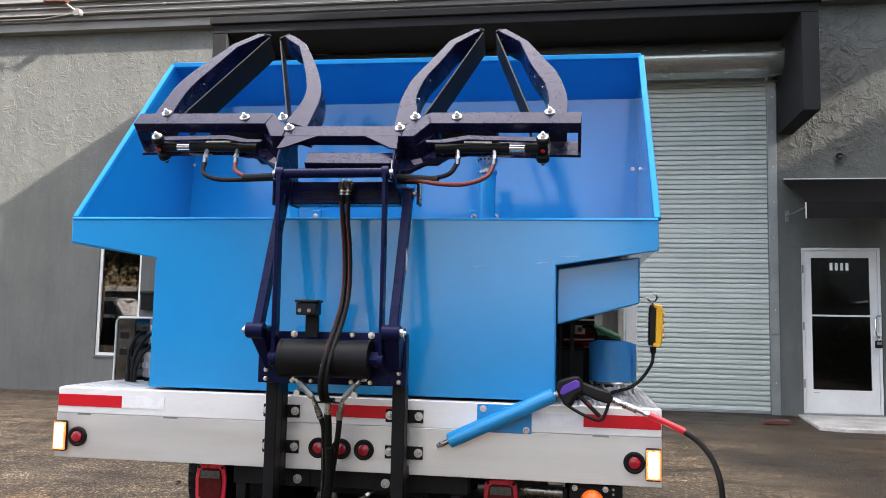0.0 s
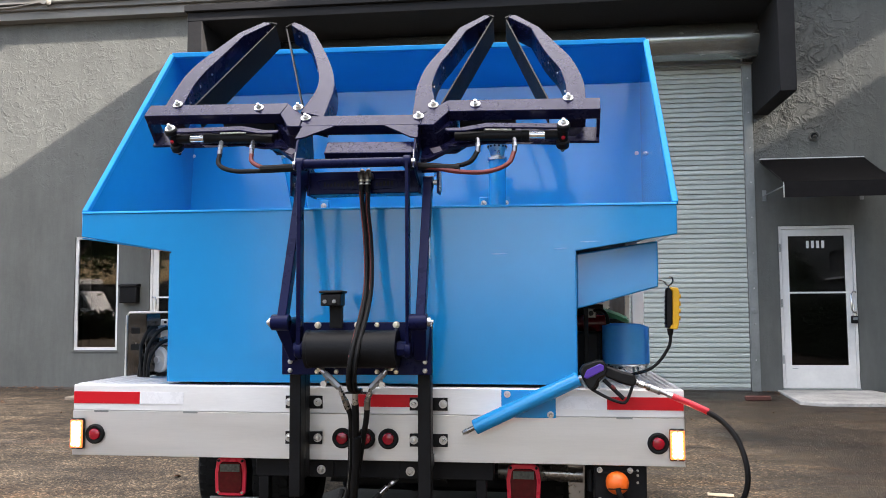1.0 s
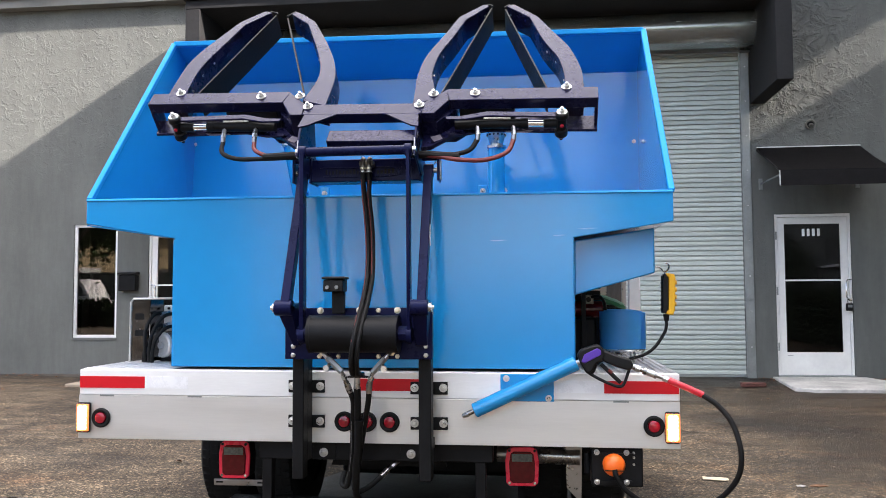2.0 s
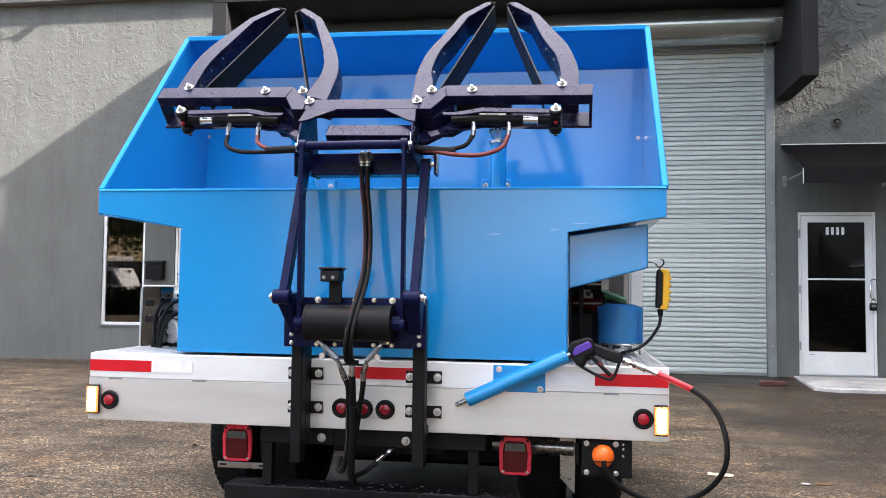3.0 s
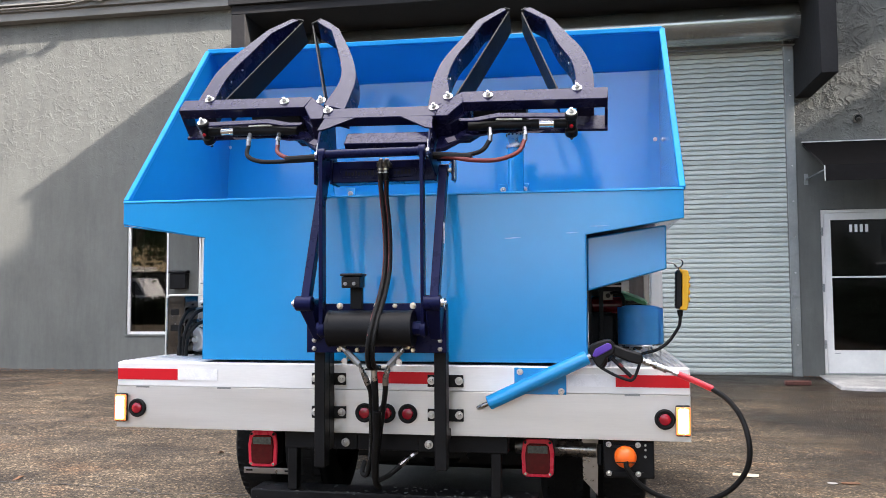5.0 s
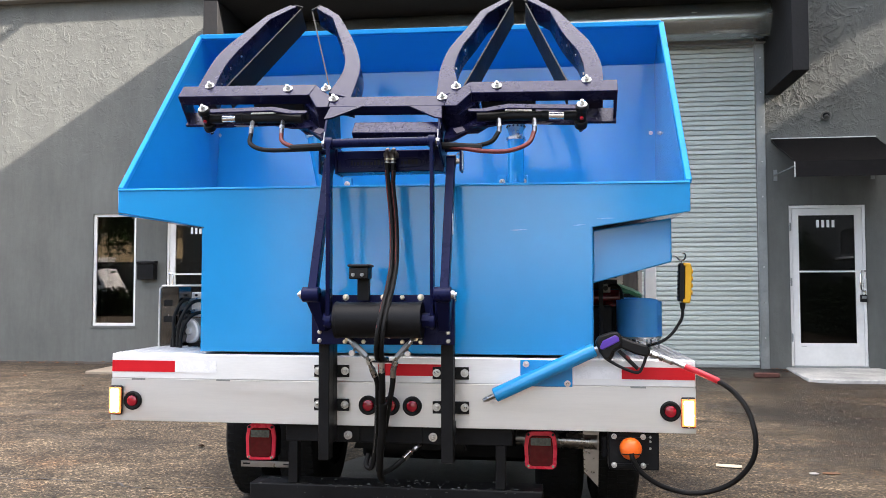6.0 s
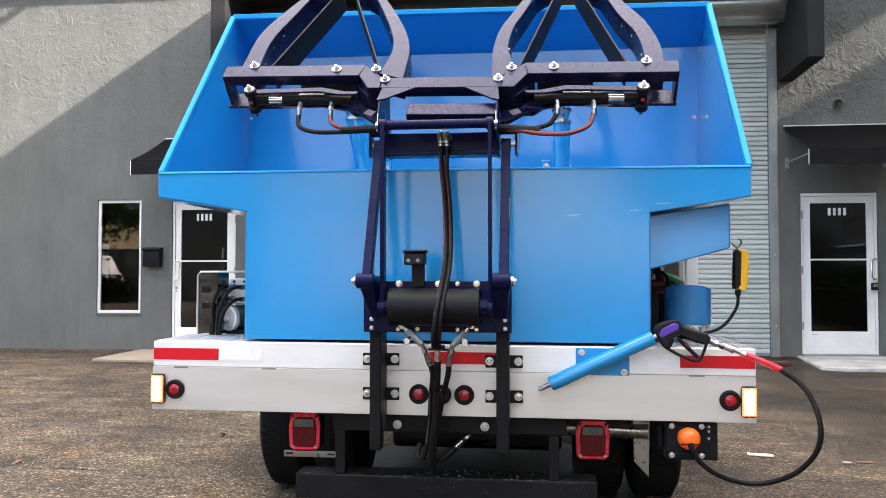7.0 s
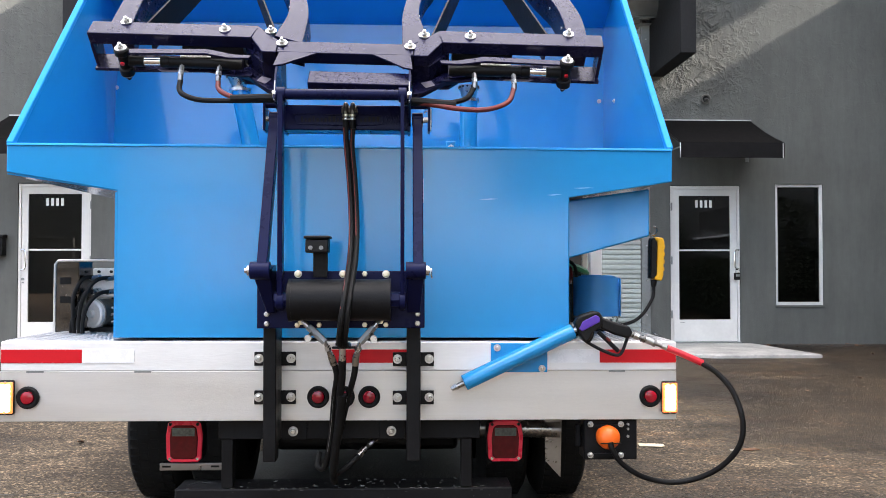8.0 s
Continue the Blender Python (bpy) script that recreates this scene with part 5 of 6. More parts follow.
        if not 0.005 < x < 0.06:
            part("badge_bar", box(x, x + w, -0.1065, -0.1045, 1.676, 1.676 + rnd.choice((0.013, 0.019))), BLACK, hb)
        x += w + 0.006
    for k in range(7):
        a = 0.155 + 0.009 * k
        part("badge_bar", tube([(a, -0.1055, 1.668 + 0.004 * (k % 2)), (a + 0.006, -0.1055, 1.684), (a - 0.001, -0.1055, 1.700 + 0.006 * (k % 3))], 0.0018, 6, None, 3), DEEP, hb)
    for sgn, x0, xk in ((-1, -0.202, -0.268), (1, 0.238, 0.309)):
        part("end_plate", prism([(-0.115, 1.642), (-0.005, 1.642), (-0.005, 1.73), (-0.05, 1.758), (-0.115, 1.745)], (x0 - 0.005, x0 + 0.005), YZ), DEEP, hb, bevel=0.002)
        part("lug", prism([(-0.125, 1.642), (-0.055, 1.642), (-0.055, 1.748), (-0.10, 1.752), (-0.125, 1.74)], (xk - 0.004, xk + 0.004), YZ), DEEP, hb, bevel=0.002)
        part("spacer", rod((x0, -0.10, 1.736), (xk, -0.10, 1.736), 0.0125, 14), DEEP, hb)
    fit = part("fitting_block", box(0.002, 0.058, -0.150, -0.106, 1.700, 1.722), DULL, hb, "plated hydraulic fittings", 0.004)
    for k, x in enumerate((0.018, 0.042)):
        part("elbow", tube([(x, -0.122, 1.728), (x, -0.142, 1.730), (x, -0.150, 1.712), (x, -0.150, 1.700)], 0.0085, 10), DULL, fit)
        part("fitting", rod((x, -0.150, 1.704), (x, -0.150, 1.676), 0.0100, 6), DULL, fit)
        part("collar", rod((x, -0.150, 1.694), (x, -0.150, 1.688), 0.0122, 14), YZINC, fit)
        part("collar", rod((x, -0.150, 1.680), (x, -0.150, 1.675), 0.0116, 14), ZINC, fit)
        part("ferrule", rod((x, -0.150, 1.676), (x + 0.001, -0.148, 1.645), 0.0108, 14), IRON, fit)
    # side plates from the head to the carriage
    for x in (-0.2075, 0.2405):
        part("cheek_plate", prism([(-0.292, 1.720), (-0.255, 1.716), (-0.11, 1.66), (-0.02, 1.75), (-0.05, 1.93), (-0.135, 1.935), (-0.245, 1.830)], (x - 0.004, x + 0.004), YZ), DEEP, t, bevel=0.001)
    # carriage: front bars, rear plates, end caps
    car = part("carriage", prism([(-0.235, -0.058), (0.235, -0.058), (0.235, 0.010), (-0.235, 0.010)], (-0.045, 0.0), CAR), NAVY, t, "navy carriage frame beaded with water", 0.003)
    part("cross_bar", prism([(-0.116, -0.196), (0.232, -0.196), (0.232, -0.128), (-0.116, -0.128)], (-0.09, -0.025), CAR), NAVY, car, bevel=0.003)
    for sgn in (-1, 1):
        def mir(pts):
            return [(sgn * x, y) for x, y in pts]
        part("bar", prism(mir([(0.335, 0.026), (0.905, 0.026), (0.905, 0.102), (0.325, 0.102), (0.318, 0.098)]), (-0.045, 0.0005), CAR), NAVY, car, bevel=0.003)
        part("bar", prism(mir([(0.236, -0.060), (0.285, -0.060), (0.334, 0.026), (0.319, 0.097), (0.236, 0.011)]), (-0.044, 0.001), CAR), NAVY, car, bevel=0.003)
        part("gusset", prism(mir([(0.095, -0.0585), (0.225, -0.0585), (0.235, -0.140), (0.205, -0.132)]), (-0.006, 0.001), CAR), NAVY, car, bevel=0.001)
        part("rear_plate", prism(mir([(0.24, -0.06), (0.36, -0.055), (0.42, 0.01), (0.905, 0.004), (0.905, 0.095), (0.24, 0.10)]), (-0.142, -0.130), CAR), NAVY, car, bevel=0.002)
        part("end_cap", prism(mir([(0.893, 0.026), (0.905, 0.026), (0.905, 0.102), (0.893, 0.102)]), (-0.130, -0.045), CAR), NAVY, car, bevel=0.001)
        part("web_plate", prism(mir([(0.225, -0.055), (0.29, -0.055), (0.36, 0.03), (0.36, 0.09), (0.225, 0.0)]), (-0.1295, -0.045), CAR), NAVY, car, bevel=0.002)
        part("brace", prism(mir([(0.232, -0.05), (0.30, -0.05), (0.345, 0.0), (0.43, 0.0), (0.40, -0.035), (0.34, -0.062), (0.268, -0.128), (0.232, -0.135)]), (-0.125, -0.105), CAR), NAVY, car, bevel=0.002)
        # small pale patches on the brace and the lower strap
        part("pale_patch", prism(mir([(0.262, -0.070), (0.298, -0.056), (0.312, -0.082), (0.280, -0.100)]), (-0.1045, -0.1035), CAR), LILAC, car, "pale lilac patch")
        part("pale_patch", prism(mir([(0.56, -0.053), (0.66, -0.051), (0.64, -0.064), (0.55, -0.061)]), (-0.0918, -0.0908), CAR), LILAC, car, "pale lilac patch")
        part("spacer_block", prism(mir([(0.37, 0.028), (0.585, 0.028), (0.585, 0.098), (0.37, 0.098)]), (-0.128, -0.047), CAR), BLACK, car, bevel=0.003)
        # claw cylinder and its bent bracket straps
        cyl = part("cylinder", rod(on(sgn * 0.36, -0.046, -0.066), on(sgn * 0.625, -0.046, -0.062), 0.0185, 20), BLACK, t, "black hydraulic cylinder")
        part("gland", rod(on(sgn * 0.612, -0.046, -0.062), on(sgn * 0.642, -0.046, -0.062), 0.0205, 20), BLACK, cyl, bevel=0.002)
        part("piston_rod", rod(on(sgn * 0.642, -0.046, -0.062), on(sgn * 0.706, -0.048, -0.062), 0.0135, 18), CHROME, cyl, "bright piston rod")
        part("sticker", prism(mir([(0.47, -0.030), (0.575, -0.032), (0.575, -0.042), (0.47, -0.040)]), (-0.0445, -0.0425), CAR), LABEL, cyl, "narrow white label")
        kn = part("knuckle", rod(on(sgn * 0.768, -0.052, -0.032), on(sgn * 0.768, -0.052, -0.009), 0.025, 20), BLACK, cyl, bevel=0.004)
        part("sleeve", rod(on(sgn * 0.768, -0.052, -0.082), on(sgn * 0.768, -0.052, -0.032), 0.0185, 20), BLACK, kn, bevel=0.002)
        part("lower_boss", rod(on(sgn * 0.766, -0.054, -0.112), on(sgn * 0.766, -0.054, -0.082), 0.025, 20), BLACK, kn, bevel=0.005)
        part("rod_eye", rod(on(sgn * 0.70, -0.048, -0.062), on(sgn * 0.752, -0.050, -0.060), 0.0185, 14), BLACK, cyl, bevel=0.002)
        part("cap", rod(on(sgn * 0.768, -0.0705, -0.055), on(sgn * 0.768, -0.077, -0.057), 0.0072, 10), RTAPE, cyl, "red plug")
        for d0 in (-0.020, -0.092):
            part("bracket_strap", prism(mir([(0.785, -0.034), (0.48, -0.022), (0.385, -0.050), (0.325, -0.052), (0.33, -0.070), (0.40, -0.072), (0.485, -0.050), (0.785, -0.062)]), (d0 - 0.008, d0), CAR), NAVY, cyl, bevel=0.002)
        for u in ((0.437, 0.567) if sgn < 0 else (0.447, 0.585)):
            part("fitting", rod(on(sgn * u, -0.058, -0.064), on(sgn * (u + 0.002), -0.078, -0.075), 0.0088, 6), STEEL, cyl, "plated hose fitting")
            part("nut", rod(on(sgn * (u + 0.002), -0.078, -0.075), on(sgn * (u + 0.003), -0.090, -0.082), 0.0105, 6), ZINC, cyl)
            part("ferrule", rod(on(sgn * (u + 0.003), -0.090, -0.082), on(sgn * (u + 0.003), -0.108, -0.094), 0.0095, 12), STEEL, cyl)
        # bolts with washers
        for u, v in ((0.785, 0.099), (0.433, 0.068), (0.222, -0.007), (0.270, 0.066)):
            bolt(car, on(u * sgn, v, 0.001), CN, 0.0118, 0.0195, tall=1.15)
        bolt(cyl, on(sgn * 0.768, -0.052, -0.008), CN, 0.0118, 0.0195, tall=1.15)
        bolt(cyl, on(sgn * 0.766, -0.054, -0.112), -CN, 0.0125, 0.018, BLACK)
        # claws
        if sgn < 0:
            claw(t, sgn, [(0.84, 0.05), (0.838, 0.19), (0.831, 0.32), (0.805, 0.422), (0.763, 0.523), (0.693, 0.676), (0.602, 0.767), (0.578, 0.762)],
                 [(0.762, 0.05), (0.767, 0.168), (0.765, 0.265), (0.748, 0.36), (0.716, 0.47), (0.666, 0.644), (0.584, 0.734), (0.563, 0.749)], STRAPS[0], "curved navy outer claw")
            claw(t, sgn, [(0.154, 0.0), (0.152, 0.10), (0.154, 0.198), (0.178, 0.31), (0.24, 0.465), (0.337, 0.657), (0.408, 0.727), (0.449, 0.756)],
                 [(0.255, 0.04), (0.229, 0.17), (0.231, 0.265), (0.258, 0.365), (0.303, 0.485), (0.367, 0.641), (0.42, 0.69), (0.465, 0.735)], STRAPS[1], "curved navy inner claw")
        else:
            claw(t, sgn, [(0.852, 0.05), (0.847, 0.197), (0.826, 0.301), (0.791, 0.406), (0.747, 0.489), (0.660, 0.650), (0.556, 0.761), (0.535, 0.758)],
                 [(0.783, 0.05), (0.775, 0.199), (0.752, 0.312), (0.715, 0.395), (0.680, 0.48), (0.627, 0.645), (0.540, 0.73), (0.524, 0.745)], STRAPS[2], "curved navy outer claw")
            claw(t, sgn, [(0.195, 0.0), (0.191, 0.11), (0.188, 0.20), (0.208, 0.35), (0.266, 0.512), (0.319, 0.665), (0.418, 0.766), (0.436, 0.765)],
                 [(0.285, 0.04), (0.262, 0.14), (0.247, 0.22), (0.262, 0.36), (0.305, 0.49), (0.350, 0.639), (0.425, 0.73), (0.444, 0.75)], STRAPS[3], "curved navy inner claw")
    # position switch on a stem
    part("switch_stem", box(-0.083, -0.035, -0.235, -0.215, 1.13, 1.215), BLACK, t, bevel=0.002)
    sw = part("switch_box", prism([(-0.29, 1.212), (-0.22, 1.212), (-0.22, 1.262), (-0.29, 1.255)], (-0.103, -0.028), YZ), PLASTIC, t, "black position switch", 0.004)
    part("cover", box(-0.108, -0.022, -0.296, -0.212, 1.258, 1.268), PLASTIC, sw, bevel=0.004)
    for x in (-0.085, -0.05):
        part("connector", rod((x, -0.292, 1.228), (x, -0.302, 1.228), 0.007, 10), GALVTRACK, sw)
    return t


lifter()


def hydraulic_hoses():
    t = thing("hydraulic_hoses", "black hydraulic hoses with a thin red stripe down the lifter", "hose", (0.03, -0.3, 0.5))
    a = [(0.018, -0.149, 1.648), (0.021, -0.140, 1.58), (0.030, -0.135, 1.48), (0.037, -0.145, 1.37), (0.041, -0.180, 1.27), (0.040, -0.250, 1.18), (0.033, -0.318, 1.10), (0.025, -0.352, 1.03), (0.016, -0.345, 0.96), (0.010, -0.300, 0.915), (0.014, -0.262, 0.902)]
    b = [(x + 0.018 + 0.006 * (z > 1.63), y + 0.005, z) for x, y, z in a]
    part("hose", tube(a, 0.0098, 10), RUBBER, t)
    part("hose", tube(b, 0.0098, 10), RUBBER, t)
    part("stripe", tube([(x - 0.005, y - 0.0072, z) for x, y, z in a[:8]], 0.0026, 6), REDHOSE, t)
    part("stripe", tube([(x - 0.002, y - 0.0085, z) for x, y, z in b[:5]], 0.002, 6), REDHOSE, t)
    # bulkhead where the upper hoses meet the lower ones
    bk = part("bulkhead", box(-0.018, 0.060, -0.262, -0.235, 0.893, 0.899), BLACK, t, bevel=0.002)
    for x in (0.004, 0.017, 0.036):
        part("nut", rod((x, -0.25, 0.899), (x, -0.252, 0.912), 0.010, 6), STEEL, bk)
    part("crimp", rod((0.017, -0.25, 0.894), (0.016, -0.243, 0.850), 0.0115, 16), ZINC, bk, "crimped plated ferrule")
    part("hose", tube([(0.016, -0.243, 0.855), (0.012, -0.215, 0.785), (0.004, -0.18, 0.723), (-0.007, -0.13, 0.61), (-0.02, -0.10, 0.52), (-0.028, -0.06, 0.43), (-0.03, 0.0, 0.39)], 0.0135, 12), RUBBER, t)
    part("wrap", tube([(0.012, -0.19, 0.73), (0.0, -0.145, 0.63), (-0.018, -0.105, 0.53), (-0.028, -0.07, 0.445)], 0.0155, 12), RUBBER, t, "black spiral hose wrap")
    # plated elbows, long nuts and the lower hoses
    for sgn, port, top, end, nut, run in (
            (-1, (-0.122, -0.205, 0.982), (-0.104, -0.244, 0.972), (-0.041, -0.252, 0.915), (-0.021, -0.247, 0.868), [(-0.014, -0.243, 0.850), (-0.004, -0.22, 0.80), (-0.017, -0.165, 0.721), (-0.029, -0.12, 0.608), (-0.043, -0.09, 0.518), (-0.062, -0.07, 0.456), (-0.085, -0.06, 0.462), (-0.082, -0.03, 0.50)]),
            (1, (0.141, -0.205, 0.984), (0.127, -0.244, 0.970), (0.076, -0.252, 0.912), (0.062, -0.247, 0.865), [(0.061, -0.243, 0.848), (0.054, -0.225, 0.80), (0.032, -0.175, 0.723), (0.003, -0.12, 0.608), (-0.016, -0.09, 0.52), (-0.03, -0.06, 0.44)])):
        P, T, E, K = Vector(port), Vector(top), Vector(end), Vector(nut)
        e = part("elbow", tube([P, P.lerp(T, 0.6) + Vector((0, -0.01, 0.004)), T], 0.0075, 10), ZINC, t, "plated elbow fitting")
        part("nut", rod(P, P + Vector((0, -0.012, 0)), 0.0135, 6), YZINC, e)
        d = (E - T).normalized()
        part("collar", rod(T - d * 0.004, T + d * 0.008, 0.0095, 12), ZINC, e)
        part("block", rod(T + d * 0.010, E, 0.0125, 6), GALVTRACK, e, "long plated hexagon block")
        m = T.lerp(E, 0.35)
        part("tee", rod(m, m + Vector((sgn * 0.012, -0.02, -0.022)), 0.006, 10), ZINC, e)
        q = m + Vector((sgn * 0.013, -0.021, -0.023))
        part("tee_cap", rod(q, q + Vector((0, -0.008, 0)), 0.0115, 14), ZINC, e)
        part("nipple", rod(E, E.lerp(K, 0.35), 0.007, 10), STEEL, e)
        part("nut", rod(E.lerp(K, 0.3), E.lerp(K, 0.62), 0.0115, 6), ZINC, e)
        part("ring", rod(E.lerp(K, 0.62), E.lerp(K, 0.74), 0.0085, 12), STEEL, e)
        part("nut", rod(E.lerp(K, 0.74), K, 0.0112, 6), STEEL, e)
        part("ferrule", rod(K, Vector(run[0]) + (Vector(run[1]) - Vector(run[0])) * 0.25, 0.0118, 14), STEEL, e)
        part("hose", tube(run, 0.0105, 10), RUBBER, t)
        part("lettering", tube([Vector(p) + Vector((-0.003, -0.0102, 0)) for p in run[2:5]], 0.0009, 4), GALVTRACK, t, "faint printed line")
    low = [(-0.025, -0.05, 0.425), (0.012, 0.0, 0.439), (0.054, 0.03, 0.473), (0.074, 0.05, 0.493)]
    part("hose", tube(low, 0.011, 10), RUBBER, t)
    part("ferrule", rod((0.054, 0.03, 0.473), (0.078, 0.052, 0.496), 0.0125, 12), STEEL, t)
    part("nipple", rod((0.078, 0.052, 0.496), (0.117, 0.08, 0.524), 0.007, 10), STEEL, t)
    part("nut", rod((0.092, 0.062, 0.506), (0.102, 0.069, 0.513), 0.0105, 6), STEEL, t)
    for sgn, pts_a, pts_b in ((-1, [(0.440, -0.100), (0.432, -0.14), (0.385, -0.17), (0.33, -0.178), (0.24, -0.175)], [(0.570, -0.100), (0.562, -0.155), (0.50, -0.185), (0.40, -0.188), (0.24, -0.178)]),
                              (1, [(0.450, -0.100), (0.42, -0.15), (0.345, -0.17), (0.27, -0.170), (0.21, -0.165)], [(0.588, -0.100), (0.565, -0.165), (0.49, -0.205), (0.39, -0.205), (0.30, -0.185), (0.21, -0.175)])):
        red = pts_a if sgn < 0 else pts_b
        blk = pts_b if sgn < 0 else pts_a
        part("hose", tube([on(sgn * u, v, -0.092 if k == 0 else -0.108 if k == 1 else -0.115) for k, (u, v) in enumerate(blk)], 0.0092, 10), RUBBER, t)
        part("hose", tube([on(sgn * u, v, -0.092 if k == 0 else -0.105 if k == 1 else -0.11) for k, (u, v) in enumerate(red)], 0.0088, 10), REDHOSE, t, "red hydraulic hose")
        part("sleeve", tube([on(sgn * u, v, -0.11) for u, v in ((0.385, -0.184), (0.33, -0.180), (0.27, -0.174), (0.20, -0.170))], 0.0155, 10), RUBBER, t, "black hose sleeve")


hydraulic_hoses()


# ---- things on and by the truck ----
def wand():
    t = thing("spray_wand", "blue sleeved pressure washer wand resting against the rear board", "spray wand", (0.6, -0.03, 0.74))
    a, b = Vector((0.437, -0.045, 0.748)), Vector((0.832, -0.045, 0.934))
    d = (b - a).normalized()
    part("sleeve", rod(a, b, 0.029, 24), BLUE, t, "blue plastic sleeve", 0.003)
    part("nozzle", rod(a + d * 0.0, a - d * 0.03, 0.010, 12), STEEL, t)
    part("nozzle_tip", rod(a - d * 0.028, a - d * 0.052, 0.014, 6, None, 0.008), ZINC, t)
    part("lance", rod(b, b + d * 0.035, 0.009, 10), ZINC, t)


wand()


def spray_gun():
    """Grip, trigger guard and coupling of the pressure washer gun."""
    t = thing("spray_gun", "black and purple pressure washer gun hung on its holder", "spray gun", (0.95, -0.03, 0.9))
    M = XZ
    y0, y1 = -0.065, -0.020
    part("body", prism([(0.834, 0.962), (0.846, 0.985), (0.872, 0.995), (0.900, 1.004), (0.922, 1.004), (0.935, 0.988), (0.940, 0.966), (0.932, 0.948), (0.905, 0.932), (0.893, 0.905), (0.878, 0.893), (0.866, 0.900), (0.848, 0.930)], (y0, y1), M), PLASTIC, t, bevel=0.007)
    part("panel", prism([(0.850, 0.941), (0.862, 0.968), (0.910, 0.992), (0.924, 0.984), (0.926, 0.967), (0.862, 0.933)], (y0 - 0.004, y1 + 0.004), M), PURPLE, t, "purple side panel", 0.003)
    part("grip", prism([(0.930, 0.986), (0.982, 0.966), (1.036, 0.950), (1.046, 0.930), (1.043, 0.914), (1.030, 0.906), (0.985, 0.918), (0.930, 0.942)], (y0 + 0.004, y1 - 0.004), M), PLASTIC, t, bevel=0.010)
    part("trigger_guard", tube([(0.868, -0.043, 0.904), (0.893, -0.043, 0.887), (0.940, -0.043, 0.862), (0.988, -0.043, 0.845), (1.007, -0.043, 0.850), (1.020, -0.043, 0.876), (1.033, -0.043, 0.914)], 0.006, 8), PLASTIC, t)
    part("guard_neck", tube([(0.902, -0.043, 0.930), (0.897, -0.043, 0.910), (0.886, -0.043, 0.894)], 0.009, 8), PLASTIC, t)
    part("trigger", tube([(0.925, -0.043, 0.930), (0.958, -0.043, 0.898), (0.998, -0.043, 0.859)], 0.008, 8), PLASTIC, t)
    part("trigger_lock", tube([(0.952, -0.046, 0.908), (0.966, -0.046, 0.8965)], 0.0068, 8), REDHOSE, t, "red trigger lock")
    A, B = Vector((1.036, -0.045, 0.924)), Vector((1.182, -0.050, 0.868))
    for name, u0, u1, r, seg, m in (("swivel", 0.0, 0.12, 0.0125, 14, STEEL), ("hex_nut", 0.12, 0.24, 0.0165, 6, ZINC), ("thread", 0.24, 0.32, 0.0105, 12, STEEL),
                                    ("coupler_ring", 0.32, 0.40, 0.0165, 16, STEEL), ("coupler", 0.40, 0.60, 0.0145, 16, ZINC), ("coupler_ring", 0.60, 0.66, 0.0165, 16, STEEL),
                                    ("nipple", 0.66, 0.82, 0.0085, 12, STEEL), ("hex_nut", 0.82, 0.93, 0.014, 6, ZINC), ("ferrule", 0.93, 1.06, 0.0125, 14, CHROME)):
        part(name, rod(A.lerp(B, u0), A.lerp(B, u1), r * 0.84, seg), m, t)


spray_gun()


def wash_hose():
    t = thing("wash_hose", "black rubber wash hose with a red sleeve looping to the ground", "hose", (1.3, -0.07, 0.4))
    part("sleeve", tube([(1.175, -0.049, 0.871), (1.235, -0.056, 0.846), (1.300, -0.062, 0.817)], 0.0125, 12), REDHOSE2, t, "glossy red strain sleeve")
    pts = [(1.29, -0.062, 0.822), (1.35, -0.08, 0.780), (1.395, -0.11, 0.715), (1.415, -0.14, 0.62), (1.405, -0.13, 0.53), (1.355, -0.08, 0.445), (1.28, -0.03, 0.392), (1.19, -0.01, 0.376), (1.09, -0.015, 0.400), (1.015, -0.025, 0.448), (0.978, -0.032, 0.500), (0.971, -0.030, 0.528)]
    part("hose", tube(pts, 0.0102, 12), RUBBER, t)


REDHOSE2 = mat("red_sleeve", (0.60, 0.02, 0.035), 0.32, vary=0.06, scale=20)
wash_hose()


def plug():
    t = thing("cable_plug", "round orange plug pushed into the socket box", "plug", (0.972, -0.01, 0.54))
    part("body", lathe([(0.0, -0.012), (0.030, 0.0), (0.042, 0.014), (0.0435, 0.045), (0.037, 0.068), (0.025, 0.078), (0.010, 0.082), (0, 0.082)], facing(0.972, 0.05, 0.538), 28), ORANGE, t)
    part("groove", box(0.935, 1.010, -0.034, -0.026, 0.522, 0.525), RUBBER, t)


plug()


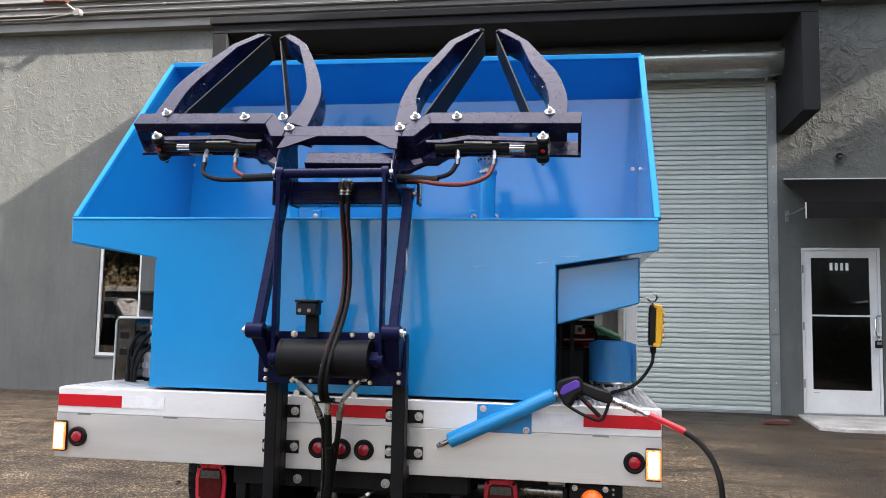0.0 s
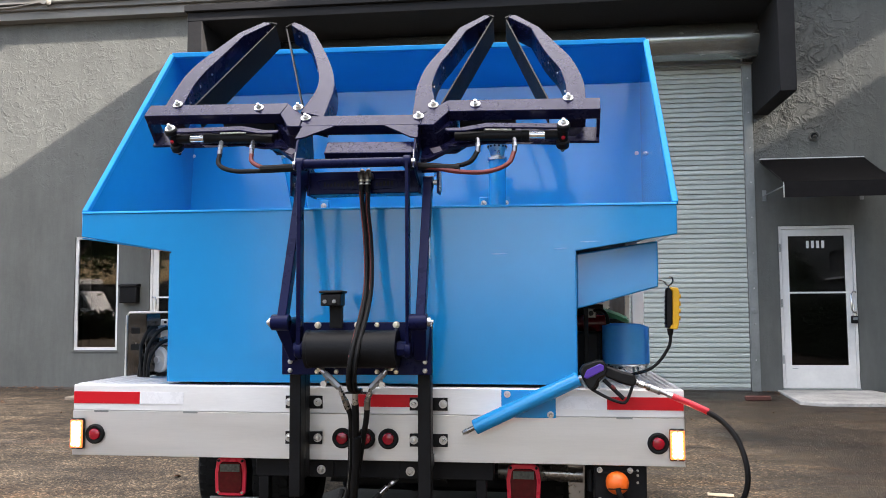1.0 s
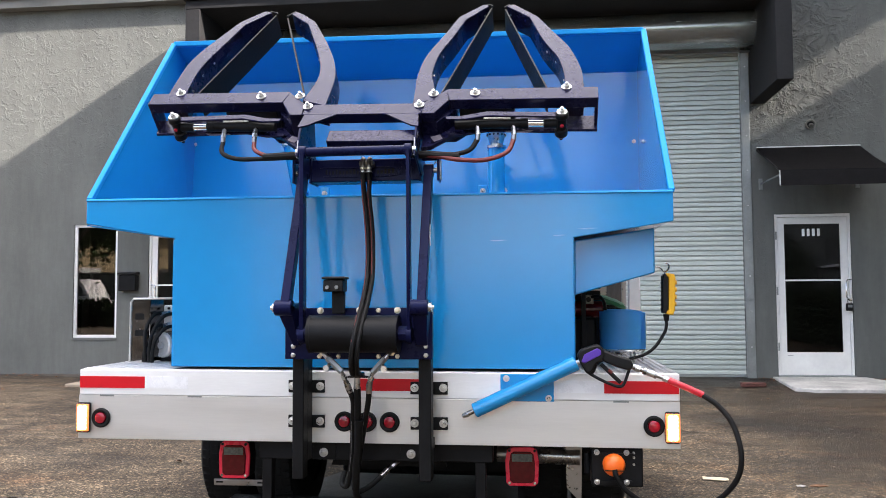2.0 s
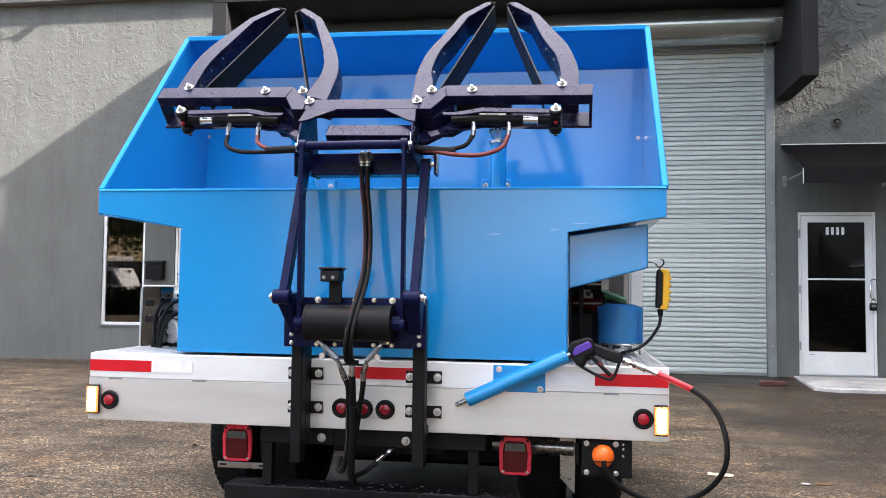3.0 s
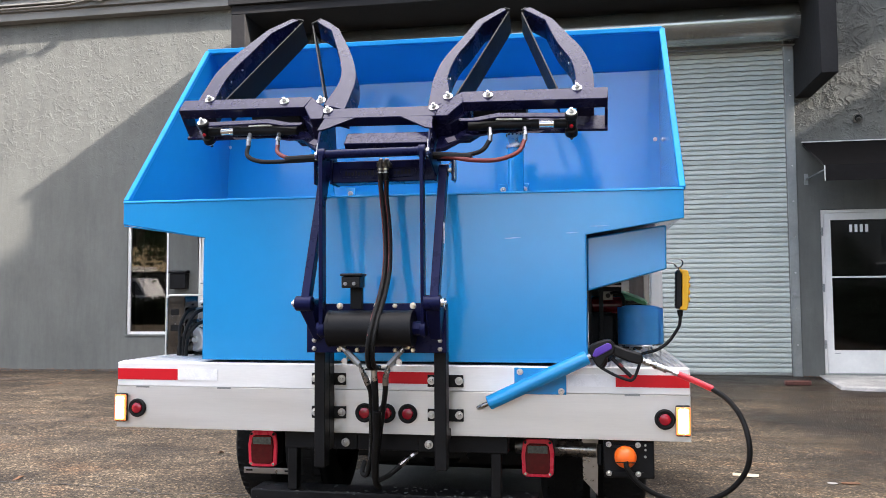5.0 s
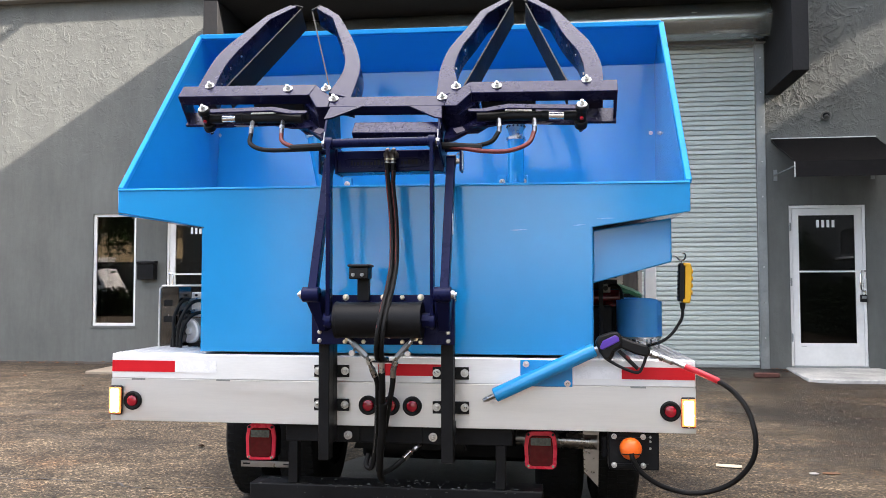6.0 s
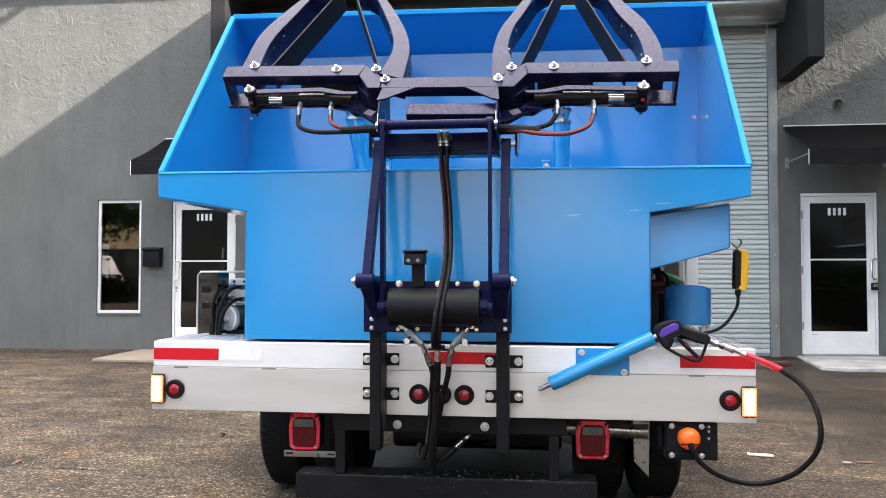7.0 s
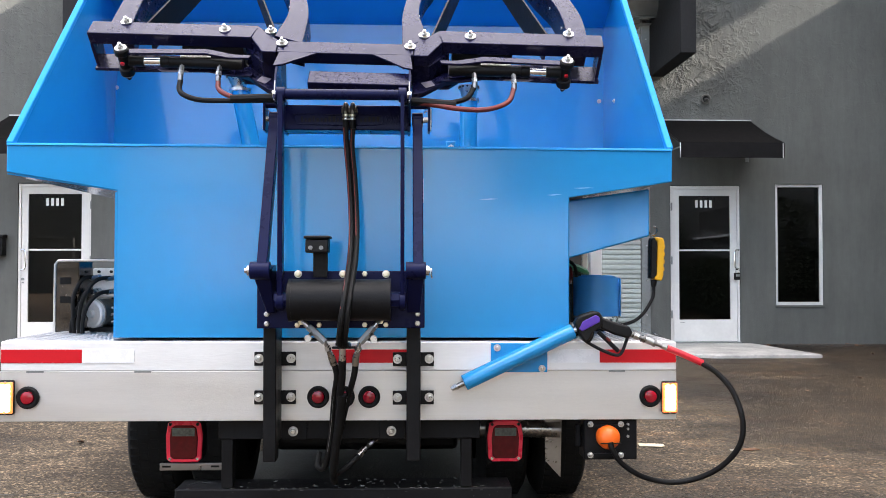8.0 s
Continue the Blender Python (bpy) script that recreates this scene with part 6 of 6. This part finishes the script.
def pendant():
    t = thing("pendant_control", "yellow and black pendant control hanging from a steel hook", "control pendant", (1.22, 0.26, 1.11))
    y0, y1 = 0.235, 0.285
    part("body", prism([(1.200, 1.118), (1.224, 1.118), (1.228, 1.278), (1.210, 1.283), (1.204, 1.272)], (y0, y1), XZ), PLASTIC, t, "ribbed black back", 0.004)
    part("front", prism([(1.226, 1.132), (1.217, 1.128), (1.215, 1.114), (1.244, 1.110), (1.251, 1.132), (1.256, 1.262), (1.250, 1.281), (1.219, 1.284), (1.219, 1.272), (1.228, 1.266)], (y0 - 0.003, y1 + 0.003), XZ), YELLOW, t, "yellow front", 0.004)
    for k in range(4):
        part("button", rod((1.251 + 0.001 * k, 0.26, 1.156 + 0.030 * k), (1.260 + 0.001 * k, 0.26, 1.156 + 0.030 * k), 0.0095, 12), YELLOW, t)
    for k in range(7):
        part("rib", box(1.1975 + 0.0004 * k, 1.2005 + 0.0004 * k, y0 + 0.004, y1 - 0.004, 1.134 + 0.018 * k, 1.139 + 0.018 * k), PLASTIC, t)
    part("gland", rod((1.219, 0.26, 1.114), (1.219, 0.26, 1.086), 0.0135, 12, None, 0.010), PLASTIC, t)
    part("cable", tube([(1.219, 0.26, 1.09), (1.216, 0.25, 1.06), (1.204, 0.24, 1.032), (1.166, 0.22, 0.982), (1.122, 0.21, 0.950), (1.066, 0.22, 0.932), (1.02, 0.26, 0.915), (0.98, 0.3, 0.910)], 0.0066, 8), RUBBER, t, "black cable")
    part("hook", tube([(1.150, 0.26, 1.314), (1.172, 0.26, 1.313), (1.195, 0.26, 1.310), (1.211, 0.26, 1.292), (1.226, 0.26, 1.296), (1.234, 0.26, 1.310), (1.230, 0.26, 1.323), (1.219, 0.26, 1.327)], 0.003, 8), STEEL, t, "open steel hook")
    part("ring", tube([(1.212, 0.26, 1.296), (1.217, 0.26, 1.288), (1.216, 0.26, 1.280)], 0.003, 6), STEEL, t)


pendant()


def coil():
    """A rolled strip of blue sheet: a spiral that stands on the deck on a wire basket."""
    t = thing("sheet_roll", "loosely rolled blue plastic sheet standing on the deck", "plastic roll", (1.02, 0.63, 0.93))
    bm = bmesh.new()
    pr = []
    n = 150
    for k in range(n):
        a = -0.6 + k * (4.6 * math.tau) / n
        r = 0.106 - 0.0085 * (a / math.tau)
        wob = 1 + 0.02 * math.sin(a * 0.7)
        pr.append((1.073 + r * wob * math.cos(a), 0.63 + r * wob * math.sin(a), 0.004 * math.sin(a * 0.5) + 0.013 * k / n))
    lo = [bm.verts.new((x, y, 0.958)) for x, y, z in pr]
    hi = [bm.verts.new((x, y, 1.122 + z)) for x, y, z in pr]
    for k in range(n - 1):
        bm.faces.new((lo[k], lo[k + 1], hi[k + 1], hi[k]))
    bmesh.ops.solidify(bm, geom=bm.faces[:], thickness=0.003)
    part("sheet", bm, ROLL, t)
    base = bmesh.new()
    for r in (0.04, 0.07, 0.10):
        tube([(1.073 + r * math.cos(a), 0.63 + r * math.sin(a), 0.952) for a in np.linspace(0, math.tau, 17)], 0.004, 6, base, 2)
    part("basket_base", base, ZINC, t, "wire basket base")
    for a in np.linspace(0, math.tau, 6, endpoint=False):
        part("foot", rod((1.073 + 0.09 * math.cos(a), 0.63 + 0.09 * math.sin(a), 0.90), (1.073 + 0.09 * math.cos(a), 0.63 + 0.09 * math.sin(a), 0.952), 0.005, 8), ZINC, t)
    t.location.z -= 0.008


ROLL = mat("blue_plastic", (0.10, 0.47, 0.90), 0.35, coat=0.1, vary=0.06, scale=4)
coil()


def deck_clutter():
    b = thing("waste_bin", "black plastic bin with a crumpled green bag", "bin", (1.04, 1.1, 0.9))
    part("body", lathe([(0, 0), (0.065, 0), (0.085, 0.24), (0.095, 0.245), (0.095, 0.255), (0, 0.255)], Matrix.Translation((1.04, 1.10, 0.90)), 24), PLASTIC, b)
    bm = lathe([(0.085, 0), (0.096, 0.008), (0.096, 0.022), (0.08, 0.032), (0.04, 0.036), (0, 0.03)], Matrix.Translation((1.04, 1.09, 1.158)) @ Matrix.Rotation(radians(20), 4, "Y"), 28)
    for v in bm.verts:
        k = noise.noise(v.co * 26)
        v.co += Vector((k * 0.006, k * 0.005, noise.noise(v.co * 31 + Vector((9, 0, 0))) * 0.007))
    part("bag", bm, GREEN, b, "crumpled green bag")
    r = thing("machine_frame", "black steel machine frame behind the hopper", "machine", (0.93, 0.6, 0.9))
    part("back_sheet", box(0.834, 1.000, 0.96, 0.97, 0.90, 1.40), BLACK, r)
    part("upright", box(0.836, 0.850, 0.40, 0.415, 0.90, 1.30), BLACK, r, bevel=0.002)
    part("upright", box(0.884, 0.904, 0.55, 0.57, 0.90, 1.36), BLACK, r, bevel=0.002)
    part("pump_case", box(0.836, 0.955, 0.62, 0.90, 0.90, 1.10), IRON, r, "dark pump case", 0.012)
    part("tank", rod((0.85, 0.84, 1.135), (1.0, 0.84, 1.135), 0.045, 20), DLENS, r, "dark red tank", 0.006)
    part("shelf", box(0.86, 1.0, 0.80, 0.815, 1.226, 1.234), STEEL, r, "bright shelf edge", 0.001)
    sb = part("switch_cabinet", box(0.905, 0.955, 0.80, 0.84, 1.160, 1.205), DULL, r, "grey steel switch box", 0.004)
    part("socket", rod((0.93, 0.80, 1.183), (0.93, 0.785, 1.183), 0.012, 12), PLASTIC, sb)
    part("cable", tube([(0.945, 0.80, 1.195), (0.975, 0.78, 1.200), (1.0, 0.76, 1.175), (1.008, 0.75, 1.12), (1.0, 0.74, 1.05)], 0.008, 8), RUBBER, sb)
    part("rail", box(1.012, 1.05, 1.20, 1.225, 0.90, 1.42), STEEL, r, bevel=0.002)
    part("rail", box(1.128, 1.152, 1.20, 1.225, 0.90, 1.42), STEEL, r, bevel=0.002)
    part("shelf", box(0.86, 0.99, 0.90, 0.93, 1.285, 1.30), DLENS, r, "dark red shelf edge", 0.004)
    for k in range(3):
        part("hose_bundle", tube([(0.87 + 0.02 * k, 0.20, 0.912), (0.93 + 0.01 * k, 0.24 + 0.03 * k, 0.95 - 0.01 * k), (1.0, 0.32 + 0.02 * k, 0.94), (1.05, 0.42, 0.912)], 0.012, 8), RUBBER, r)
    # clear bag of fittings on the deck
    g = thing("clear_wrap", "crumpled clear plastic wrap on the deck", "plastic wrap", (1.0, 0.15, 0.9))
    bm = bmesh.new()
    grid = [[bm.verts.new((0.93 + 0.27 * i / 30 - 0.05 * j / 10, 0.03 + 0.22 * j / 10,
                           0.906 + 0.05 * (j / 10) ** 1.5 + 0.012 * abs(math.sin(i * 0.62 + 0.3 * j)) * (0.3 + j / 10) + 0.012 * abs(noise.noise(Vector((i * 0.3, j * 0.35, 1.3)))))) for i in range(31)] for j in range(11)]
    for p, q in zip(grid, grid[1:]):
        for i in range(30):
            bm.faces.new((p[i], p[i + 1], q[i + 1], q[i]))
    part("sheet", bm, CLEAR, g)
    for ob in (b, r, g):
        ob.location.z -= 0.008


deck_clutter()


def pump():
    t = thing("hydraulic_pump", "grey hydraulic pump with black hoses behind a bent metal guard", "pump", (-1.0, 0.4, 0.9))
    # guard: an upright sheet, folded back along one edge
    part("guard_rim", tube([(-1.172, 0.335, 0.905), (-1.170, 0.335, 1.175), (-1.158, 0.335, 1.190), (-0.85, 0.335, 1.192)], 0.005, 8, soft=False), ALU, t, "bright rolled rim")
    part("guard", prism([(-1.168, 0.905), (-1.085, 0.912), (-1.080, 1.186), (-1.165, 1.186)], (0.338, 0.342), XZ), GUARD, t, "scratched stainless guard sheet")
    part("guard_fold", slab([(-1.081, 0.343, 0.905), (-1.081, 0.343, 1.186), (-1.066, 0.44, 1.186), (-1.066, 0.44, 0.905)], (0.003, 0, 0)), GUARD, t, "folded back guard edge")
    for z in (1.02, 1.095):
        part("slot", box(-1.150, -1.108, 0.3365, 0.3385, z, z + 0.028), RUBBER, t, "dark slot in the guard")
    blk = part("valve_block", box(-1.062, -0.86, 0.44, 0.54, 1.04, 1.160), GREYIRON, t, "cast valve block", 0.006)
    for x in (-1.035, -0.985, -0.935, -0.89):
        for z in (1.062, 1.145):
            part("port", rod((x, 0.44, z), (x, 0.432, z), 0.006, 10), BLACK, blk)
    mo = part("motor", lathe([(0.060, -0.22), (0.060, -0.03), (0.064, -0.028), (0.064, -0.016), (0.060, -0.014)], facing(-1.052, 0.40, 0.974, (-0.45, -1, 0)), 28), DULL, t, "dull round motor body")
    part("cover", lathe([(0.060, -0.014), (0.058, -0.002), (0.050, 0.004), (0.026, -0.002), (0.018, -0.002), (0.015, 0.010), (0, 0.011)], facing(-1.052, 0.40, 0.974, (-0.45, -1, 0)), 28), GREYIRON, mo, "pale dished end cover")
    for pts in ([(-1.030, 0.42, 1.122), (-1.068, 0.36, 1.118), (-1.092, 0.325, 1.05), (-1.090, 0.315, 0.97), (-1.086, 0.315, 0.903)],
                [(-0.955, 0.42, 1.122), (-1.005, 0.33, 1.112), (-1.046, 0.30, 1.04), (-1.062, 0.30, 0.96), (-1.062, 0.30, 0.903)],
                [(-1.030, 0.42, 1.068), (-1.062, 0.37, 1.062), (-1.080, 0.345, 1.01), (-1.100, 0.33, 0.95), (-1.104, 0.33, 0.903)],
                [(-0.955, 0.42, 1.068), (-0.995, 0.33, 1.058), (-1.030, 0.30, 1.01), (-1.045, 0.295, 0.95), (-1.046, 0.295, 0.903)]):
        part("hose", tube(pts, 0.0082, 10), RUBBER, t)
        P, Q = Vector(pts[0]), Vector(pts[1])
        part("ferrule", rod(P, P.lerp(Q, 0.55), 0.0108, 12), STEEL, t)
        part("nut", rod(P.lerp(Q, -0.1), P.lerp(Q, 0.12), 0.0135, 6), ZINC, t)
    part("coupling", tube([(-0.90, 0.42, 1.150), (-0.915, 0.38, 1.12), (-0.89, 0.37, 1.05), (-0.86, 0.38, 1.02)], 0.009, 8), RUBBER, t)
    for z in (0.945, 0.972, 1.0):
        part("stud", rod((-0.965, 0.39, z), (-0.90, 0.385, z), 0.006, 8), CHROME, t)
    part("foot", box(-1.06, -0.86, 0.40, 0.56, 0.900, 0.920), IRON, t, bevel=0.003)
    part("pillar", box(-1.0, -0.88, 0.48, 0.54, 0.92, 1.04), IRON, t, bevel=0.003)


pump()


# ---- loose things on the ground ----
def at_ground(y):
    return 0.0 if y < 3 else 0.085 * min(1.0, (y - 3) / 5.5)


def litter():
    z = at_ground(2.33)
    m = Matrix.Translation((1.815, 2.335, z + 0.004)) @ Matrix.Rotation(radians(-12), 4, "Z")
    t = thing("paper_scrap", "torn strip of cream card on the asphalt", "paper", (1.815, 2.335, z))
    part("sheet", prism([(-0.078, -0.040), (0.06, -0.046), (0.082, -0.024), (0.078, 0.040), (0.02, 0.046), (-0.05, 0.036), (-0.082, 0.046)], (0.0, 0.004), m), PAPER, t, bevel=0.001)
    b = thing("loose_brick", "broken reddish brick lying before the shutter", "brick", (3.3, 7.4, 0.07))
    mb = Matrix.Translation((3.3, 7.42, 0.068)) @ Matrix.Rotation(radians(8), 4, "Z")
    part("body", prism([(-0.16, -0.05), (0.15, -0.06), (0.17, 0.03), (0.05, 0.06), (-0.14, 0.05)], (0, 0.055), mb), BRICK, b, bevel=0.01)
    for x, y, sx, m in ((2.30, 2.17, 0.03, GREYCARD), (2.41, 2.19, 0.055, DRYLEAF)):
        z = at_ground(y)
        q = thing("leaf_scrap" if m is DRYLEAF else "card_scrap", "curled dark brown leaf scrap" if m is DRYLEAF else "small torn scrap of grey card", "litter", (x, y, z))
        part("sheet", prism([(-sx, -0.018), (0, -0.03), (sx, -0.008), (sx * 0.8, 0.02), (0, 0.03), (-sx * 0.9, 0.016)], (0.003, 0.007), Matrix.Translation((x, y, z))), m, q)
    rnd = random.Random(21)
    spots = []
    while len(spots) < 46:
        x, y = rnd.uniform(-7, 6.5), rnd.uniform(0.8, 8.0)
        if -1.3 < x < 1.3 and y < 4:
            continue
        spots.append((x, y))
    me = None
    for x, y in spots:
        if me is None:
            bm = bmesh.new()
            prism([(-0.05, 0), (-0.02, 0.018), (0.02, 0.02), (0.055, 0.003), (0.02, -0.016), (-0.02, -0.018)], (0.002, 0.005), Matrix.Identity(4), bm)
            for v in bm.verts:
                v.co.z += 0.25 * v.co.y ** 2 * 40 + 0.012 * math.sin(v.co.x * 40) + 0.008
            first = mesh_object("dry_leaf", bm, DRYLEAF)
            me = first.data
            ob = first
        else:
            ob = new("dry_leaf", me)
        ob.matrix_world = Matrix.Translation((x, y, at_ground(y))) @ Matrix.Rotation(rnd.random() * 6.3, 4, "Z") @ Matrix.Scale(0.35 + 0.6 * rnd.random(), 4)
        tagged(ob, "brown dry leaf lying on the asphalt", "leaf", "dry leaves on the yard")


litter()


def grit_material():
    m = mat("shell_grit", (0.20, 0.17, 0.135), 0.85, vary=0.3, scale=60)
    n, l = m.node_tree.nodes, m.node_tree.links
    b = n["Principled BSDF"]
    geo = n.new("ShaderNodeNewGeometry")
    r = n.new("ShaderNodeValToRGB")
    els = r.color_ramp.elements
    els.new(0.45), els.new(0.8)
    for el, (p, c) in zip(els, ((0.0, (0.03, 0.024, 0.02)), (0.45, (0.085, 0.068, 0.052)), (0.8, (0.14, 0.115, 0.09)), (1.0, (0.24, 0.21, 0.175)))):
        el.position, el.color = p, (*c, 1)
    l.new(geo.outputs["Random Per Island"], r.inputs["Fac"])
    l.new(r.outputs["Color"], b.inputs["Base Color"])
    return m


def loose_grit():
    """Crushed shell and small stones lying on the yard, thicker in drifts."""
    rnd = random.Random(77)
    verts, faces = [], []
    shape = ((-1, -0.7, 0), (0.9, -0.8, 0), (1, 0.6, 0), (-0.8, 0.9, 0), (-0.5, -0.3, 1), (0.6, -0.2, 0.9), (0.2, 0.5, 1.1))
    sides = ((0, 1, 5, 4), (1, 2, 6, 5), (2, 3, 6), (3, 0, 4, 6), (4, 5, 6))
    count = 0
    while count < 15000:
        x, y = rnd.uniform(-4.6, 5.2), 0.2 + 7.6 * rnd.random() ** 1.6
        if -1.15 < x < 1.1 and y < 3.3:
            continue
        if noise.noise(Vector((x * 0.8, y * 2.2, 3.0))) < rnd.uniform(-0.5, 0.35):
            continue
        s = rnd.uniform(0.002, 0.0052) * (1.6 if rnd.random() < 0.05 else 1.0)
        a, z, k = rnd.random() * math.tau, at_ground(y), len(verts)
        c, d = math.cos(a) * s, math.sin(a) * s
        verts += [(x + c * p - d * q, y + d * p + c * q, z + h * s * 0.8 - 0.0005) for p, q, h in shape]
        faces += [tuple(k + i for i in f) for f in sides]
        count += 1
    me = bpy.data.meshes.new("grit")
    me.from_pydata(verts, [], faces)
    me.materials.append(grit_material())
    tagged(new("grit", me), "crushed shell grit and small stones strewn over the asphalt", "grit", kind="stuff")


loose_grit()


def wall_foot_grit():
    """Leaf crumbs and grit swept against the wall."""
    rnd = random.Random(5)
    bm = bmesh.new()
    for _ in range(900):
        x = rnd.uniform(-9, 9)
        if -3.6 < x < 3.6:
            continue
        y = 8.385 - abs(rnd.gauss(0, 0.12))
        s = rnd.uniform(0.006, 0.02)
        box(-s, s, -s * 0.7, s * 0.7, 0, s * 0.7, bm, Matrix.Translation((x, y, at_ground(y))) @ Matrix.Rotation(rnd.random() * 3, 4, "Z"))
    tagged(mesh_object("leaf_litter", bm, DRYLEAF, smooth=0), "leaf crumbs and grit along the foot of the wall", "litter", kind="stuff")


wall_foot_grit()


def foot_strip():
    """Thin dark strip with a ragged edge along the foot of the wall."""
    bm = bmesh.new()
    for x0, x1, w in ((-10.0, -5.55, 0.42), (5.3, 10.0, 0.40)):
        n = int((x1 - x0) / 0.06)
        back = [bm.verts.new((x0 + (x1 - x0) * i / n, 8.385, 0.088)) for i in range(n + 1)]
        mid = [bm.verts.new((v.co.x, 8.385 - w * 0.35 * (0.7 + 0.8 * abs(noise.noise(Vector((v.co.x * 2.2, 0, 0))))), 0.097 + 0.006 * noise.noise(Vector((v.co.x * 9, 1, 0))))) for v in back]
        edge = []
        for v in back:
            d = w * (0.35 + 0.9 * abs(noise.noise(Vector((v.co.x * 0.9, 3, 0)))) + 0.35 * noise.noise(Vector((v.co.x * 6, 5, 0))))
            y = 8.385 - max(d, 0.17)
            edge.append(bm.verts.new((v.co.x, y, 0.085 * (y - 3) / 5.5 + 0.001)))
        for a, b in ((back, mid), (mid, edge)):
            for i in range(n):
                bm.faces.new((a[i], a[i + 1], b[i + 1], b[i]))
    tagged(mesh_object("foot_strip", bm, FOOTDARK), "thin dark ragged strip along the foot of the wall", "soil", kind="stuff")


FOOTDARK = mat("foot_strip_dark", (0.035, 0.029, 0.024), 0.8, vary=0.45, scale=6, bump=0.6, bump_scale=50)
foot_strip()


def seams():
    """Old saw cuts and cracks in the asphalt, filled with tar."""
    bm = bmesh.new()
    for pts, w in (([(-7.5, 1.75), (-2.93, 1.48), (-2.47, 1.455), (-1.98, 1.425), (-1.75, 1.31), (-0.8, 1.40)], 0.008), ([(-6, 3.9), (-3.2, 3.5), (-1.2, 3.6)], 0.004), ([(1.3, 3.9), (3.0, 4.3), (6.5, 4.1)], 0.004)):
        line = smooth_line([(x, y, 0) for x, y in pts], 22)
        left, right = [], []
        for i, p in enumerate(line):
            d = (line[min(i + 1, len(line) - 1)] - line[max(i - 1, 0)]).normalized()
            s2 = Vector((-d.y, d.x, 0))
            q = p + s2 * 0.05 * noise.noise(p * 3.1) + s2 * 0.02 * noise.noise(p * 13)
            ww = w * (0.6 + 0.8 * abs(noise.noise(p * 7)))
            z = at_ground(q.y) + 0.0025
            left.append(bm.verts.new((q.x + s2.x * ww, q.y + s2.y * ww, z)))
            right.append(bm.verts.new((q.x - s2.x * ww, q.y - s2.y * ww, z)))
        for i in range(len(line) - 1):
            bm.faces.new((left[i], left[i + 1], right[i + 1], right[i]))
    tagged(mesh_object("tar_seam", bm, TAR), "dark tar filled cracks in the asphalt", "crack", kind="stuff")


def truck_shade():
    """Dark sheet on the yard that paints in the shade under the truck."""
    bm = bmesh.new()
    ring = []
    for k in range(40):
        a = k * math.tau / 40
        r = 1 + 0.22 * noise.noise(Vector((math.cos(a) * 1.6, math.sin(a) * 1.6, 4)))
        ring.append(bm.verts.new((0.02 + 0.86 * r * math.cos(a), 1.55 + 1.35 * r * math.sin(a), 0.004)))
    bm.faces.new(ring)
    tagged(mesh_object("truck_shade", bm, UNDERSHADE), "dark sheet standing in for the shade under the truck", "stain", kind="stuff")


UNDERSHADE = mat("under_shade_dark", (0.028, 0.0255, 0.023), 0.6, vary=0.5, scale=9, bump=0.3, bump_scale=60)
truck_shade()
TAR = mat("tar", (0.030, 0.027, 0.025), 0.6, vary=0.3, scale=12)
seams()
